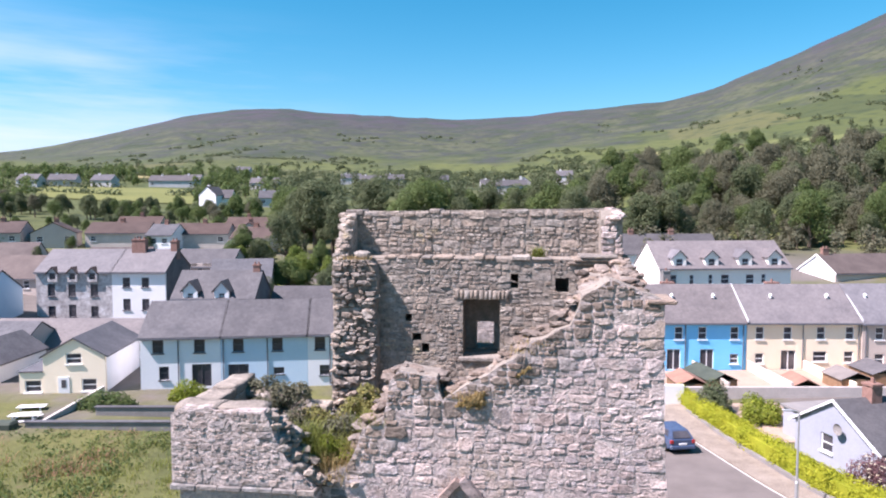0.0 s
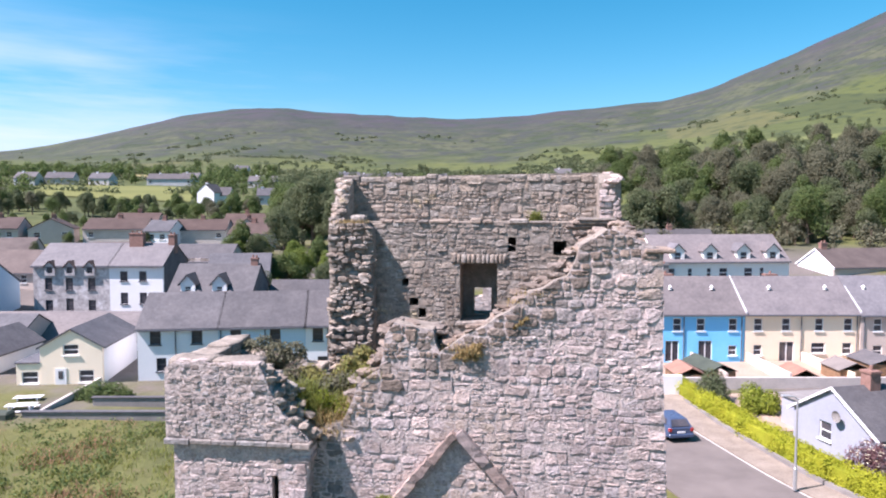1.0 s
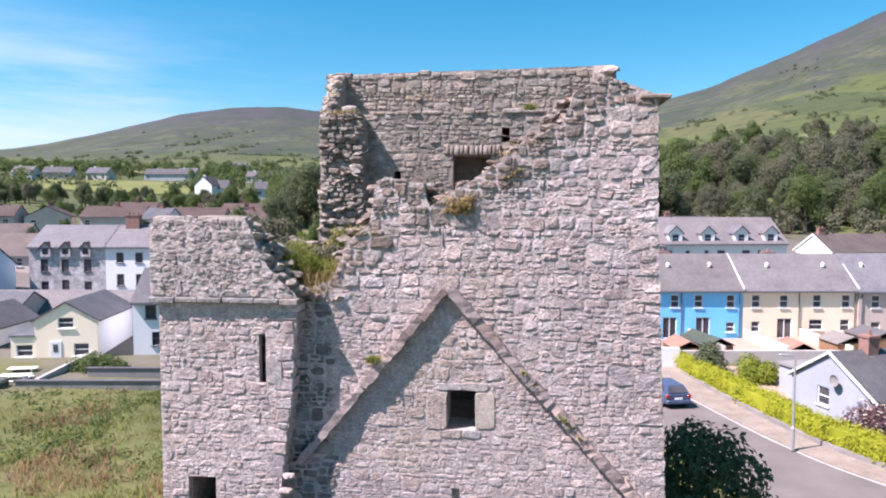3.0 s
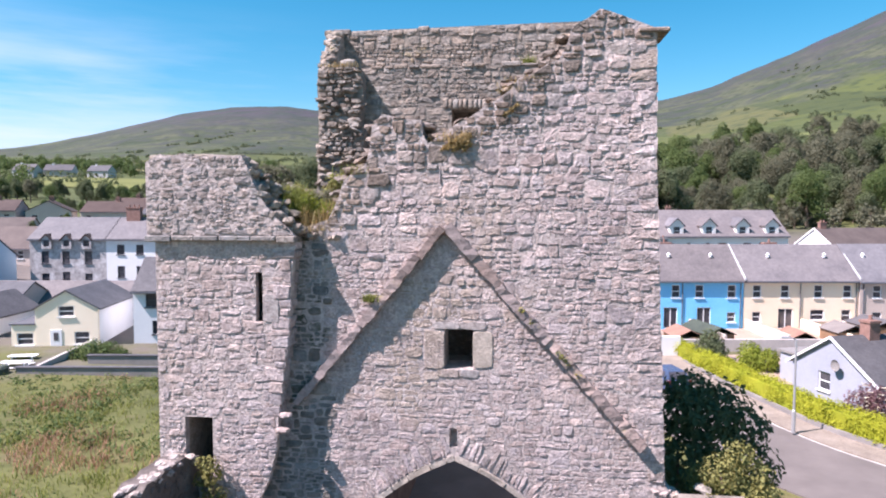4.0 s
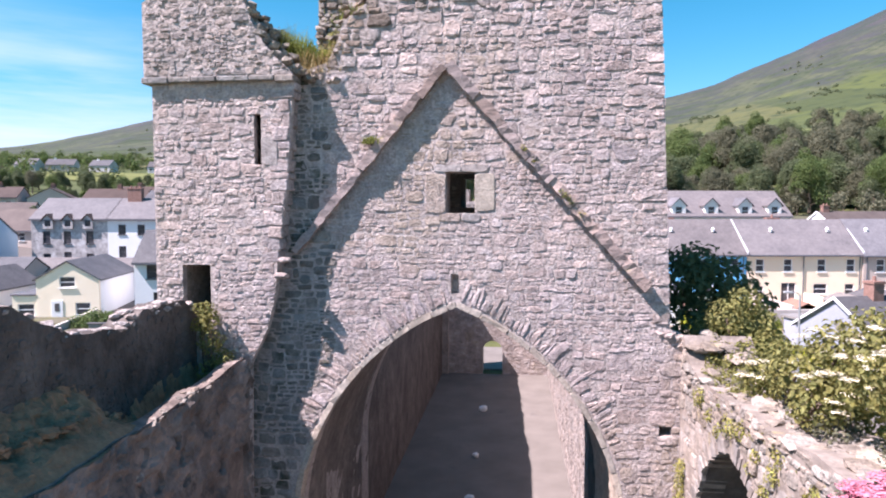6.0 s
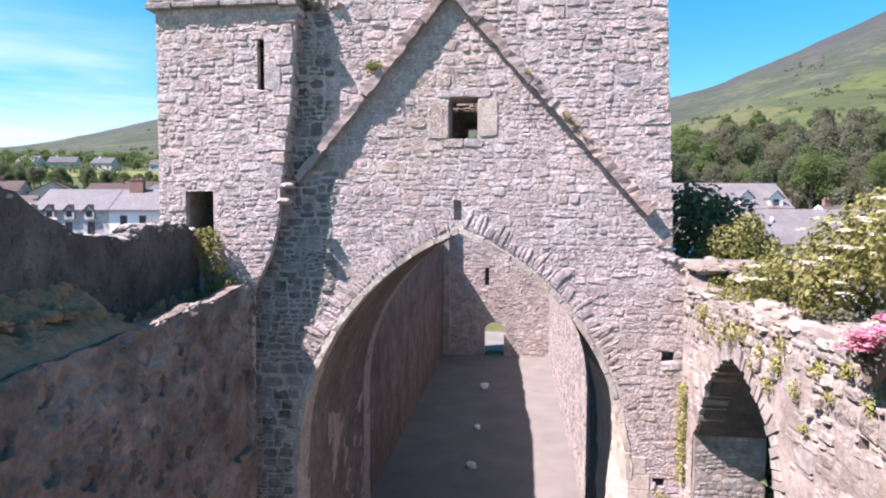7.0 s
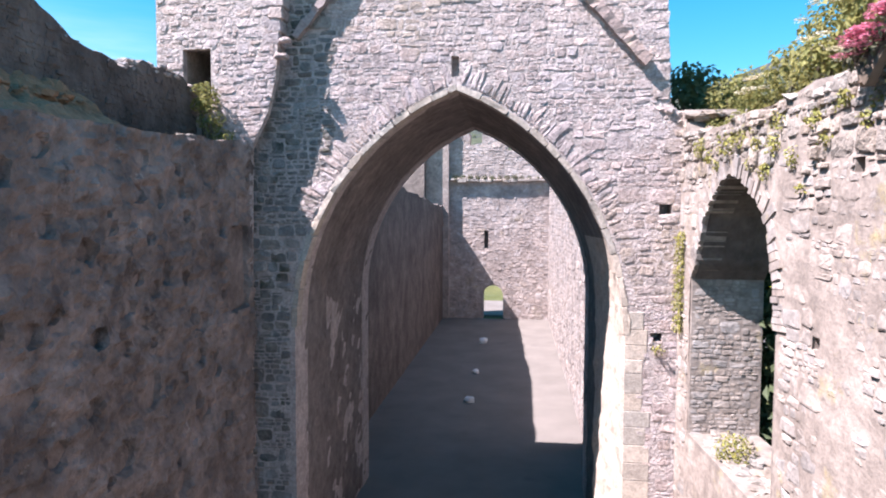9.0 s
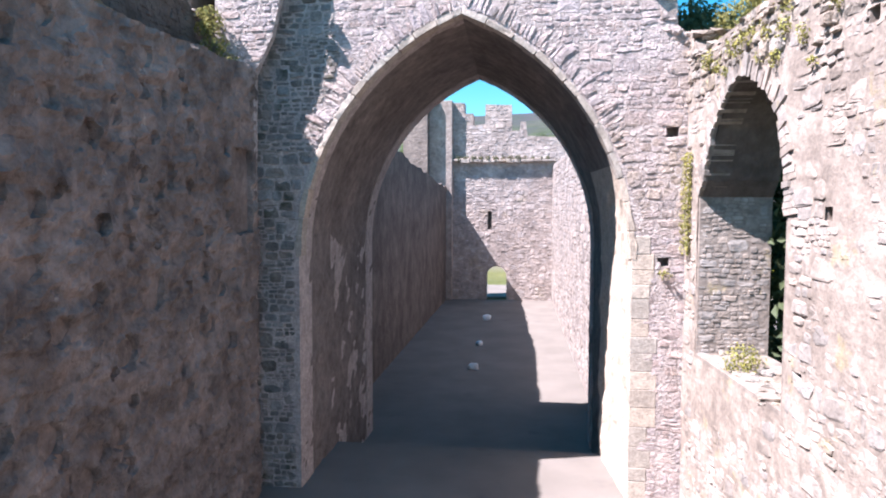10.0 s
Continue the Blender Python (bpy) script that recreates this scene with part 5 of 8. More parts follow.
masonry(rubble(2.6, 3.52, 3.2, 5.45, jamb_loop, [], 94, (0.05, 0.12), (0.08, 0.30), joint=0.008), on_jamb, M_LIME, rw, 95, near=lambda u, v: True, limit=80, relief=lambda v: 0.5)
# thin slabs set on edge round the window's head, their ends uneven
r6 = random.Random(99)
for p, q in zip(LANCET[1:-2], LANCET[2:-1]):
    n2 = Vector((q[1] - p[1], p[0] - q[0])).normalized()
    n2 = n2 if n2.dot(Vector((p[0] - 8.23, p[1] - 5.2))) > 0 else -n2
    k = max(2, round(math.dist(p, q) / r6.uniform(0.06, 0.11)))
    for m in range(k):
        a = Vector(p).lerp(Vector(q), (m + 0.06) / k) - n2 * r6.uniform(-0.012, 0.034)
        b = Vector(p).lerp(Vector(q), (m + 0.94) / k) - n2 * r6.uniform(-0.012, 0.034)
        out = r6.uniform(0.10, 0.30)
        c, d = b + n2 * out, a + n2 * out * r6.uniform(0.8, 1.1)
        bm = bmesh.new()
        prism(bm, [tuple(a), tuple(b), tuple(c), tuple(d)], on_right, -0.3, r6.uniform(0.02, 0.05))
        part("voussoir", bm, M_LIME, rw)
rocks_along("wall_head", [(2.95 + 0.06 * (10.2 - y), y, z) for y, z in rw_top if y > 1], (0.08, 0.18), M_STONE_UP, chancel_right, 96, 0.30, 3.4, 0.3)
rocks_along("sill_rubble", [(3.05, y / 10, 3.26) for y in range(71, 96, 3)], (0.05, 0.12), M_STONE_UP, chancel_right, 98, 0.26, 5.0, 0.35, "weathered rubble on the broken sill")
rocks_along("wall_head", [(2.3, 10.3, 7.9), (2.5, 10.3, 7.75), (2.9, 10.2, 7.5)], (0.04, 0.09), M_STONE, chancel_right, 97, 0.10, 5.0)

# ---- nave beyond the tower ----
nave = thing("nave", "roofless nave of rubble walls with a far gable and low doorway", "ruin")


def on_end(u, v, w):
    return Vector((u, 38.6 - w, v))


END_DOOR = arch_loop(-1.98, -0.83, 1.35, 1.95, 0.0, 6)
END_SLIT = [(-1.94, 4.08), (-1.70, 4.08), (-1.70, 5.12), (-1.94, 5.12)]
end_loop = [(END_DOOR[-1][0], 0.0), (2.6, 0.0), (2.6, 9.3), (0.3, 9.4), (0.2, 10.2), (-0.1, 10.2), (-0.15, 9.7), (-0.6, 9.7), (-0.6, 11.15), (-2.1, 11.2), (-2.1, 10.1), (-2.8, 10.0), (-2.8, 10.7), (-3.3, 10.7), (-3.3, 11.3), (-5.2, 11.4), (-5.2, 0.0)] + END_DOOR[0:-1]
bm = bmesh.new()
slab(bm, end_loop, [END_SLIT], on_end, -1.0, 0.0)
nend = part("end_wall", bm, M_GABLE, nave)
stones = rubble(-5.2, 2.6, 0.0, 11.2, end_loop, [END_SLIT, [(0.5, 6.0), (0.7, 6.0), (0.7, 6.2), (0.5, 6.2)], [(0.4, 4.3), (0.6, 4.3), (0.6, 4.5), (0.4, 4.5)]], 101, (0.12, 0.26), (0.16, 0.6))
masonry(stones, on_end, M_GABLE, nend, 102, (-0.006, 0.016))
bm = bmesh.new()
box(bm, -5.3, -3.95, 38.2, 38.6, 0.0, 11.4, 0.03)
part("corner_turret", bm, M_NAVE, nave)
# block added beside the corner turret to cast shade on it and the gable
bm = bmesh.new()
prism(bm, [(37.7, 0.0), (37.7, 12.0), (38.0, 12.6), (38.6, 12.4), (38.6, 0.0)], lambda u, v, w: Vector((w, u, v)), -6.7, -5.32)
part("corner_pier", bm, M_NAVE, nave)
# dark block added behind the slit to stand for its unlit depth
bm = bmesh.new()
box(bm, -2.0, -1.65, 39.05, 39.3, 3.9, 5.3)
part("slit_backing", bm, M_STAIN_SHADE, nend)
r5 = random.Random(107)
x = -3.9
while x < 1.85:
    w = r5.uniform(0.3, 0.8)
    bm = bmesh.new()
    box(bm, x, min(x + w, 1.9) - 0.02, 38.30 - r5.uniform(0, 0.06), 38.6, 7.9 + r5.uniform(-0.06, 0.06), 8.08 + r5.uniform(-0.05, 0.05), 0.03)
    part("offset_ledge", bm, M_LIME, nend)
    x += w
v, f = leaves([(-3.6 + 0.42 * i, 38.42, 8.12, r5.uniform(0.1, 0.22)) for i in range(13)], 900, 0.06, 108, shell=0.3)
tagged(raw("creeper", v, f, M_LEAF_OLIVE, None, "brownish creeping plants on the gable ledge"), category="plants", kind="stuff")
bm = bmesh.new()
slab(bm, [(15.0, 0.0), (38.3, 0.0)] + rough_line([(38.3, 6.5), (33.0, 6.7), (28.0, 7.0), (25.0, 7.2), (22.5, 7.4), (15.0, 7.4)], 0.5, 0.08, 103), [], lambda u, v, w: Vector((-4.3 - w, u, v)), 0.0, 0.9)
# left nave wall: its shade is painted in with the darker render
part("side_wall", bm, M_SHADE_RENDER, nave)
bm = bmesh.new()
slab(bm, [(15.0, 0.0), (38.6, 0.0)] + rough_line([(38.6, 7.7), (30.0, 7.6), (15.0, 7.9)], 0.5, 0.08, 104), [], lambda u, v, w: Vector((1.98 - 0.012 * (u - 19) + w, u, v)), 0.0, 0.9)
nright = part("side_wall", bm, M_NAVE, nave)


def on_nave_right(u, v, w):
    return Vector((1.98 - 0.012 * (u - 19) - w, u, v))


RIGHT_HOLES = [[(y, z), (y + 0.22, z), (y + 0.22, z + 0.2), (y, z + 0.2)] for y, z in ((20.5, 4.6), (24.0, 4.7), (27.5, 4.6), (31.0, 4.7), (34.5, 4.6), (22.0, 2.4), (29.0, 2.4))]
stones = rubble(15.4, 38.5, 0.1, 7.5, [(15.4, 0.05), (38.5, 0.05), (38.5, 7.5), (15.4, 7.6)], RIGHT_HOLES, 105, (0.12, 0.28), (0.18, 0.7))
masonry(stones, on_nave_right, M_NAVE, nright, 106, (-0.006, 0.02))

# floors
bm = bmesh.new()
box(bm, -4.0, 1.5, 39.7, 46.0, -0.08, 0.03)
tagged(part("pavement", bm, M_GRAVEL, None, "pale gravel path outside the far doorway"), category="path", kind="structure")
bm = bmesh.new()
box(bm, -4.6, 3.2, -7.0, 38.6, -0.05, 0.0)
floor = part("floor", bm, M_GRAVEL, None, "pale fine gravel floor inside the ruined church")
tagged(floor, category="floor", kind="structure")
bm = bmesh.new()
box(bm, -4.6, 3.2, -7.0, 12.4, 0.002, 0.75, 0.02)
step = part("floor", bm, M_GRAVEL, None, "pale gravel floor of the raised chancel, ending in a step")
tagged(step, category="floor", kind="structure")
for i, (x, y, s) in enumerate(((-1.44, 21.7, 0.16), (-1.5, 25.6, 0.13), (-1.55, 31.5, 0.2), (-3.2, 13.2, 0.12))):
    verts, faces = rock(2, s, (1.0, 0.7, 0.8), r)
    bm_ob = raw("loose_stone", verts, faces, M_WHITE, None)
    bm_ob.location = (x, y, s * 0.5)
    tagged(bm_ob, "pale loose stone lying on the nave floor", "stone", "stones on the nave floor")

# ---- the town ----
def window(parent, x, z, w, h, dark=False, door=False, depth=0.10):
    """A sash window or glazed door set back in the wall's opening; the wall's face is y = 0."""
    mat = M_DARKFRAME if dark else M_FRAME
    bm = bmesh.new()
    t = 0.07
    y0, y1 = depth - 0.03, depth + 0.05
    for b in ((x, x + t, z, z + h), (x + w - t, x + w, z, z + h), (x + t, x + w - t, z, z + t), (x + t, x + w - t, z + h - t, z + h)):
        box(bm, b[0], b[1], y0, y1, b[2], b[3])
    if door:
        box(bm, x + w / 2 - 0.04, x + w / 2 + 0.04, y0, y1, z + t, z + h - t)
    else:
        box(bm, x + t, x + w - t, y0, y1, z + h / 2 - 0.035, z + h / 2 + 0.035)
    win = part("door" if door else "window", bm, mat, parent)
    bm = bmesh.new()
    box(bm, x + t, x + w - t, depth + 0.01, depth + 0.025, z + t, z + h - t)
    part("pane", bm, M_GLASS, win)
    if not door:
        bm = bmesh.new()
        box(bm, x - 0.08, x + w + 0.08, -0.10, depth, z - 0.09, z - 0.004)
        part("sill", bm, mat, win)
    return win


def chimney(parent, x, y, z0, z1, w=0.9, d=0.5, mat=None, pots=2):
    bm = bmesh.new()
    box(bm, x - w / 2, x + w / 2, y - d / 2, y + d / 2, z0, z1)
    box(bm, x - w / 2 - 0.06, x + w / 2 + 0.06, y - d / 2 - 0.06, y + d / 2 + 0.06, z1 - 0.16, z1 - 0.02)
    c = part("chimney", bm, mat or M_BRICK, parent)
    for i in range(pots):
        px = x + (i - (pots - 1) / 2) * w / pots
        bm = bmesh.new()
        tube(bm, [(px, y, z1 - 0.02), (px, y, z1 + 0.3)], [0.12, 0.10], 8)
        part("chimney_pot", bm, M_BRICK, c)


def gable_roof(parent, W, D, ze, zr, mat, along=True, over=0.25, thick=0.14, name="roof"):
    """Two slopes; the ridge runs along the front (along) or back from it."""
    span = D if along else W
    rise = zr - ze
    k = rise / (span / 2)
    lo = ze - over * k
    prof = [(-over, lo), (span / 2, zr), (span + over, lo), (span + over, lo + thick), (span / 2, zr + thick), (-over, lo + thick)]
    bm = bmesh.new()
    for half in (prof[0:2] + prof[4:6], prof[1:5]):
        if along:
            prism(bm, half, lambda u, v, w: Vector((w, u, v)), -0.12, W + 0.12)
        else:
            prism(bm, half, lambda u, v, w: Vector((u, w, v)), -0.12, D + 0.12)
    return part(name, bm, mat, parent)


def house(a, d, zb, W, D, ze, zr, wall, roof, label, windows=(), rot=0.0, along=True, chimneys=(), dark=False, group="", name="house", pipes=(), barge=False, back_wall_mat=None):
    """A rendered house: front wall with true openings, gable ends, roof. windows: (x, z, w, h, door)."""
    h = thing(name, label, "house", group, at=TOWN @ pose(a, d, zb, 0, 0, rot))
    H, R = ze - zb, zr - zb
    t = 0.3
    holes = [[(x, z), (x + w, z), (x + w, z + hh), (x, z + hh)] for x, z, w, hh, dr in windows]
    front = [(0, -1.5), (W, -1.5), (W, H)] + ([] if along else [(W / 2, R)]) + [(0, H)]
    bm = bmesh.new()
    slab(bm, front, holes, lambda u, v, w: Vector((u, w, v)), 0.0, t)
    body = part("wall", bm, wall, h)
    bm = bmesh.new()
    if along:
        side = [(t, -1.5), (D, -1.5), (D, H), (D / 2, R), (t, H + (R - H) * t / (D / 2))]
        prism(bm, side, lambda u, v, w: Vector((w, u, v)), 0.0, t)
        prism(bm, side, lambda u, v, w: Vector((w, u, v)), W - t, W)
        box(bm, t, W - t, D - t, D, -1.5, H)
    else:
        box(bm, 0, t, t, D, -1.5, H)
        box(bm, W - t, W, t, D, -1.5, H)
        prism(bm, [(t, -1.5), (W - t, -1.5), (W - t, H + 0.2), (W / 2, R), (t, H + 0.2)], lambda u, v, w: Vector((u, w, v)), D - t, D)
    part("wall", bm, back_wall_mat or wall, h)
    # near-black panel set behind the front openings
    bm = bmesh.new()
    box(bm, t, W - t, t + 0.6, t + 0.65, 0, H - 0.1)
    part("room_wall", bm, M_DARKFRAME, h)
    gable_roof(h, W, D, H, R, roof, along)
    for x, z, w, hh, dr in windows:
        window(body, x, z, w, hh, dark, dr)
    for c in chimneys:
        chimney(h, *c)
    if along:
        bm = bmesh.new()
        box(bm, -0.1, W + 0.1, -0.36, -0.26, H - 0.22, H - 0.10)
        part("gutter", bm, M_PIPE, h)
        for x in pipes:
            bm = bmesh.new()
            tube(bm, [(x, -0.07, 0), (x, -0.07, H - 0.15)], [0.05, 0.05], 6)
            part("downpipe", bm, M_PIPE, h)
    if barge:
        for s in (-1, 1):
            bm = bmesh.new()
            x0, x1 = (W / 2, -0.3) if s < 0 else (W / 2, W + 0.3)
            k = (R - H) / (W / 2)
            prism(bm, [(x0, R + 0.05), (x1, R - k * (W / 2 + 0.3) + 0.05), (x1, R - k * (W / 2 + 0.3) + 0.25), (x0, R + 0.25)], lambda u, v, w: Vector((u, w, v)), -0.16, -0.12)
            part("bargeboard", bm, M_FRAME, h)
    return h


def row(n, start, step, z, w, h, door=False):
    return [(start + i * step, z, w, h, door) for i in range(n)]


# the terrace beyond the lane: blue pair, then cream houses
TER = "terrace beyond the lane"
house(14.0, 61.8, 0.7, 14.3, 7.4, 5.35, 8.35, M_BLUE, M_SLATE_PALE, "bright blue rendered terraced house with slate roof", rot=0.0, group=TER,
      windows=[(1.0, 3.0, 0.8, 1.2, False), (3.6, 3.0, 0.8, 1.2, False), (7.6, 3.0, 0.8, 1.2, False), (9.8, 3.0, 0.8, 1.2, False), (12.8, 3.0, 0.8, 1.2, False), (6.9, 0.1, 1.3, 2.0, True), (10.0, 0.1, 1.3, 2.0, True), (12.8, 0.7, 0.8, 0.95, False)], pipes=(8.6, 14.0), chimneys=((8.2, 4.2, 6.6, 7.95, 1.2, 0.6, None, 1),))
house(28.36, 61.8, 0.7, 10.6, 7.4, 5.35, 8.35, M_CREAM, M_SLATE_PALE, "cream rendered terraced house with slate roof and patio doors", group=TER,
      windows=[(0.8, 3.0, 0.8, 1.2, False), (3.4, 3.0, 0.8, 1.2, False), (6.5, 3.0, 0.8, 1.2, False), (9.2, 3.0, 0.8, 1.2, False), (0.8, 0.7, 0.8, 1.0, False), (3.2, 0.1, 1.4, 1.9, True), (6.2, 0.9, 1.3, 1.0, False), (9.1, 0.8, 0.9, 1.1, False)], pipes=(5.2, 10.4), chimneys=((4.2, 4.2, 6.6, 7.95, 1.2, 0.6, None, 1),))
house(39.0, 61.6, 0.7, 11.5, 7.6, 5.3, 8.4, M_BUFF, M_SLATE_PALE, "pale buff rendered terraced house with slate roof", group=TER,
      windows=[(1.2, 3.0, 0.8, 1.2, False), (4.4, 3.0, 0.8, 1.2, False), (7.6, 3.0, 0.8, 1.2, False), (1.2, 0.6, 0.9, 1.1, False)], pipes=(0.3,))
for a in (22.0, 26.0, 31.5, 36.9, 40.6):
    bm = bmesh.new()
    tube(bm, [(0, 0, -0.1), (0, 0, 0.12), (0, 0, 0.14), (0, 0, 0.34)], [0.15, 0.14, 0.2, 0.05], 10)
    v = part("roof_vent", bm, M_FRAME, None)
    v.matrix_world = TOWN @ pose(a, 64.0, 7.42)
    tagged(v, "small white ventilator on the slate roof", "vent", "roof ventilators")
# party-wall parapets between them
for a in (28.33, 38.98):
    bm = bmesh.new()
    prism(bm, [(-0.3, 4.6), (3.7, 7.55)][0:2] + [(3.7, 7.82), (-0.3, 4.83)], lambda u, v, w: Vector((w, u, v)), -0.06, 0.06)
    v = part("party_wall_coping", bm, M_FARWALL, None)
    v.matrix_world = TOWN @ pose(a, 61.8, 0.72)
    tagged(v, "white coping of the party wall on the roof", "coping", "party wall copings")

# white dormer house behind
dh = house(26.3, 81.0, 2.2, 16.8, 8.0, 8.6, 11.6, M_WARMWHITE, M_SLATE_PALE, "white rendered house with four gabled roof dormers", rot=5.0,
           windows=[(1.3, 4.4, 0.9, 1.2, False), (3.8, 4.4, 0.6, 1.2, False), (6.2, 4.4, 0.6, 1.2, False), (7.8, 4.4, 1.1, 1.2, False), (11.0, 4.4, 1.1, 1.2, False), (13.0, 4.4, 0.6, 1.2, False)])
for i, x in enumerate((2.6, 6.7, 11.0, 14.8)):
    bm = bmesh.new()
    slab(bm, [(x - 0.85, 6.2), (x + 0.85, 6.2), (x + 0.85, 7.7), (x, 8.5), (x - 0.85, 7.7)], [[(x - 0.45, 6.45), (x + 0.45, 6.45), (x + 0.45, 7.55), (x - 0.45, 7.55)]], lambda u, v, w: Vector((u, w, v)), 0.2, 0.4)
    box(bm, x - 0.85, x - 0.7, 0.4, 2.6, 6.2, 7.7)
    box(bm, x + 0.7, x + 0.85, 0.4, 2.6, 6.2, 7.7)
    dm = part("dormer", bm, M_WARMWHITE, dh)
    bm = bmesh.new()
    for s in (-1, 1):
        prism(bm, [(x, 8.5), (x + s * 1.05, 7.52), (x + s * 1.05, 7.64), (x, 8.62)], lambda u, v, w: Vector((u, w, v)), 0.0, 4.0)
    part("dormer_roof", bm, M_SLATE_PALE, dm)
    window(dm, x - 0.45, 6.45, 0.9, 1.1, depth=0.27)
chimney(dh, 0.6, -0.5, 3.0, 6.2, 0.9, 0.6, M_CONCRETE, 1)

pk = house(56.6, 96.0, 1.2, 20.0, 8.0, 6.5, 8.9, M_BUFF, M_SLATE_BROWN, "pinkish rendered house with white bargeboards and a brown roof", rot=8, windows=row(4, 3.0, 4.2, 3.3, 1.0, 1.1), chimneys=((1.2, 4.0, 7.2, 8.7, 1.0, 0.6),), back_wall_mat=M_WHITE)
for y0, y1 in ((4.0, -0.3), (4.0, 8.3)):
    bm = bmesh.new()
    z1 = 7.7 - 2.4 / 4.0 * abs(y1 - y0)
    prism(bm, [(y0, 7.62), (y1, z1 - 0.08), (y1, z1 + 0.16), (y0, 7.86)], lambda u, v, w: Vector((w, u, v)), -0.2, -0.125)
    part("bargeboard", bm, M_FRAME, pk)
house(27.5, 112.0, 4.0, 19.0, 8.0, 8.2, 11.3, M_WHITE, M_SLATE, "low white bungalow with a long slate roof", windows=row(5, 1.5, 3.6, 2.0, 1.3, 1.1), chimneys=((5.0, 4.0, 6.5, 8.1), (12.0, 4.0, 6.5, 8.1)))

# long pale terrace near the field
LONG = "pale terrace by the field"
sections = [(0.0, 6.6, M_PALE, [(1.0, 3.05, 0.9, 1.15, False), (4.4, 3.05, 0.9, 1.15, False), (1.5, 0.75, 0.8, 1.15, False), (4.2, 0.1, 1.6, 1.95, True)], (3.1,)),
            (6.62, 7.3, M_MIDBLUE, [(1.0, 3.05, 0.9, 1.15, False), (4.3, 3.05, 0.9, 1.15, False), (0.6, 0.2, 1.7, 1.75, True), (4.4, 1.0, 0.9, 0.6, False)], (0.2, 3.9)),
            (13.94, 4.5, M_PALE, [(0.6, 3.05, 0.9, 1.15, False), (3.4, 3.05, 0.9, 1.15, False), (1.0, 0.8, 0.9, 0.9, False), (3.0, 0.1, 1.4, 1.8, True)], (1.9,)),
            (18.46, 9.0, M_WHITE, [(1.0, 3.05, 0.9, 1.15, False), (4.4, 3.05, 0.9, 1.15, False)], (0.2,))]
for x0, w, mat, wins, pp in sections:
    c, s = math.cos(radians(6.5)), math.sin(radians(6.5))
    house(-25.6 + x0 * c, 55.9 + x0 * s, 0.6, w, 7.5, 5.05, 7.5, mat, M_SLATE, "pale blue-white rendered terraced house with dark sash windows" if mat is not M_MIDBLUE else "light blue rendered terraced house with dark sash windows", wins, rot=6.5, dark=True, group=LONG, pipes=pp)

# cream gabled house with a lean-to
ch = house(-33.0, 54.5, 0.0, 4.9, 8.2, 3.72, 5.15, M_IVORY, M_SLATE, "ivory rendered gabled house with a flat-roofed side extension", along=False, barge=False, rot=6,
           windows=[(1.8, 3.05, 1.25, 0.9, False), (3.0, 0.75, 1.2, 1.05, False)], back_wall_mat=M_WHITE)
bm = bmesh.new()
box(bm, 1.15, 2.05, -0.05, -0.003, 0.05, 2.0, 0.01)
front_door = part("door", bm, M_FRAME, ch, "white front door")
bm = bmesh.new()
box(bm, 1.42, 1.78, -0.07, -0.045, 1.1, 1.75)
part("pane", bm, M_GLASS, front_door)
bm = bmesh.new()
slab(bm, [(-1.9, -1.0), (-0.004, -1.0), (-0.004, 2.4), (-1.9, 2.4)], [[(-1.5, 0.75), (-0.2, 0.75), (-0.2, 1.75), (-1.5, 1.75)]], lambda u, v, w: Vector((u, w + 0.05, v)), 0.0, 0.3)
box(bm, -1.9, -0.004, 0.8, 5.0, -1.0, 2.4)
ext = part("extension", bm, M_IVORY, ch)
window(ext, -1.5, 0.75, 1.3, 1.0, depth=0.15)
bm = bmesh.new()
box(bm, -2.0, -0.006, -0.05, 5.1, 2.403, 2.55, 0.02)
part("extension_roof", bm, M_SLATE, ext)

house(-52.0, 66.0, -0.3, 22.0, 7.5, 2.05, 4.25, M_PALE, M_SLATE_PALE, "low white range with a long grey slate roof", windows=row(3, 12.0, 3.0, 0.6, 0.9, 1.1))
house(-43.0, 57.0, 0.0, 4.6, 7.0, 2.5, 4.1, M_WHITE, M_SLATE, "small white gabled house with slate roof", along=False, windows=[(2.6, 0.8, 1.3, 0.9, False), (0.5, 0.8, 1.3, 0.9, False)])
house(-45.5, 63.0, 0.4, 5.5, 6.0, 3.0, 4.6, M_BUFF, M_SLATE, "small rendered outbuilding with slate roof")

# tall half-stone, half-white house
T3 = "three-storey pair"
h3 = house(-49.4, 80.8, 0.8, 9.2, 8.0, 8.2, 10.6, M_HOUSESTONE, M_SLATE_PALE, "three-storey grey stone house with small roof dormers", group=T3, dark=True,
           windows=[(1.4, 4.4, 0.9, 1.5, False), (6.6, 4.4, 0.9, 1.5, False), (3.9, 4.4, 0.9, 1.5, False), (1.4, 1.9, 0.9, 1.3, False), (3.9, 1.9, 0.9, 1.5, False), (6.6, 1.9, 0.9, 1.3, False)])
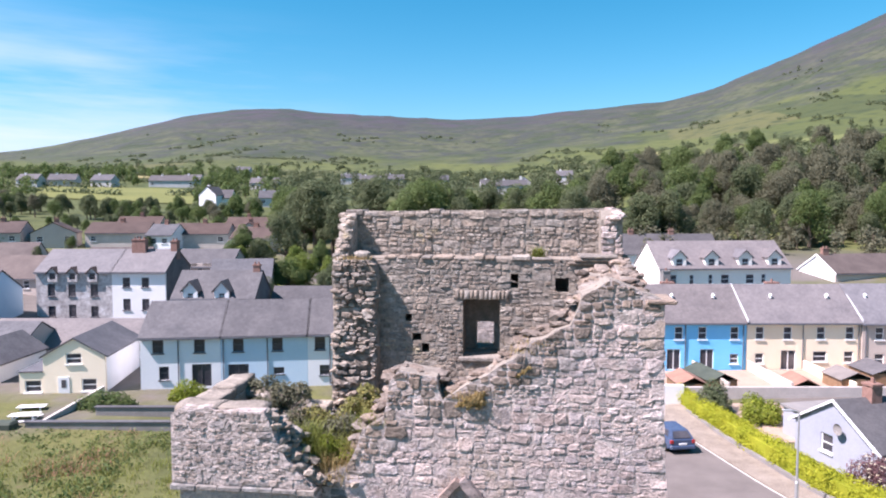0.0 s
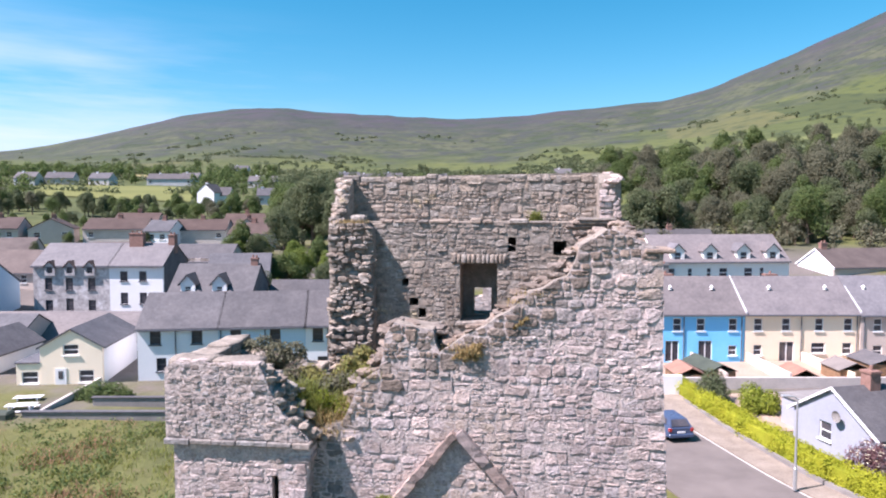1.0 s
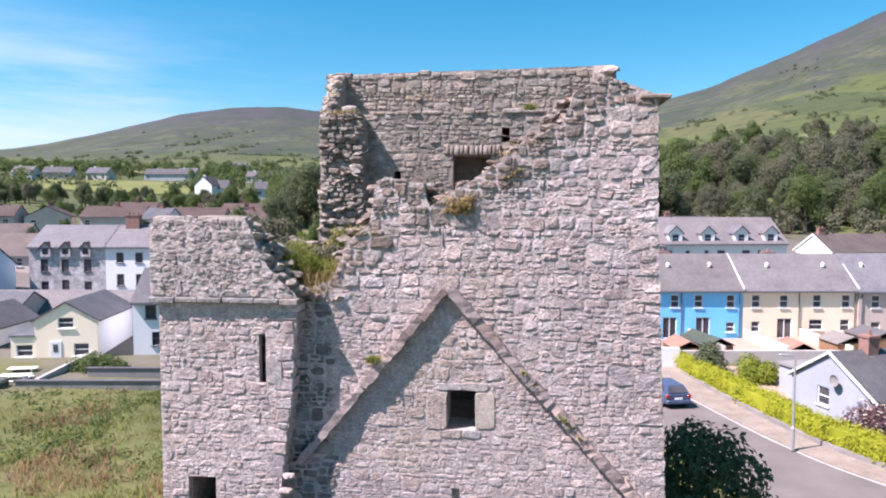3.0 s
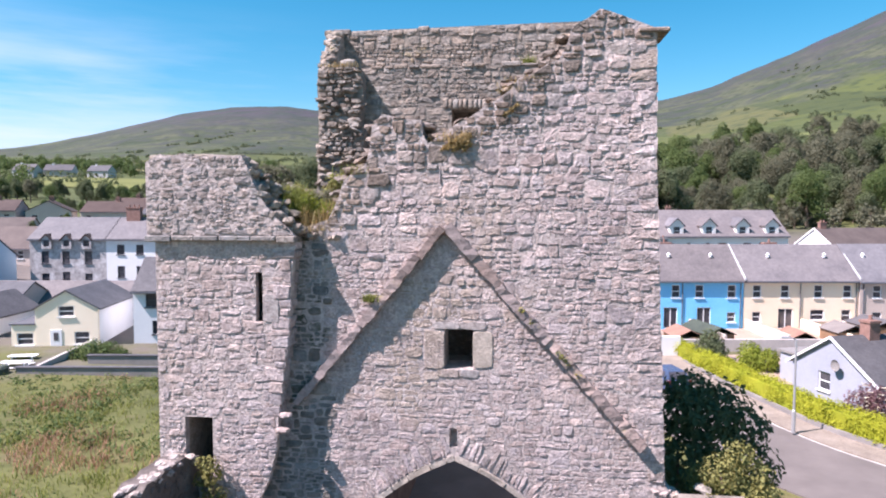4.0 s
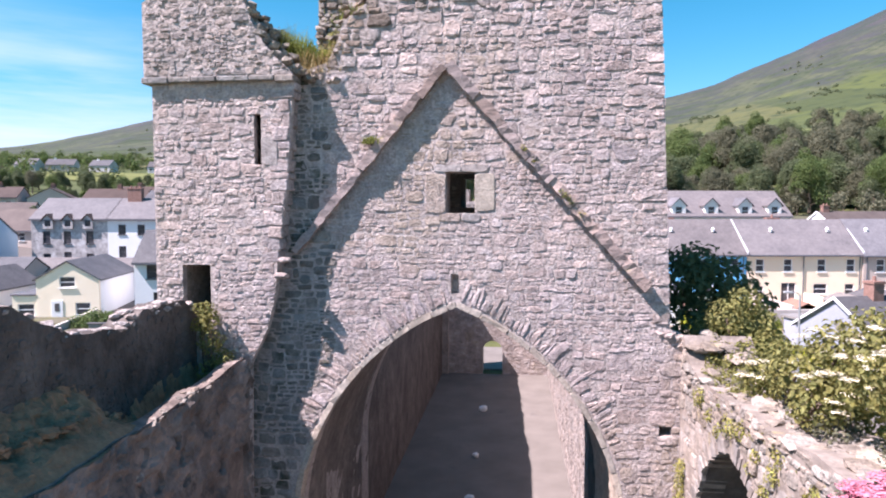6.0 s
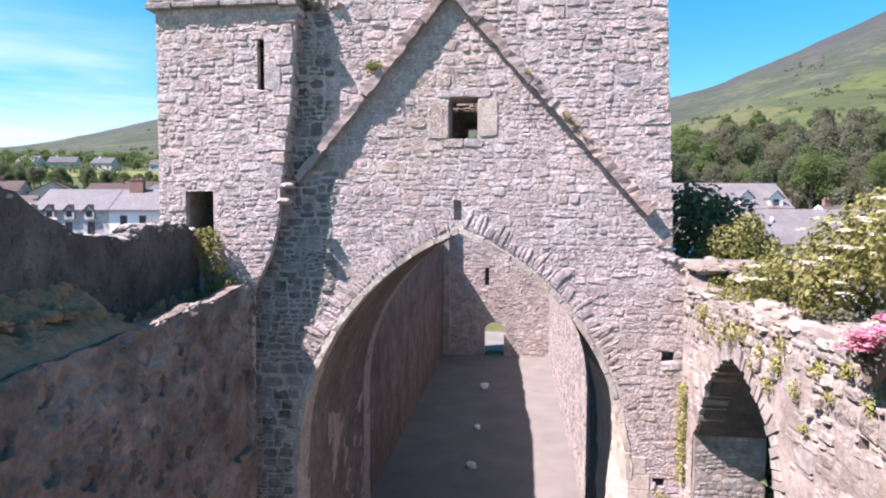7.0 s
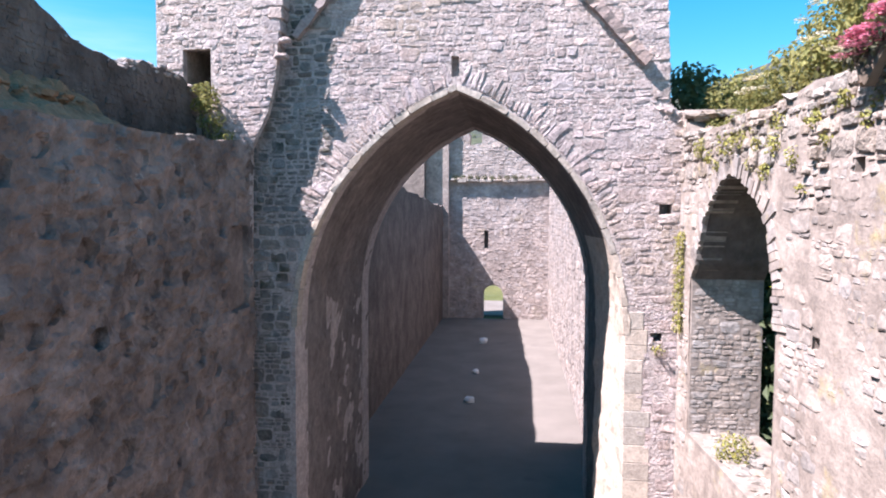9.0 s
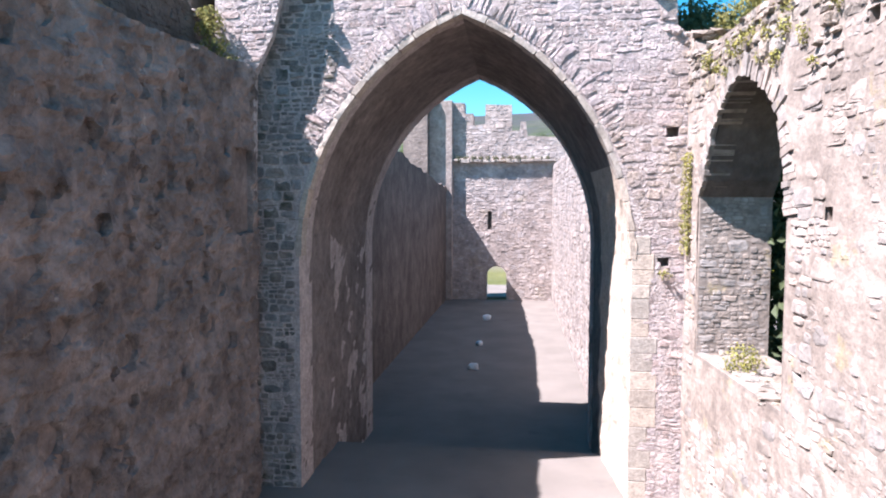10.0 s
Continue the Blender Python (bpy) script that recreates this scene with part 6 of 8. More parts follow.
for x in (2.2, 4.6, 7.0):
    bm = bmesh.new()
    slab(bm, [(x - 0.6, 6.2), (x + 0.6, 6.2), (x + 0.6, 7.3), (x, 7.9), (x - 0.6, 7.3)], [[(x - 0.35, 6.5), (x + 0.35, 6.5), (x + 0.35, 7.2), (x - 0.35, 7.2)]], lambda u, v, w: Vector((u, w, v)), -0.32, -0.12)
    box(bm, x - 0.6, x - 0.45, -0.12, 1.6, 6.2, 7.3)
    box(bm, x + 0.45, x + 0.6, -0.12, 1.6, 6.2, 7.3)
    dm = part("dormer", bm, M_HOUSESTONE, h3)
    window(dm, x - 0.35, 6.5, 0.7, 0.7, True, depth=-0.22)
    bm = bmesh.new()
    for s in (-1, 1):
        prism(bm, [(x, 7.9), (x + s * 0.75, 7.15), (x + s * 0.75, 7.28), (x, 8.03)], lambda u, v, w: Vector((u, w, v)), -0.5, 2.6)
    part("dormer_roof", bm, M_TILE_DARK, dm)
house(-40.18, 80.8, 0.8, 6.5, 8.0, 8.2, 10.6, M_WHITE, M_SLATE_PALE, "three-storey white rendered house with brick chimney", group=T3, dark=True, back_wall_mat=M_GABLEDARK,
      windows=[(1.3, 5.5, 0.9, 1.2, False), (3.6, 5.5, 0.9, 1.2, False), (1.3, 2.7, 0.9, 1.4, False), (3.6, 2.7, 0.9, 1.4, False)], chimneys=((1.9, 3.6, 8.2, 11.2, 1.7, 0.8, None, 3), (6.2, 4.0, 8.6, 11.0, 0.8, 1.0, None, 2)))

# roofs crowding the far left
SIDE = "backstreet houses"
house(-62.0, 74.0, 0.8, 10.5, 7.5, 6.2, 8.6, M_MIDBLUE, M_SLATE, "teal and white rendered backstreet house", row(2, 2.0, 4.0, 3.4, 0.9, 1.2), group=SIDE)
house(-58.5, 69.0, 0.6, 7.5, 5.5, 3.4, 5.2, M_HOUSESTONE, M_SLATE, "low stone outbuilding with a slate roof", row(2, 1.2, 3.2, 1.2, 0.8, 1.0), rot=14, group=SIDE)
house(-63.0, 90.0, 1.5, 9.0, 7.5, 6.5, 9.2, M_BUFF, M_SLATE_BROWN, "rendered backstreet house with a brown roof", row(3, 1.0, 2.8, 3.6, 0.9, 1.1), rot=-5, group=SIDE)
house(-53.0, 98.0, 3.0, 9.0, 7.5, 7.2, 9.8, M_HOUSESTONE, M_SLATE_BROWN, "grey backstreet house with a brown roof", row(3, 1.0, 2.8, 3.2, 0.9, 1.1), rot=8, group=SIDE)
house(-41.0, 101.0, 3.2, 9.0, 7.5, 7.0, 9.4, M_BUFF, M_SLATE, "rendered backstreet house with a slate roof", row(3, 1.0, 2.8, 3.2, 0.9, 1.1), rot=-3, group=SIDE)
house(-74.0, 104.0, 3.5, 9.0, 7.5, 7.6, 10.2, M_BUFF, M_SLATE_BROWN, "rendered backstreet house with a brown roof", row(3, 1.0, 2.8, 3.2, 0.9, 1.1), rot=10, group=SIDE)
house(-17.5, 68.5, 0.8, 10.0, 5.0, 3.9, 5.6, M_HOUSESTONE, M_SLATE, "low stone range with a slate roof", group=SIDE)

# dormer cottage behind the long terrace
dc = house(-30.2, 74.0, 0.8, 9.2, 7.0, 5.9, 8.6, M_PALE, M_SLATE, "slate-roofed cottage with two white dormers", back_wall_mat=M_GABLEDARK, chimneys=((8.6, 3.5, 7.0, 8.6, 0.8, 0.6),))
for x in (2.1, 5.6):
    bm = bmesh.new()
    slab(bm, [(x - 0.8, 4.6), (x + 0.8, 4.6), (x + 0.8, 6.0), (x, 6.9), (x - 0.8, 6.0)], [[(x - 0.35, 5.0), (x + 0.35, 5.0), (x + 0.35, 5.7), (x - 0.35, 5.7)]], lambda u, v, w: Vector((u, w, v)), -0.1, 0.15)
    dm = part("dormer", bm, M_WHITE, dc)
    window(dm, x - 0.35, 5.0, 0.7, 0.7, depth=0.0)
    bm = bmesh.new()
    for s in (-1, 1):
        prism(bm, [(x, 6.9), (x + s * 1.05, 5.75), (x + s * 1.05, 5.92), (x, 7.07)], lambda u, v, w: Vector((u, w, v)), -0.35, 3.0)
    part("dormer_roof", bm, M_SLATE, dm)
house(-20.5, 78.0, 1.0, 14.0, 7.0, 4.0, 6.3, M_BUFF, M_SLATE, "low outbuilding with a long slate roof")
house(-31.0, 88.0, 1.5, 8.0, 7.0, 6.0, 8.8, M_DASH, M_SLATE, "grey rendered house with a slate roof", rot=8)

# council houses on the rise behind
EST = "houses on the rise"
for i, (a, d, w, roof, wall, rot) in enumerate(((-86.0, 122, 8, M_TILE_DARK, M_DASH, 12), (-76.5, 124, 7.5, M_TILE_DARK, M_BUFF, 20), (-68.5, 128, 11.5, M_TILE_DARK, M_DASH, 4), (-56.0, 126, 5.0, M_SLATE, M_PALE, -4),
                                                (-52.5, 130, 10.5, M_TILE_DARK, M_DASH, 4), (-42.0, 134, 6.0, M_TILE_DARK, M_DASH, 8), (-39.5, 124, 7.5, M_TILE_DARK, M_PALE, -6), (-70.0, 143, 9, M_TILE_DARK, M_DASH, 6), (-48.0, 147, 9, M_TILE_DARK, M_DASH, 0))):
    q = TOWN @ Vector((a + w / 2, d + 3.5, 0))
    zb = ground_z(q.x, q.y) + 0.2
    house(a, d, zb, w, 7.0, zb + 2.5, zb + 4.4, wall, roof, "rendered council house with a brown tiled roof" if roof is M_TILE_DARK else "pale rendered house with a slate roof", [(0.9, 0.9, 1.1, 1.0, False), (w - 2.0, 0.9, 1.1, 1.0, False)], rot=rot, along=i % 4 != 1, group=EST, chimneys=((w * 0.5, 3.5, 3.6, 5.2, 0.8, 0.6),))

# scattered houses on the slopes
FAR = "houses on the hillside"
for i, (px, d, w, hh, rot, along) in enumerate(((370, 216, 6.0, 5.6, -12, False), (388, 218, 8.0, 4.6, 4, True), (305, 330, 22, 3.0, 3, True), (340, 336, 9, 3.4, 0, True), (110, 300, 12, 3.0, 8, True), (182, 310, 10, 3.0, -5, True), (50, 290, 9, 2.8, 0, True), (468, 330, 14, 2.8, -3, True), (476, 240, 7, 3.0, 10, True),
                                                  (622, 400, 12, 3.5, 5, True), (655, 380, 12, 3.2, -6, True), (700, 390, 11, 3.6, 10, True), (772, 380, 14, 3.4, 0, True), (905, 300, 14, 3.2, -4, True), (928, 305, 6, 3.6, 0, False), (998, 330, 8, 4.0, -8, True), (870, 320, 10, 3.0, 4, True), (430, 520, 12, 3.2, 0, True), (1468, 300, 8, 4.0, 0, True))):
    a = (px - 784) / 1184 * d
    q = TOWN @ Vector((a, d + 3, 0))
    zb = ground_z(q.x, q.y) + 0.2
    house(a - w / 2, d, zb, w, 7.0, zb + hh, zb + hh + 2.6, M_WHITE if i < 2 else M_FARWALL, M_SLATE, "white house with a slate roof on the green slope", [(1.0, 0.9, 1.4, 1.2, False), (w - 2.6, 0.9, 1.4, 1.2, False)], rot=rot, along=along, group=FAR, chimneys=((w * 0.25, 3.5, hh + 1.0, hh + 3.2, 0.9, 0.6, M_WHITE, 1),))

# ---- lane, gardens and field beside the friary ----
def strip(name, line, width, z0, z1, material, label, category, side=0.0):
    """A band along a line on the ground, with thickness."""
    bm = bmesh.new()
    left, right = [], []
    for i, p in enumerate(line):
        q0, q1 = Vector(line[max(i - 1, 0)]), Vector(line[min(i + 1, len(line) - 1)])
        d = (q1 - q0).normalized()
        n = Vector((-d.y, d.x))
        left.append(Vector(p) + n * (side + width / 2))
        right.append(Vector(p) + n * (side - width / 2))
    rings = [[bm.verts.new((*q, z)) for q, z in ((l, z0), (l, z1), (rr, z1), (rr, z0))] for l, rr in zip(left, right)]
    for r0, r1 in zip(rings, rings[1:]):
        for k in range(3):
            bm.faces.new((r0[k], r0[k + 1], r1[k + 1], r1[k]))
    return tagged(part(name, bm, material, None, label), category=category, kind="structure")


def curve_line(points, k=6):
    out = []
    for i in range(len(points) - 1):
        p0, p1, p2, p3 = (Vector(points[max(0, min(len(points) - 1, i + j))]) for j in (-1, 0, 1, 2))
        for s in range(k):
            t = s / k
            out.append(0.5 * ((2 * p1) + (p2 - p0) * t + (2 * p0 - 5 * p1 + 4 * p2 - p3) * t * t + (3 * p1 - p0 - 3 * p2 + p3) * t ** 3))
    return out + [Vector(points[-1])]


LANE = curve_line([(4.5, 60.0), (8.6, 52.0), (10.6, 45.0), (13.0, 37.5), (15.6, 32.5), (20.0, 28.0), (28.0, 25.0), (40.0, 24.0)])
strip("road", LANE, 7.0, -0.06, 0.02, M_TARMAC, "grey tarmac lane bending past the friary", "road", side=-1.4)
strip("pavement", LANE, 3.0, -0.06, 0.10, M_TAN, "tan gravel verge along the lane", "pavement", side=3.24)
strip("trim", LANE, 0.12, 0.021, 0.026, M_LINE, "worn white edge line along the lane", "road marking", side=1.64)


def bush(name, label, category, spots, count, size, mat, seed, group="", flowers=0, flower_mat=None, trunk=True, shell=0.5, parts_name="foliage"):
    """A shrub: a few stems and clumps of leaf cards."""
    ob = thing(name, label, category, group)
    base = spots[0]
    if trunk:
        bm = bmesh.new()
        low = min(s[2] - s[3] for s in spots)
        for s in spots[:5]:
            tube(bm, [(base[0], base[1], low - 0.1), ((base[0] + s[0]) / 2, (base[1] + s[1]) / 2, (low + s[2]) / 2), s[:3]], [0.06, 0.04, 0.015], 5)
        part("stem", bm, M_BARK, ob)
    v, f = leaves(spots, count, size, seed, shell=shell)
    tagged(raw(parts_name, v, f, mat, ob), kind="stuff")
    if flowers:
        r2 = random.Random(seed + 1)
        jv, jf = [], []
        for _ in range(flowers):
            s = r2.choice(spots)
            d = Vector((r2.gauss(-0.2, 0.8), r2.gauss(-0.5, 0.7), abs(r2.gauss(0.5, 0.6)))).normalized()
            p = Vector(s[:3]) + d * s[3] * 1.05
            vv, ff = leaves([(p.x, p.y, p.z, 0.09)], 46, 0.026, r2.randint(0, 9999), shell=0.2)
            vv = [Vector((q.x, q.y, p.z + (q.z - p.z) * 0.22)) for q in vv]
            b = len(jv)
            jv += vv
            jf += [tuple(i + b for i in q) for q in ff]
        tagged(raw("flower_head", jv, jf, flower_mat, ob), kind="stuff")
    return ob


# golden hedge along the pavement, on a low stone edging
HEDGE = [p for p in curve_line([(12.9, 56.0), (14.3, 50.0), (15.3, 45.5), (17.2, 38.8), (19.4, 34.8), (23.0, 31.6), (30.0, 29.2)])]
hedge = thing("hedge", "clipped golden-green garden hedge behind a low stone edging", "hedge")
hr = random.Random(201)
spots = []
for p, q in zip(HEDGE, HEDGE[1:]):
    for k in range(3):
        c = p.lerp(q, k / 3)
        for dz in (0.45, 0.95):
            spots.append((c.x + hr.uniform(-0.35, 0.35), c.y + hr.uniform(-0.3, 0.3), dz + hr.uniform(-0.05, 0.05), hr.uniform(0.56, 0.66)))
v, f = leaves(spots, 72000, 0.062, 202, shell=0.82)
core = bmesh.new()
for p, q in zip(HEDGE, HEDGE[1:]):
    d = (q - p).normalized()
    s = Vector((-d.y, d.x)) * 0.55
    prism(core, [tuple(p - s), tuple(q - s), tuple(q + s), tuple(p + s)], lambda u, v, w: Vector((u, v, w)), 0.0, 1.15)
part("inner_growth", core, M_LEAF_GOLD, hedge)
tagged(raw("foliage", v, f, M_LEAF_GOLD, hedge), kind="stuff")
strip("kerb_wall", HEDGE, 0.25, -0.05, 0.32, M_CONCRETE, "low weathered stone edging under the hedge", "wall", side=-0.75)

bush("shrub", "dark green rounded garden shrub", "shrub", [(14.6, 52.5, 1.3, 1.1), (14.9, 53.0, 1.9, 0.95), (14.3, 52.6, 0.7, 1.0), (15.0, 52.3, 1.0, 1.0)], 3500, 0.10, M_LEAF_DARK, 210)
bush("shrub", "yellow-green garden shrub behind the hedge", "shrub", [(17.2, 51.0, 0.9, 1.0), (18.0, 50.4, 0.8, 0.9), (17.4, 52.0, 1.2, 0.9), (18.6, 51.5, 0.9, 0.8), (16.6, 50.0, 0.7, 0.7)], 3500, 0.10, M_LEAF_LIME, 211)
bush("shrub", "purple-leaved garden shrub with pale flowers beside the bungalow", "shrub", [(18.7, 38.5, 1.4, 0.8), (19.2, 38.2, 2.0, 0.7), (18.5, 38.3, 0.9, 0.7), (19.7, 37.8, 1.2, 0.9), (19.4, 37.6, 1.8, 0.7)], 3000, 0.075, M_LEAF_PURPLE, 212, flowers=60, flower_mat=M_PETAL)

# bungalow with its gable to the lane
bw = thing("bungalow", "pale blue-white bungalow with white bargeboards and slate roof", "house", at=pose(18.1, 45.9, -0.1, 0, 0, -71.0))
BW, BD, BH, BR = 6.4, 11.0, 2.25, 4.25
wins = [(2.2, 0.9, 0.95, 1.15)]
bm = bmesh.new()
slab(bm, [(0, -0.5), (BW, -0.5), (BW, BH), (BW / 2, BR), (0, BH)], [[(x, z), (x + w, z), (x + w, z + h), (x, z + h)] for x, z, w, h in wins], lambda u, v, w: Vector((u, w, v)), 0.0, 0.3)
b_wall = part("wall", bm, M_BUNGALOW, bw)
bm = bmesh.new()
box(bm, 0, 0.3, 0.3, BD, -0.5, BH)
box(bm, BW - 0.3, BW, 0.3, BD, -0.5, BH)
box(bm, 0.3, BW - 0.3, BD - 0.3, BD, -0.5, BH)
part("wall", bm, M_BUNGALOW, bw)
# near-black panel behind the gable window
bm = bmesh.new()
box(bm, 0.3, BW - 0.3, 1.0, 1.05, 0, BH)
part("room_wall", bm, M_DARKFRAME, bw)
gable_roof(bw, BW, BD, BH, BR, M_SLATE, False, over=0.35)
for x, z, w, h in wins:
    window(b_wall, x, z, w, h)
for s in (-1, 1):
    k = (BR - BH) / (BW / 2)
    x1 = BW / 2 + s * (BW / 2 + 0.4)
    z1 = BR - k * (BW / 2 + 0.4)
    bm = bmesh.new()
    prism(bm, [(BW / 2, BR - 0.02), (x1, z1 - 0.02), (x1, z1 + 0.14), (BW / 2, BR + 0.14)], lambda u, v, w: Vector((u, w, v)), -0.22, -0.13)
    part("bargeboard", bm, M_FRAME, bw)
chimney(bw, BW / 2 + 0.1, 2.6, 3.6, 5.3, 0.75, 0.75, M_BRICK, 1)
bm = bmesh.new()
bmesh.ops.create_uvsphere(bm, u_segments=14, v_segments=8, radius=0.36)
bmesh.ops.delete(bm, geom=[v for v in bm.verts if v.co.y > 0.02], context="VERTS")
bmesh.ops.solidify(bm, geom=bm.faces[:], thickness=0.02)
for v in bm.verts:
    v.co = Vector((v.co.x + 3.9, v.co.y * -0.35 - 0.42, v.co.z + 2.75))
dish = part("satellite_dish", bm, M_CONCRETE, bw)
bm = bmesh.new()
tube(bm, [(3.9, 0.02, 2.5), (3.9, -0.3, 2.72)], [0.025, 0.025], 6)
tube(bm, [(3.9, -0.4, 2.6), (3.9, -0.75, 2.8)], [0.015, 0.015], 6)
part("bracket", bm, M_STEEL, dish)
bm = bmesh.new()
box(bm, -2.6, -0.003, 1.2, 8.0, -0.5, 2.2)
ann = part("annexe", bm, M_BUNGALOW, bw)
bm = bmesh.new()
box(bm, -2.75, 0.0, 1.05, 8.1, 2.203, 2.36)
part("annexe_roof", bm, M_CONCRETE, ann)

# street lamp post
lamp = thing("street_lamp", "slim galvanised street lamp post on the pavement", "street lamp", at=pose(14.75, 37.0, 0.1))
bm = bmesh.new()
tube(bm, [(0, 0, 0), (0, 0, 1.2), (0, 0, 1.25), (0, 0, 5.0)], [0.10, 0.10, 0.065, 0.05], 10)
part("pole", bm, M_STEEL, lamp)
bm = bmesh.new()
tube(bm, [(0, 0, 4.95), (-0.15, -0.02, 5.1), (-0.45, -0.05, 5.15)], [0.035, 0.035, 0.03], 8)
part("arm", bm, M_STEEL, lamp)
bm = bmesh.new()
box(bm, -0.85, -0.40, -0.14, 0.06, 5.08, 5.19, 0.03)
part("lamp_head", bm, M_STEEL, lamp)


# parked car seen from behind
def build_car():
    car = thing("car", "dark blue hatchback parked on the lane", "car", at=pose(10.0, 46.0, 0.02, 0, 0, 14))
    body = bmesh.new()
    stations = [(-2.0, 0.94, 0.55, 0.98), (-1.85, 1.0, 0.32, 1.0), (-1.2, 1.0, 0.22, 1.0), (1.2, 1.0, 0.22, 0.98), (1.75, 0.98, 0.3, 0.86), (2.05, 0.88, 0.45, 0.72)]
    rings = []
    for y, wk, zl, zh in stations:
        w = 0.87 * wk
        rings.append([body.verts.new(c) for c in ((-w, y, zl), (-w * 1.02, y, (zl + zh) / 2), (-w * 0.95, y, zh), (w * 0.95, y, zh), (w * 1.02, y, (zl + zh) / 2), (w, y, zl))])
    for r0, r1 in zip(rings, rings[1:]):
        for k in range(6):
            body.faces.new((r0[k], r0[(k + 1) % 6], r1[(k + 1) % 6], r1[k]))
    body.faces.new(rings[0][::-1])
    body.faces.new(rings[-1])
    bmesh.ops.bevel(body, geom=body.edges[:], offset=0.04, segments=1, affect="EDGES")
    part("body", body, M_CARPAINT, car, smooth=False)
    cab = bmesh.new()
    low = [cab.verts.new(c) for c in ((-0.80, -1.95, 0.97), (0.80, -1.95, 0.97), (0.80, 1.0, 0.97), (-0.80, 1.0, 0.97))]
    top = [cab.verts.new(c) for c in ((-0.60, -1.5, 1.45), (0.60, -1.5, 1.45), (0.60, 0.25, 1.47), (-0.60, 0.25, 1.47))]
    cab.faces.new(top)
    for k in range(4):
        cab.faces.new((low[k], low[(k + 1) % 4], top[(k + 1) % 4], top[k]))
    cab.faces.new(low[::-1])
    bmesh.ops.bevel(cab, geom=cab.edges[:], offset=0.05, segments=2, affect="EDGES")
    part("roof", cab, M_CARPAINT, car)
    for pts in (((-0.62, -1.935, 1.04), (0.62, -1.935, 1.04), (0.50, -1.585, 1.40), (-0.50, -1.585, 1.40)), ((-0.66, 0.955, 1.04), (0.66, 0.955, 1.04), (0.54, 0.36, 1.42), (-0.54, 0.36, 1.42)),
                ((-0.80, -1.5, 1.04), (-0.80, 0.7, 1.04), (-0.655, 0.1, 1.38), (-0.655, -1.3, 1.38)), ((0.80, -1.5, 1.04), (0.80, 0.7, 1.04), (0.655, 0.1, 1.38), (0.655, -1.3, 1.38))):
        c = sum((Vector(p) for p in pts), Vector()) / 4
        n = (Vector(pts[1]) - Vector(pts[0])).cross(Vector(pts[2]) - Vector(pts[0])).normalized()
        if n.dot(c - Vector((0, -0.5, 1.0))) < 0:
            n = -n
        g = bmesh.new()
        lo = [g.verts.new(Vector(p) - n * 0.02) for p in pts]
        hi = [g.verts.new(Vector(p) + n * 0.012) for p in pts]
        g.faces.new(lo)
        g.faces.new(hi[::-1])
        for k in range(4):
            g.faces.new((lo[k], lo[(k + 1) % 4], hi[(k + 1) % 4], hi[k]))
        part("window", g, M_GLASS, car)
    for x in (-0.74, 0.74):
        g = bmesh.new()
        box(g, x - 0.11, x + 0.11, -2.03, -1.9, 0.72, 0.95, 0.02)
        part("tail_light", g, M_REDLAMP, car)
    g = bmesh.new()
    box(g, -0.26, 0.26, -2.05, -2.0, 0.62, 0.73, 0.005)
    part("number_plate", g, M_FRAME, car)
    g = bmesh.new()
    box(g, -0.84, 0.84, -2.10, -1.9, 0.34, 0.58, 0.04)
    part("bumper", g, M_CARPAINT, car)
    for x in (-0.80, 0.80):
        for y in (-1.25, 1.3):
            g = bmesh.new()
            tube(g, [(x - 0.1, y, 0.31), (x + 0.1, y, 0.31)], [0.31, 0.31], 18)
            wheel = part("wheel", g, M_RUBBER, car)
            g = bmesh.new()
            s = 1 if x > 0 else -1
            tube(g, [(x + s * 0.06, y, 0.31), (x + s * 0.115, y, 0.31)], [0.2, 0.18], 14)
            part("rim", g, M_STEEL, wheel)


build_car()


# garden walls and sheds before the terrace (in the town's grid)
def town_box(name, label, category, a0, a1, d0, d1, z0, z1, mat, group="", bevel=0.02, rot=0.0):
    bm = bmesh.new()
    box(bm, 0, a1 - a0, 0, d1 - d0, 0, z1 - z0, bevel)
    ob = part(name, bm, mat, None, label)
    ob.matrix_world = TOWN @ pose(a0, d0, z0, 0, 0, rot)
    return tagged(ob, category=category, group=group)


GW = "garden walls behind the terrace"
town_box("garden_wall", "white rendered garden wall end", "wall", 17.0, 19.2, 52.5, 52.75, -0.2, 1.9, M_WHITE, GW)
town_box("garden_wall", "grey block garden wall at the foot of the gardens", "wall", 19.25, 42.0, 53.5, 53.75, -0.1, 1.45, M_DASH, GW)


def paving(a0, a1, d0, d1, mat, label):
    """A yard or path that follows the ground; its corners are in the town's grid."""
    verts, faces, k = [], [], 24
    for i in range(k + 1):
        for j in range(k + 1):
            p = TOWN @ Vector((a0 + (a1 - a0) * i / k, d0 + (d1 - d0) * j / k, 0))
            verts.append((p.x, p.y, ground_z(p.x, p.y) + 0.05))
    for i in range(k):
        for j in range(k):
            q = i * (k + 1) + j
            faces.append((q, q + k + 1, q + k + 2, q + 1))
    tagged(raw("pavement", verts, faces, mat, None, label), category="yard", kind="structure")


paving(19.4, 52.0, 53.8, 61.7, M_YARD, "tan gravelled back gardens of the terrace")
paving(13.0, 19.4, 46.8, 57.5, M_TAN, "worn tan gravel turning place beside the lane")
paving(22.3, 26.5, 44.5, 52.4, M_YARD, "pale paved garden beside the bungalow")
for a in (23.2, 28.4, 33.6, 38.9):
    town_box("garden_wall", "pale rendered wall between two back gardens", "wall", a, a + 0.22, 53.8, 61.7, -0.1, 1.75, M_BUFF if a < 30 else M_CREAM, GW)


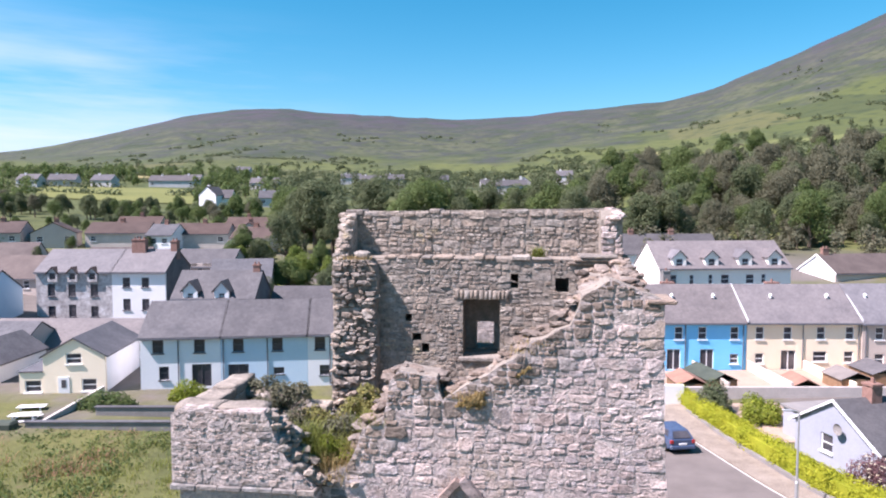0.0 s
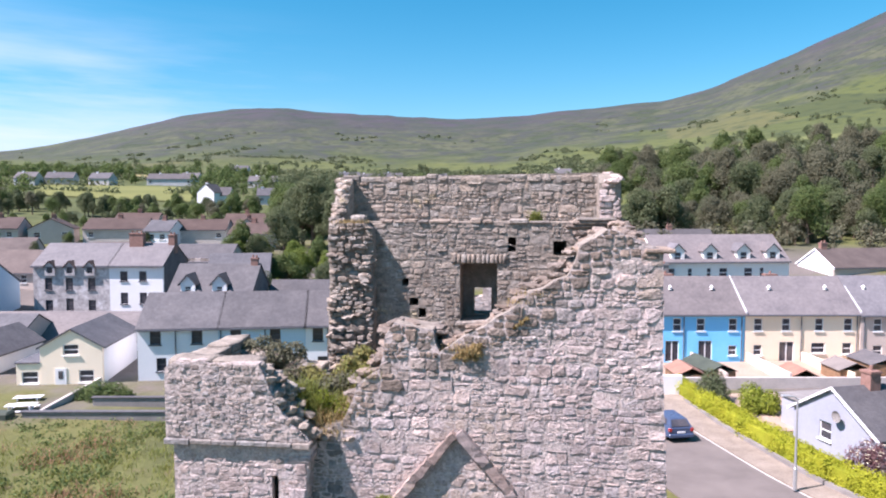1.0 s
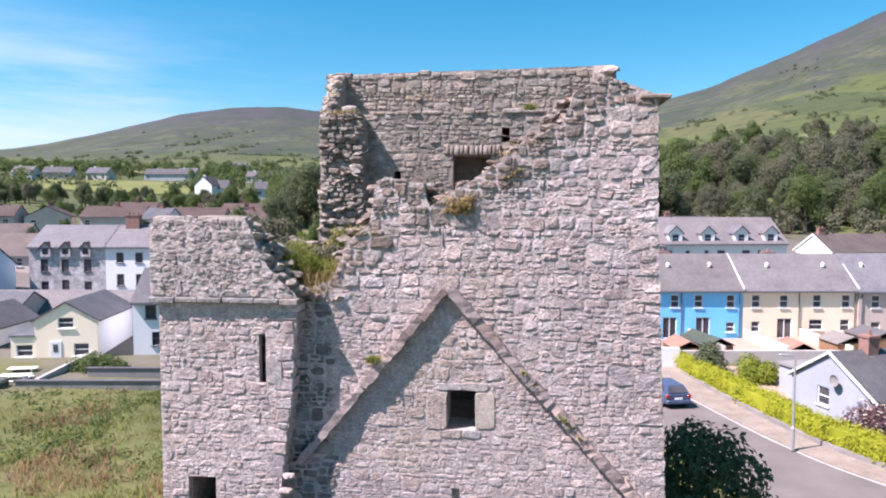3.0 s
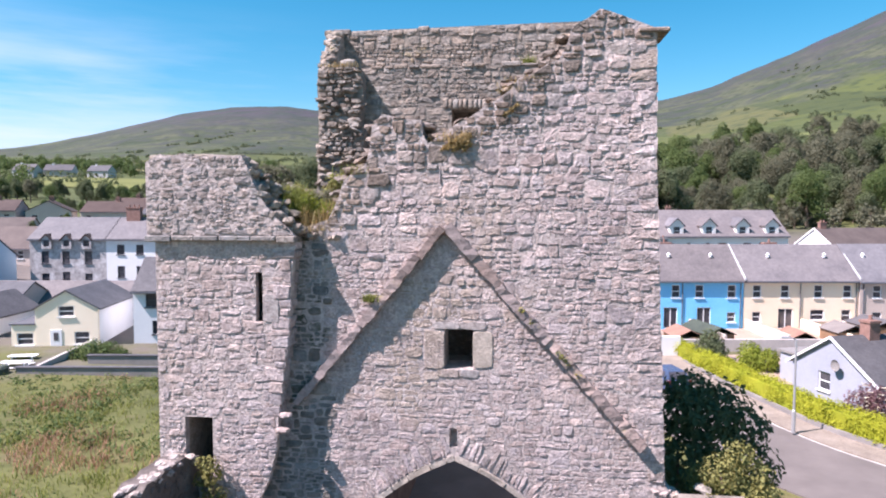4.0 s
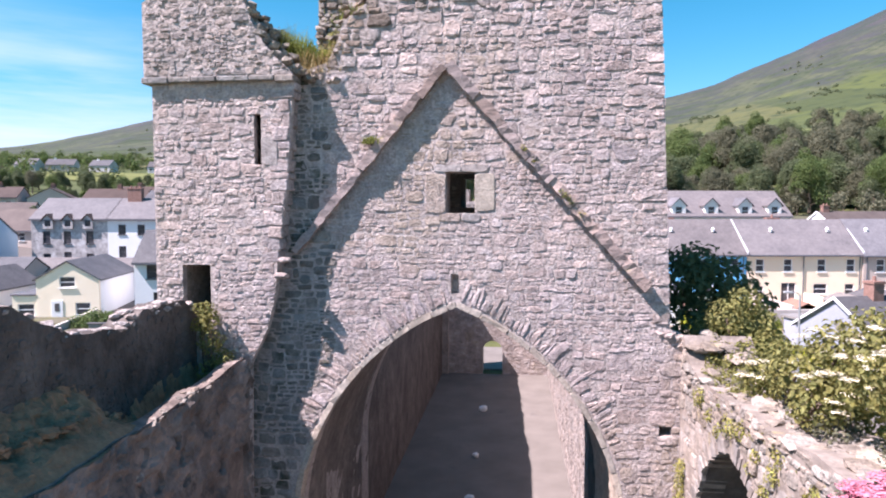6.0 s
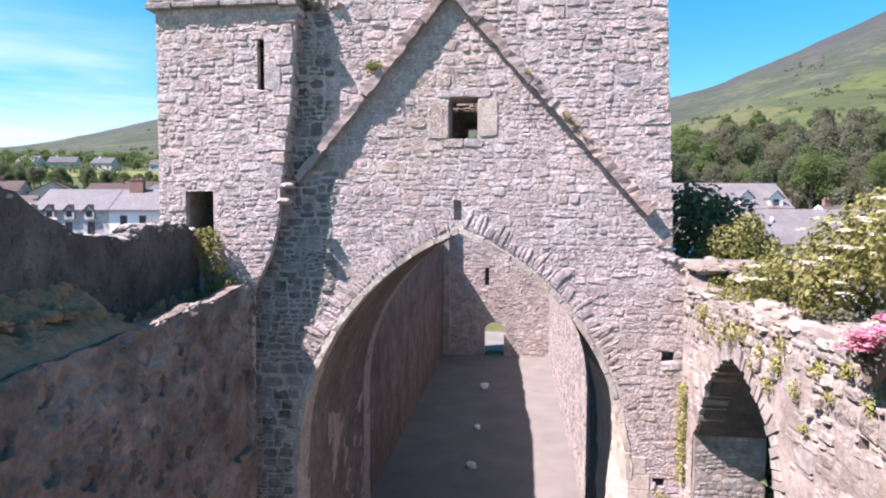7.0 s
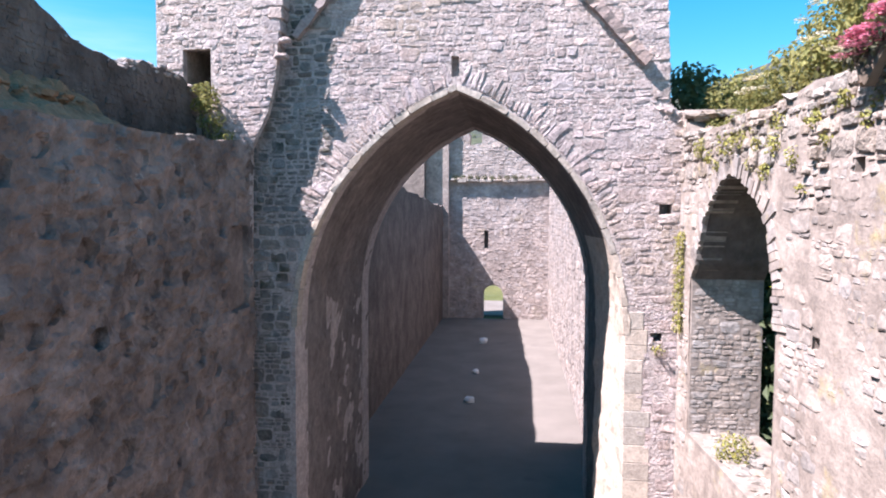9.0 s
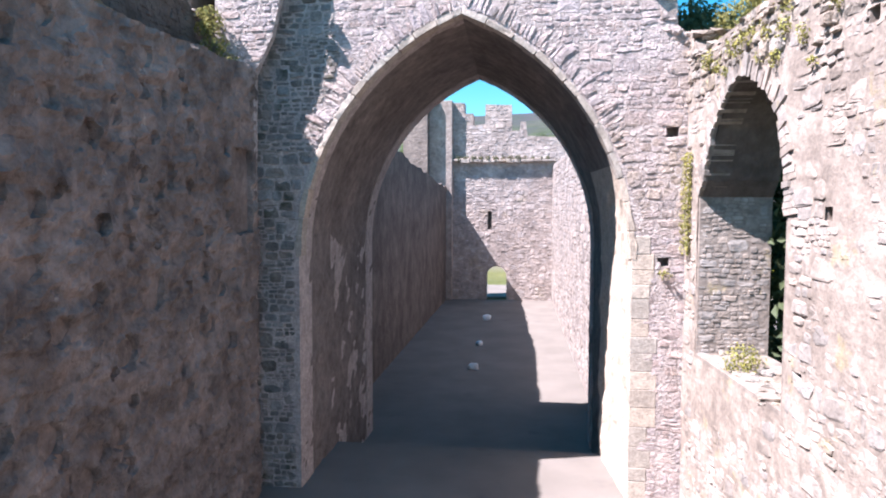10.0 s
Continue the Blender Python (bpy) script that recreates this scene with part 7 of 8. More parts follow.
def shed(a, d, w, l, h, roof, label, rot=0):
    s = thing("garden_shed", label, "shed", "garden sheds", at=TOWN @ pose(a, d, 0.2, 0, 0, rot))
    bm = bmesh.new()
    box(bm, 0, w, 0, l, -0.4, h)
    part("wall", bm, M_WOOD, s)
    gable_roof(s, w, l, h, h + 0.55, roof, False, 0.15, 0.05)


shed(19.6, 54.6, 2.3, 3.2, 1.2, M_SHED, "small garden shed with a red-brown roof")
shed(22.4, 55.2, 2.4, 4.4, 1.3, M_GREENROOF, "garden shed with a dark green felt roof", 8)
shed(28.9, 54.4, 2.2, 3.0, 1.1, M_SHED, "brown timber garden shed with pitched roof", -5)
shed(36.0, 55.2, 3.2, 3.4, 1.9, M_SLATE, "small garden shed with a grey roof")
shed(33.0, 54.6, 2.6, 2.8, 1.6, M_PAVE, "pale garden shed with a flat grey roof")

# left: garden wall, yard and things by the field
town_box("garden_wall", "low pale grey rendered wall along the field", "wall", -29.8, -18.0, 46.8, 47.1, -0.3, 0.72, M_CONCRETE, "field walls")
town_box("wall_coping", "dark flat coping on the field wall", "coping", -29.9, -18.0, 46.72, 47.18, 0.724, 0.80, M_SLATE, "field walls", 0.01)
town_box("garden_wall", "dark capped wall behind the hedge shrub", "wall", -26.2, -18.0, 49.6, 49.9, -0.3, 0.95, M_CONCRETE, "field walls")
town_box("wall_coping", "dark flat coping on the garden wall", "coping", -26.3, -18.0, 49.52, 49.98, 0.954, 1.02, M_SLATE, "field walls", 0.01)
bm = bmesh.new()
prism(bm, [(0.0, -0.3), (6.8, -0.3), (6.8, 1.45), (0.0, 0.45)], lambda u, v, w: Vector((w, u, v)), 0.0, 0.25)
yard_wall = part("garden_wall", bm, M_DASH, None, "sloping pebble-dashed wall beside the cream house's yard")
yard_wall.matrix_world = TOWN @ pose(-29.4, 47.25, 0.0, 0, 0, -13.0)
tagged(yard_wall, category="wall", group="field walls")
bm = bmesh.new()
box(bm, 0, 12.4, 0, 8.6, 0, 0.24)
yard = part("pavement", bm, M_YARD, None, "tan paved yard before the cream house")
yard.matrix_world = TOWN @ pose(-42.0, 46.2, -0.2)
tagged(yard, category="yard", kind="structure")
town_box("garden_wall", "low tan rendered wall at the yard's edge", "wall", -36.5, -36.2, 49.0, 55.0, -0.2, 0.95, M_DASH, "field walls", rot=12)
town_box("storage_tank", "dark green storage tank standing by the field wall", "tank", -32.6, -30.4, 46.2, 47.2, 0.0, 0.85, M_GREENROOF, bevel=0.15)
for a, d in ((-30.9, 48.5), (-31.6, 50.6)):
    tb = thing("picnic_table", "white picnic table on the paved yard", "table", "picnic tables", at=TOWN @ pose(a, d, 0.04, 0, 0, 8))
    bm = bmesh.new()
    box(bm, -1.0, 1.0, -0.38, 0.38, 0.70, 0.75, 0.01)
    part("tabletop", bm, M_FRAME, tb)
    for s in (-1, 1):
        bm = bmesh.new()
        box(bm, -1.0, 1.0, s * 0.75 - 0.13, s * 0.75 + 0.13, 0.42, 0.46, 0.01)
        part("bench", bm, M_FRAME, tb)
        bm = bmesh.new()
        box(bm, s * 0.7 - 0.05, s * 0.7 + 0.05, -0.75, 0.75, 0.36, 0.42)
        box(bm, s * 0.7 - 0.05, s * 0.7 + 0.05, -0.3, -0.2, 0.0, 0.70)
        box(bm, s * 0.7 - 0.05, s * 0.7 + 0.05, 0.2, 0.3, 0.0, 0.70)
        part("leg", bm, M_FRAME, tb)
gx = lambda a, d: (a * 0.9932 - d * 0.1167, a * 0.1167 + d * 0.9932)
p = gx(-27.0, 52.0)
bush("shrub", "rounded dark green shrub behind the field wall", "shrub", [(p[0] + 0.5, p[1] - 0.6, 0.7, 1.15), (p[0] + 1.6, p[1] - 0.4, 0.6, 1.1), (p[0] - 0.8, p[1] - 0.6, 0.4, 1.0), (p[0] + 2.5, p[1] - 0.4, 0.4, 0.8)], 4200, 0.11, M_LEAF_MID, 221)
p = gx(-20.8, 53.5)
bush("shrub", "yellow-green shrub against the terrace", "shrub", [(p[0], p[1], 1.0, 1.1), (p[0] + 0.8, p[1] + 0.2, 0.8, 0.9), (p[0] - 0.8, p[1], 0.6, 0.8)], 2600, 0.10, M_LEAF_LIME, 222)

# rough grass, weeds and seed heads of the field
fr = random.Random(231)
base = []
for _ in range(2600):
    a, d = fr.uniform(-36, -6), fr.uniform(13, 46.5)
    x, y = gx(a, d)
    if x < -6.2:
        base.append((x, y, -0.06))
v, f = blades(base, 26000, 0.40, 232, 0.30, 0.02)
tagged(raw("grass", v, f, M_GRASSBLADE, None, "rough green meadow grass beside the friary"), category="grass", kind="stuff")
v, f = blades([b for b in base if noise.noise((b[0] * 0.16, b[1] * 0.16, 1.0)) > 0.05], 12000, 0.55, 233, 0.35, 0.02)
M_SEED = foliage("red_brown_seed_heads", (0.34, 0.18, 0.12), (0.42, 0.25, 0.17))
tagged(raw("dry_grass", v, f, M_SEED, None, "red-brown seeding grass and sorrel in the field"), category="grass", kind="stuff")
spots = [(b[0], b[1], 0.12, fr.uniform(0.25, 0.6)) for b in base if noise.noise((b[0] * 0.13, b[1] * 0.13, 7.0)) > 0.08]
v, f = leaves(spots, 14000, 0.10, 234, shell=0.4)
tagged(raw("weeds", v, f, M_LEAF_MID, None, "low green brambles and weeds in the field"), category="weeds", kind="stuff")

# ---- plants on the ruin ----
bush("bramble", "trailing green bramble growing on the turret top", "shrub", [(-4.35, 11.7, 12.6, 0.26), (-4.7, 11.85, 12.68, 0.24), (-4.95, 11.8, 12.66, 0.2), (-4.05, 11.75, 12.6, 0.24), (-4.6, 11.5, 12.4, 0.26), (-3.95, 11.3, 12.2, 0.30), (-3.6, 11.0, 12.05, 0.28), (-3.35, 10.8, 11.95, 0.26), (-3.2, 11.2, 12.1, 0.28), (-3.0, 11.4, 12.15, 0.26), (-4.1, 10.8, 12.0, 0.3)], 8000, 0.034, M_LEAF_OLIVE, 241)
bush("ivy", "bright green plant rooted at the turret doorway", "shrub", [(-4.45, 9.66, 8.0, 0.17), (-4.42, 9.62, 7.7, 0.2), (-4.4, 9.6, 7.25, 0.22), (-4.2, 9.7, 7.05, 0.18), (-4.6, 9.65, 7.95, 0.14), (-4.5, 9.7, 8.15, 0.16), (-4.25, 9.68, 7.4, 0.2), (-4.1, 9.7, 7.25, 0.15), (-4.64, 9.7, 8.18, 0.1)], 1900, 0.026, M_LEAF_ELDER, 242)
for i, (pts, n, hgt, mat, label) in enumerate((([(-3.1, 10.3, 11.8), (-2.8, 10.35, 11.85), (-3.2, 10.4, 11.85), (-2.95, 10.5, 11.8), (-2.6, 10.4, 12.0)], 520, 0.30, M_DRYGRASS, "tall straw-yellow grass on the ledge beside the turret"),
                                               ([(-3.1, 10.2, 11.72), (-2.85, 10.2, 11.74)], 160, 0.10, M_DRYGRASS, "dry yellow grass hanging on the ledge"),
                                               ([(-3.15, 10.6, 11.8), (-2.9, 10.65, 11.85), (-3.0, 10.8, 11.85), (-3.35, 10.45, 12.0), (-3.5, 10.6, 12.15)], 1300, 0.40, M_GRASSBLADE, "tall green grass gone to seed on the ledge"),
                                               ([(-2.45, 10.5, 12.5), (-2.5, 11.0, 12.4), (-2.3, 10.4, 12.6)], 420, 0.2, M_GRASSBLADE, "green grass on the broken wall head"),
                                               ([(-0.85, 10.22, 13.08), (-0.7, 10.22, 13.14)], 260, 0.13, M_DRYGRASS, "orange dry grass on the broken wall"),
                                               ([(0.0, 10.3, 13.82), (0.25, 10.3, 13.95)], 140, 0.10, M_DRYGRASS, "small dry grass tuft on the broken wall"),
                                               ([(0.35, 14.3, 14.98)], 260, 0.26, M_GRASSBLADE, "green tuft on the wall-walk"),
                                               ([(-2.06, 10.12, 10.66)], 350, 0.12, M_GRASSBLADE, "small green tuft on the drip course"),
                                               ([(-3.6, 13.75, 14.95), (-3.35, 13.7, 14.95)], 250, 0.10, M_DRYGRASS, "dry grass on the side wall head"))):
    v, f = blades(pts, n, hgt, 250 + i, 0.14 if len(pts) > 1 else 0.06, 0.005)
    tagged(raw("grass_tuft", v, f, mat, None, label), category="grass", kind="stuff")

pr = random.Random(257)
v, f = leaves([(-0.98 + 0.045 * i, 10.19, 12.98 + 0.024 * i + pr.uniform(-0.04, 0.03), pr.uniform(0.03, 0.055)) for i in range(10)] + [(-0.84 + 0.05 * i, 10.17, 13.0 + pr.uniform(-0.06, 0.1), pr.uniform(0.05, 0.09)) for i in range(6)] + [(-0.06 + 0.04 * i, 10.19, 13.45 + 0.03 * i, pr.uniform(0.025, 0.045)) for i in range(6)], 1700, 0.022, 258, shell=0.2)
tagged(raw("dry_plant", v, f, M_DRYGRASS, None, "orange-brown withered plants rooted in the broken wall"), category="plants", kind="stuff")
bush("fern", "yellow-green fern clump beside the broken side wall", "fern", [(-2.85, 12.5, 12.3, 0.24), (-2.95, 12.45, 12.5, 0.18), (-2.75, 12.4, 12.2, 0.24), (-2.9, 12.3, 12.1, 0.24)], 1500, 0.035, M_LEAF_ELDER, 259)
bush("weeds", "tall yellow-green weeds on the ledge beside the turret", "plants", [(-3.3, 11.6, 12.05, 0.26), (-3.05, 11.7, 12.3, 0.26), (-2.95, 11.5, 12.55, 0.18), (-3.5, 11.4, 12.2, 0.24), (-3.7, 11.5, 12.3, 0.22), (-2.8, 11.4, 12.15, 0.22), (-3.2, 11.3, 11.9, 0.26)], 3200, 0.032, M_LEAF_ELDER, 255, shell=0.3)
bush("stonecrop", "yellow flowering plants on the broken ledge", "plants", [(-3.15, 10.5, 12.2, 0.14), (-3.05, 10.55, 12.1, 0.16), (-2.78, 10.4, 12.02, 0.14), (-2.7, 10.45, 11.95, 0.12)], 500, 0.026, M_LEAF_LIME, 256)

# bushes on and behind the right-hand wall
bush("elder", "shaded dark green tree close behind the tower", "tree", [(3.1, 12.6, 8.4, 0.45), (3.5, 12.8, 8.2, 0.6), (3.2, 12.9, 7.5, 0.7), (3.9, 13.2, 7.5, 0.6), (3.4, 13.0, 6.5, 0.8), (3.8, 13.3, 5.5, 0.9), (3.6, 13.0, 4.2, 0.9), (3.7, 13.0, 2.5, 1.0), (4.2, 13.4, 6.6, 0.5), (3.5, 13.0, 8.65, 0.45), (4.1, 13.3, 8.3, 0.55), (4.5, 13.5, 7.8, 0.55), (3.1, 12.7, 8.75, 0.3), (4.7, 13.6, 7.0, 0.6), (4.2, 11.6, 2.5, 0.7), (4.2, 11.7, 3.7, 0.7), (4.2, 11.6, 5.0, 0.7), (4.1, 11.6, 6.1, 0.6)], 10500, 0.07, M_LEAF_DARK, 261)
bush("elder", "sunlit green elder bush on the wall top", "shrub", [(3.45, 10.6, 7.75, 0.38), (3.25, 10.5, 8.05, 0.32), (3.75, 10.8, 7.9, 0.38), (3.5, 10.3, 7.5, 0.32), (3.8, 10.4, 7.6, 0.36), (3.1, 10.9, 7.8, 0.3), (3.55, 10.7, 8.25, 0.28), (4.0, 10.9, 7.4, 0.42), (3.0, 10.0, 7.55, 0.2), (3.2, 9.7, 7.5, 0.25), (3.45, 9.9, 7.6, 0.3)], 6500, 0.034, M_LEAF_ELDER, 262)
bush("elder", "flowering elder bush with cream flower heads", "shrub", [(3.05, 8.3, 7.7, 0.3), (3.2, 7.8, 7.9, 0.35), (3.4, 7.3, 8.2, 0.38), (3.1, 7.0, 7.8, 0.3), (3.5, 6.8, 8.45, 0.35), (3.3, 6.3, 8.2, 0.35), (3.6, 6.2, 8.6, 0.35), (3.25, 5.8, 8.4, 0.3), (3.7, 7.6, 7.8, 0.4), (3.9, 6.6, 8.0, 0.5), (4.2, 7.4, 7.2, 0.6)], 9500, 0.036, M_LEAF_ELDER, 263, flowers=60, flower_mat=M_PETAL)
bush("valerian", "pink flowering valerian on the wall top", "flower", [(2.72, 5.25, 7.58, 0.15), (2.76, 5.05, 7.68, 0.16), (2.82, 4.85, 7.76, 0.18), (2.68, 5.4, 7.55, 0.11)], 420, 0.028, M_LEAF_OLIVE, 264, flowers=40, flower_mat=M_PINK)
v, f = leaves([(2.50, 9.95, 6.0 - 0.12 * i, 0.10) for i in range(12)] + [(2.60, 9.2, 7.2, 0.16), (2.66, 8.2, 7.15, 0.18), (2.74, 7.0, 7.05, 0.14), (2.72, 7.2, 6.8, 0.12), (2.76, 6.6, 6.9, 0.12), (2.70, 7.6, 6.9, 0.1), (2.9, 8.6, 3.38, 0.25), (2.25, 10.15, 4.3, 0.10)] + [(2.52 + 0.06 * (10.2 - y), y, z, s) for y, z, s in ((8.9, 7.05, 0.1), (8.6, 6.95, 0.09), (7.9, 7.2, 0.12), (7.4, 7.1, 0.1), (6.9, 7.25, 0.1), (6.2, 7.2, 0.1), (6.0, 7.0, 0.08), (5.7, 7.3, 0.09), (6.4, 6.6, 0.07), (5.4, 7.1, 0.08))] + [(-0.93 + 1.0 * t, 10.06, 11.86 - 1.12 * t, 0.05) for t in (1.15, 1.3, 1.7, 1.75, 1.8, 1.85, 2.0)], 4200, 0.020, 265, shell=0.3)
tagged(raw("moss", v, f, M_MOSS, None, "yellow-green moss and stonecrop clinging to the wall"), category="moss", kind="stuff")
spots = [(3.0 + fr.uniform(0, 0.5), y, 7.5 + fr.uniform(-0.05, 0.12), fr.uniform(0.08, 0.16)) for y in [1.5 + 0.16 * i for i in range(54)]]
v, f = leaves(spots, 3500, 0.03, 266, shell=0.3)
tagged(raw("ground_cover", v, f, M_LEAF_OLIVE, None, "low green plants creeping over the wall top"), category="plants", kind="stuff")
bush("shrub", "overgrown green shrubs outside the wall", "shrub", [(4.3, 9.6, 4.8, 0.8), (4.2, 10.4, 5.8, 0.7), (4.4, 9.8, 3.6, 0.9), (5.0, 9.5, 1.2, 1.6), (5.6, 7.5, 1.6, 1.8), (5.2, 11.0, 2.0, 1.6), (6.2, 9.0, 3.2, 1.6), (5.4, 8.2, 4.6, 1.3), (5.6, 10.0, 5.2, 1.2), (5.8, 6.0, 3.5, 1.6)], 5000, 0.09, M_LEAF_DARK, 267)
fringe = [(2.58 + 0.06 * (10.2 - y) + fr.uniform(-0.03, 0.05), y, 7.36 - abs(fr.gauss(0, 0.13)), fr.uniform(0.04, 0.10)) for y in [3.0 + 0.07 * i for i in range(98)]]
v, f = leaves(fringe, 2200, 0.022, 268, shell=0.3)
tagged(raw("fringe", v, f, M_LEAF_ELDER, None, "dry green and ochre plants hanging over the wall edge"), category="plants", kind="stuff")
# leaf mass added outside the window so that its gap looks dark
bush("ivy", "added dark leaf mass that darkens the window opening", "shrub", [(4.1, 10.6, 4.2, 0.5), (4.1, 10.8, 5.0, 0.5), (4.2, 10.9, 5.8, 0.5), (4.1, 10.5, 3.5, 0.5), (4.4, 11.2, 4.6, 0.6), (4.0, 10.3, 2.9, 0.5), (4.3, 11.0, 5.4, 0.5)], 4200, 0.06, M_LEAF_DARK, 269)
v, f = leaves([(2.72 + fr.uniform(0, 0.7), 8.6 + 0.05 * i, 7.42 + max(0.0, (i - 20) * 0.03) + fr.uniform(0, 0.06), fr.uniform(0.06, 0.13)) for i in range(32)], 1700, 0.024, 270, shell=0.3)
tagged(raw("ground_cover", v, f, M_LEAF_ELDER, None, "dry olive plants on the wall top beside the tower"), category="plants", kind="stuff")

# ---- trees ----
def tree_meshes(kind, seed, mat, height=10.0, width=4.2, count=750, card=0.42):
    """Mesh data of a trunk with limbs and of a crown of leaf clumps."""
    r2 = random.Random(seed)
    bm = bmesh.new()
    spots = []
    tube(bm, [(0, 0, -0.5), (0.1, 0, height * 0.25), (0.15, 0.1, height * 0.55), (0.1, 0.1, height * 0.85)], [0.38, 0.30, 0.19, 0.05], 7)
    for i in range(9):
        t = 6.283 * i / 9 * 2.4 + r2.uniform(-0.4, 0.4)
        z0 = height * r2.uniform(0.10, 0.6)
        rad = width * r2.uniform(0.55, 0.95) * (0.7 if z0 > height * 0.45 else 1)
        end = (rad * math.cos(t), rad * math.sin(t), z0 + height * r2.uniform(0.08, 0.28))
        tube(bm, [(0.1, 0.05, z0), (end[0] * 0.5, end[1] * 0.5, (z0 + end[2]) / 2 + 0.2), end], [0.15, 0.09, 0.03], 5)
        spots.append((end[0] * 0.8, end[1] * 0.8, end[2], width * r2.uniform(0.26, 0.42)))
        spots.append((end[0] * 0.4, end[1] * 0.4, end[2] + height * r2.uniform(0.05, 0.2), width * r2.uniform(0.28, 0.42)))
    spots.append((0.1, 0.1, height * 0.86, width * 0.36))
    spots.append((r2.uniform(-0.8, 0.8), r2.uniform(-0.8, 0.8), height * 0.72, width * 0.45))
    bmesh.ops.recalc_face_normals(bm, faces=bm.faces)
    trunk = bpy.data.meshes.new("trunk")
    bm.to_mesh(trunk)
    bm.free()
    trunk.materials.append(M_BARK)
    v, f = leaves(spots, count, card, seed + 5, shell=0.72)
    crown = bpy.data.meshes.new("crown")
    crown.from_pydata([tuple(q) for q in v], [], f)
    crown.materials.append(mat)
    return trunk, crown


KINDS = {}
for key, mat in (("dark", M_LEAF_DARK), ("mid", M_LEAF_MID), ("olive", M_LEAF_OLIVE), ("lime", M_LEAF_LIME), ("fresh", M_LEAF_FRESH)):
    KINDS[key] = [tree_meshes(key, 300 + 17 * k + len(key), mat, 10 + k, 4.8 - 0.4 * k, 8000, 0.175) for k in range(3)]
NOTE = {"dark": "dark green broadleaf tree on the slope", "mid": "green broadleaf tree among the houses", "olive": "olive-brown broadleaf tree in the wood", "lime": "light green garden tree", "fresh": "fresh green rounded garden tree"}
tr = random.Random(77)


def tree(a, d, kind, scale, group):
    x, y = gx(a, d)
    k = tr.randrange(3)
    ob = thing("tree", NOTE[kind], "tree", group, at=Matrix.LocRotScale((x, y, ground_z(x, y)), Euler((0, 0, tr.uniform(0, 6.28))), Vector((scale * tr.uniform(0.9, 1.2), scale * tr.uniform(0.9, 1.2), scale))))
    trunk, crown = KINDS[kind][k]
    for name, data in (("trunk", trunk), ("crown", crown)):
        o = new(name, data)
        o.parent = ob
    return ob


def grove(n, px0, px1, d0, d1, kinds, s0, s1, group):
    for _ in range(n):
        d = tr.uniform(d0, d1)
        tree((tr.uniform(px0, px1) - 784) / 1184 * d, d, tr.choice(kinds), tr.uniform(s0, s1), group)


def far_wood(name, label, n, px0, px1, d0, d1, s0, s1, mat, seed, per=190, card=0.5):
    """Distant trees nobody could count: clumps of leaves and bare stems, joined."""
    r2 = random.Random(seed)
    spots, bm = [], bmesh.new()
    for _ in range(n):
        d, q = r2.uniform(d0, d1), r2.uniform(px0, px1)
        if 55 < q < 350 and 225 < d < 314 or 1085 < q < 1185 and d > 500:      # open fields
            continue
        x, y = gx((q - 784) / 1184 * d, d)
        z, s = ground_z(x, y), r2.uniform(s0, s1)
        tube(bm, [(x, y, z - 0.3), (x + 0.2, y, z + 6 * s)], [0.3 * s, 0.1 * s], 5)
        for _ in range(9):
            t, q = r2.uniform(0, 6.28), r2.uniform(0, 3.4) * s
            spots.append((x + q * math.cos(t), y + q * math.sin(t), z + s * r2.uniform(1.8, 9.0) * (1 - 0.08 * q / s), r2.uniform(1.2, 2.3) * s))
    ob = thing(name, label, "trees", kind="stuff")
    v, f = leaves(spots, n * per, card, seed + 1, shell=0.6)
    tagged(raw("crowns", v, f, mat, ob), kind="stuff")
    tagged(part("stems", bm, M_BARK, ob), kind="stuff")


grove(95, 1060, 1640, 165, 275, ("dark", "olive", "olive", "olive", "dark", "mid"), 1.1, 1.5, "wood on the slope")
grove(46, 1050, 1620, 126, 165, ("dark", "mid", "mid", "olive"), 0.6, 1.05, "wood on the slope")
grove(14, 492, 600, 112, 150, ("dark", "dark", "mid"), 0.85, 1.2, "trees behind the terrace")
grove(10, 440, 600, 84, 100, ("lime", "mid", "dark"), 0.4, 0.6, "garden trees")
grove(9, 500, 600, 90, 108, ("fresh", "fresh", "mid"), 0.38, 0.58, "garden trees")
grove(5, 395, 480, 104, 118, ("fresh", "mid"), 0.3, 0.42, "garden trees")
grove(38, 600, 1060, 150, 215, ("dark", "mid", "dark"), 0.8, 1.2, "trees behind the friary")
grove(20, -60, 480, 160, 215, ("dark", "mid", "dark", "mid"), 0.35, 0.6, "trees behind the estate")
grove(46, -60, 470, 168, 214, ("dark", "mid", "dark", "olive"), 0.38, 0.62, "hedge trees below the meadow")
grove(16, -60, 470, 150, 166, ("dark", "mid"), 0.2, 0.34, "hedge trees below the meadow")
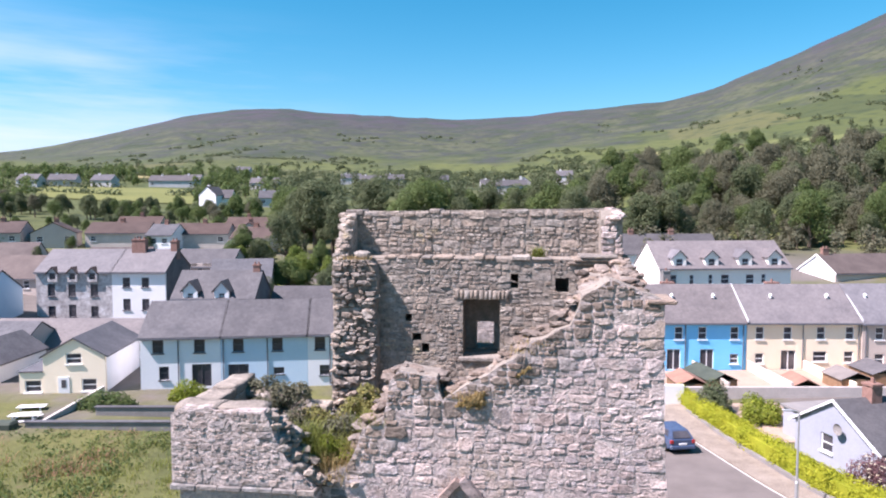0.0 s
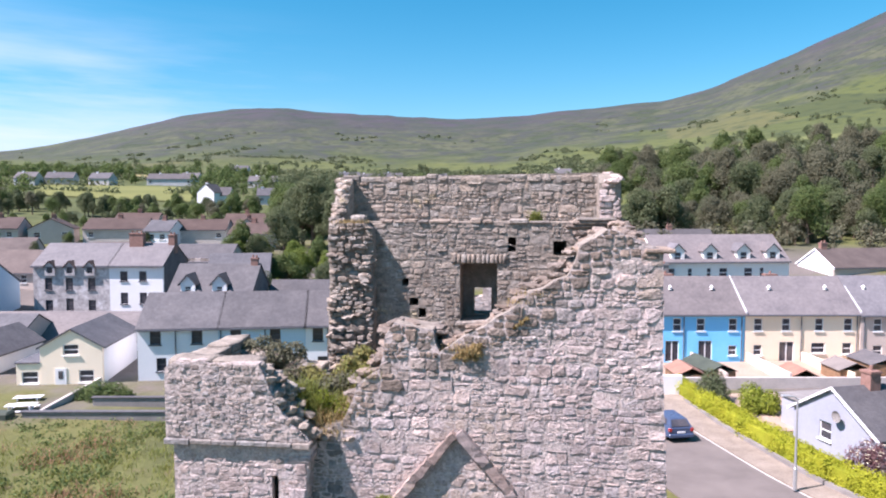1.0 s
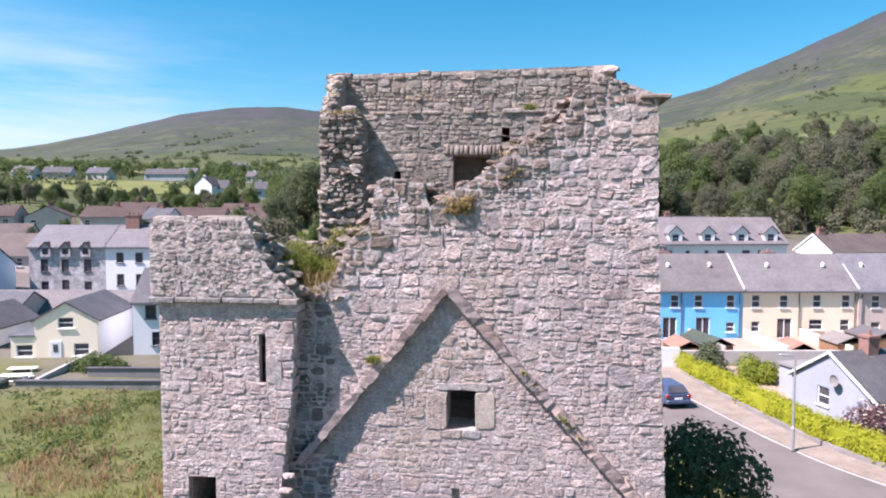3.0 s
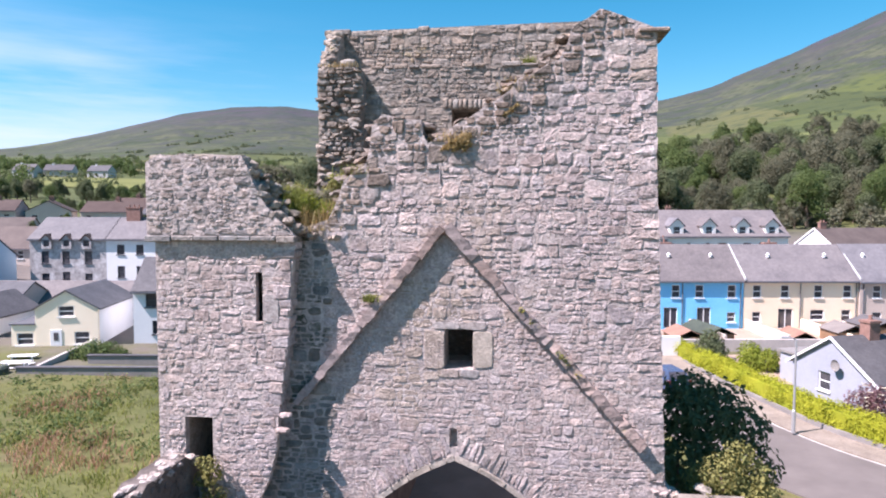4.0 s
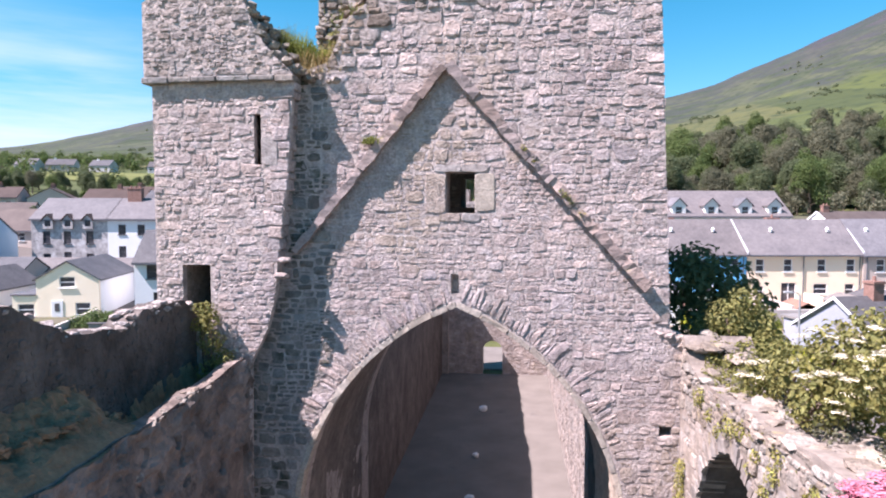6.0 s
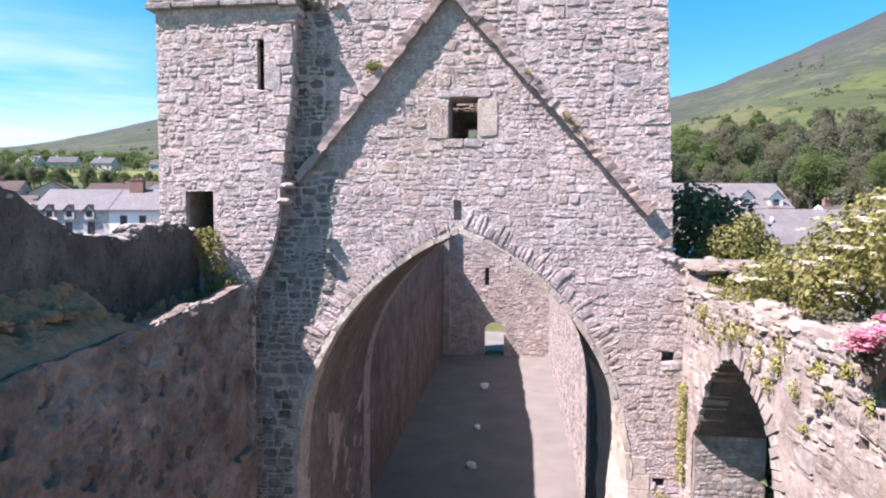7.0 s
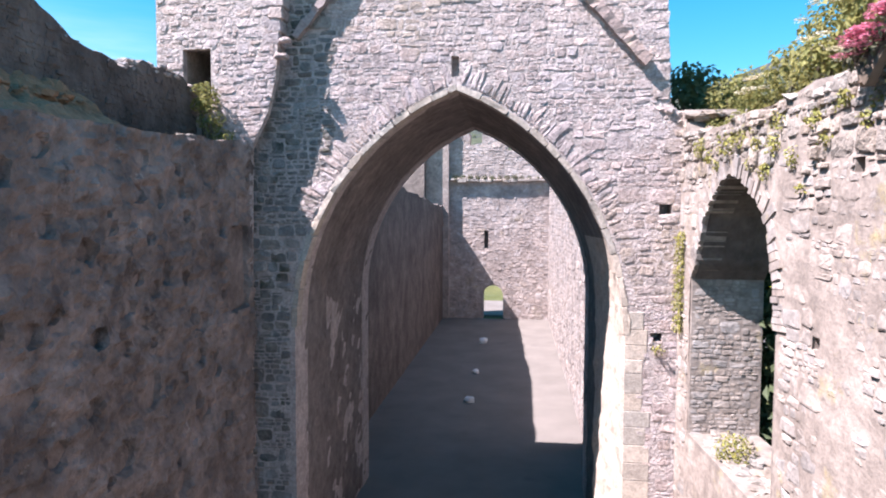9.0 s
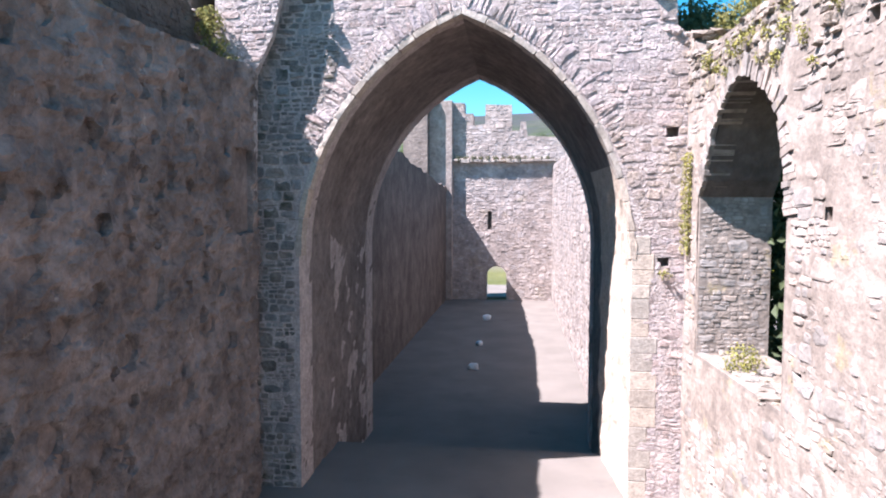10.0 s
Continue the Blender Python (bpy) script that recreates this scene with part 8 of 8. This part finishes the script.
grove(5, 380, 480, 88, 122, ("dark", "mid"), 0.35, 0.6, "garden trees")
grove(9, -40, 480, 96, 150, ("dark", "mid", "olive"), 0.22, 0.36, "garden trees")
far_wood("far_trees", "dark green trees among the far houses", 130, 480, 1100, 225, 450, 0.6, 1.05, M_LEAF_DARK, 501)
far_wood("far_trees", "green trees and copses on the lower hillside", 230, -80, 500, 225, 540, 0.5, 1.0, M_LEAF_MID, 511)
far_wood("far_trees", "dark hedgerow trees on the upper fields", 130, -60, 1650, 420, 720, 0.5, 0.95, M_LEAF_DARK, 521)
far_wood("undergrowth", "olive undergrowth at the foot of the wood", 130, 1040, 1640, 110, 175, 0.3, 0.6, M_LEAF_OLIVE, 531, 200, 0.3)
# hedgerows and far copses
spots = []
for _ in range(85):
    d = tr.uniform(260, 760)
    a = (tr.uniform(-150, 1720) - 784) / 1184 * d
    t = tr.choice((0.1, 0.25, 1.5)) + tr.uniform(-0.2, 0.2)
    for k in range(tr.randint(8, 24)):
        x, y = gx(a + math.cos(t) * k * 3.2, d + math.sin(t) * k * 3.2)
        spots.append((x, y, ground_z(x, y) + 1.0, tr.uniform(1.4, 2.6)))
v, f = leaves(spots, 38000, 0.75, 401, shell=0.6)
tagged(raw("hedgerow", v, f, M_LEAF_DARK, None, "dark green hedgerows between the hill fields"), category="hedgerow", kind="stuff")

# gorse and thorn scrub scattered over the hillside
spots = []
for _ in range(6000):
    d, q = tr.uniform(430, 1150), tr.uniform(-120, 1700)
    x, y = gx((q - 784) / 1184 * d, d)
    if noise.noise((x * 0.010, y * 0.006, 4.0)) + 0.8 * noise.noise((x * 0.035, y * 0.022, 8.0)) > 0.30 + (d - 430) / 3000 and not (1085 < q < 1180 and 560 < d < 610):
        spots.append((x, y, ground_z(x, y) + 0.5, tr.uniform(1.2, 3.4)))
v, f = leaves(spots, 34000, 0.9, 407, shell=0.6)
tagged(raw("scrub", v, f, M_LEAF_DARK, None, "dark gorse and thorn scrub scattered over the hillside"), category="scrub", kind="stuff")
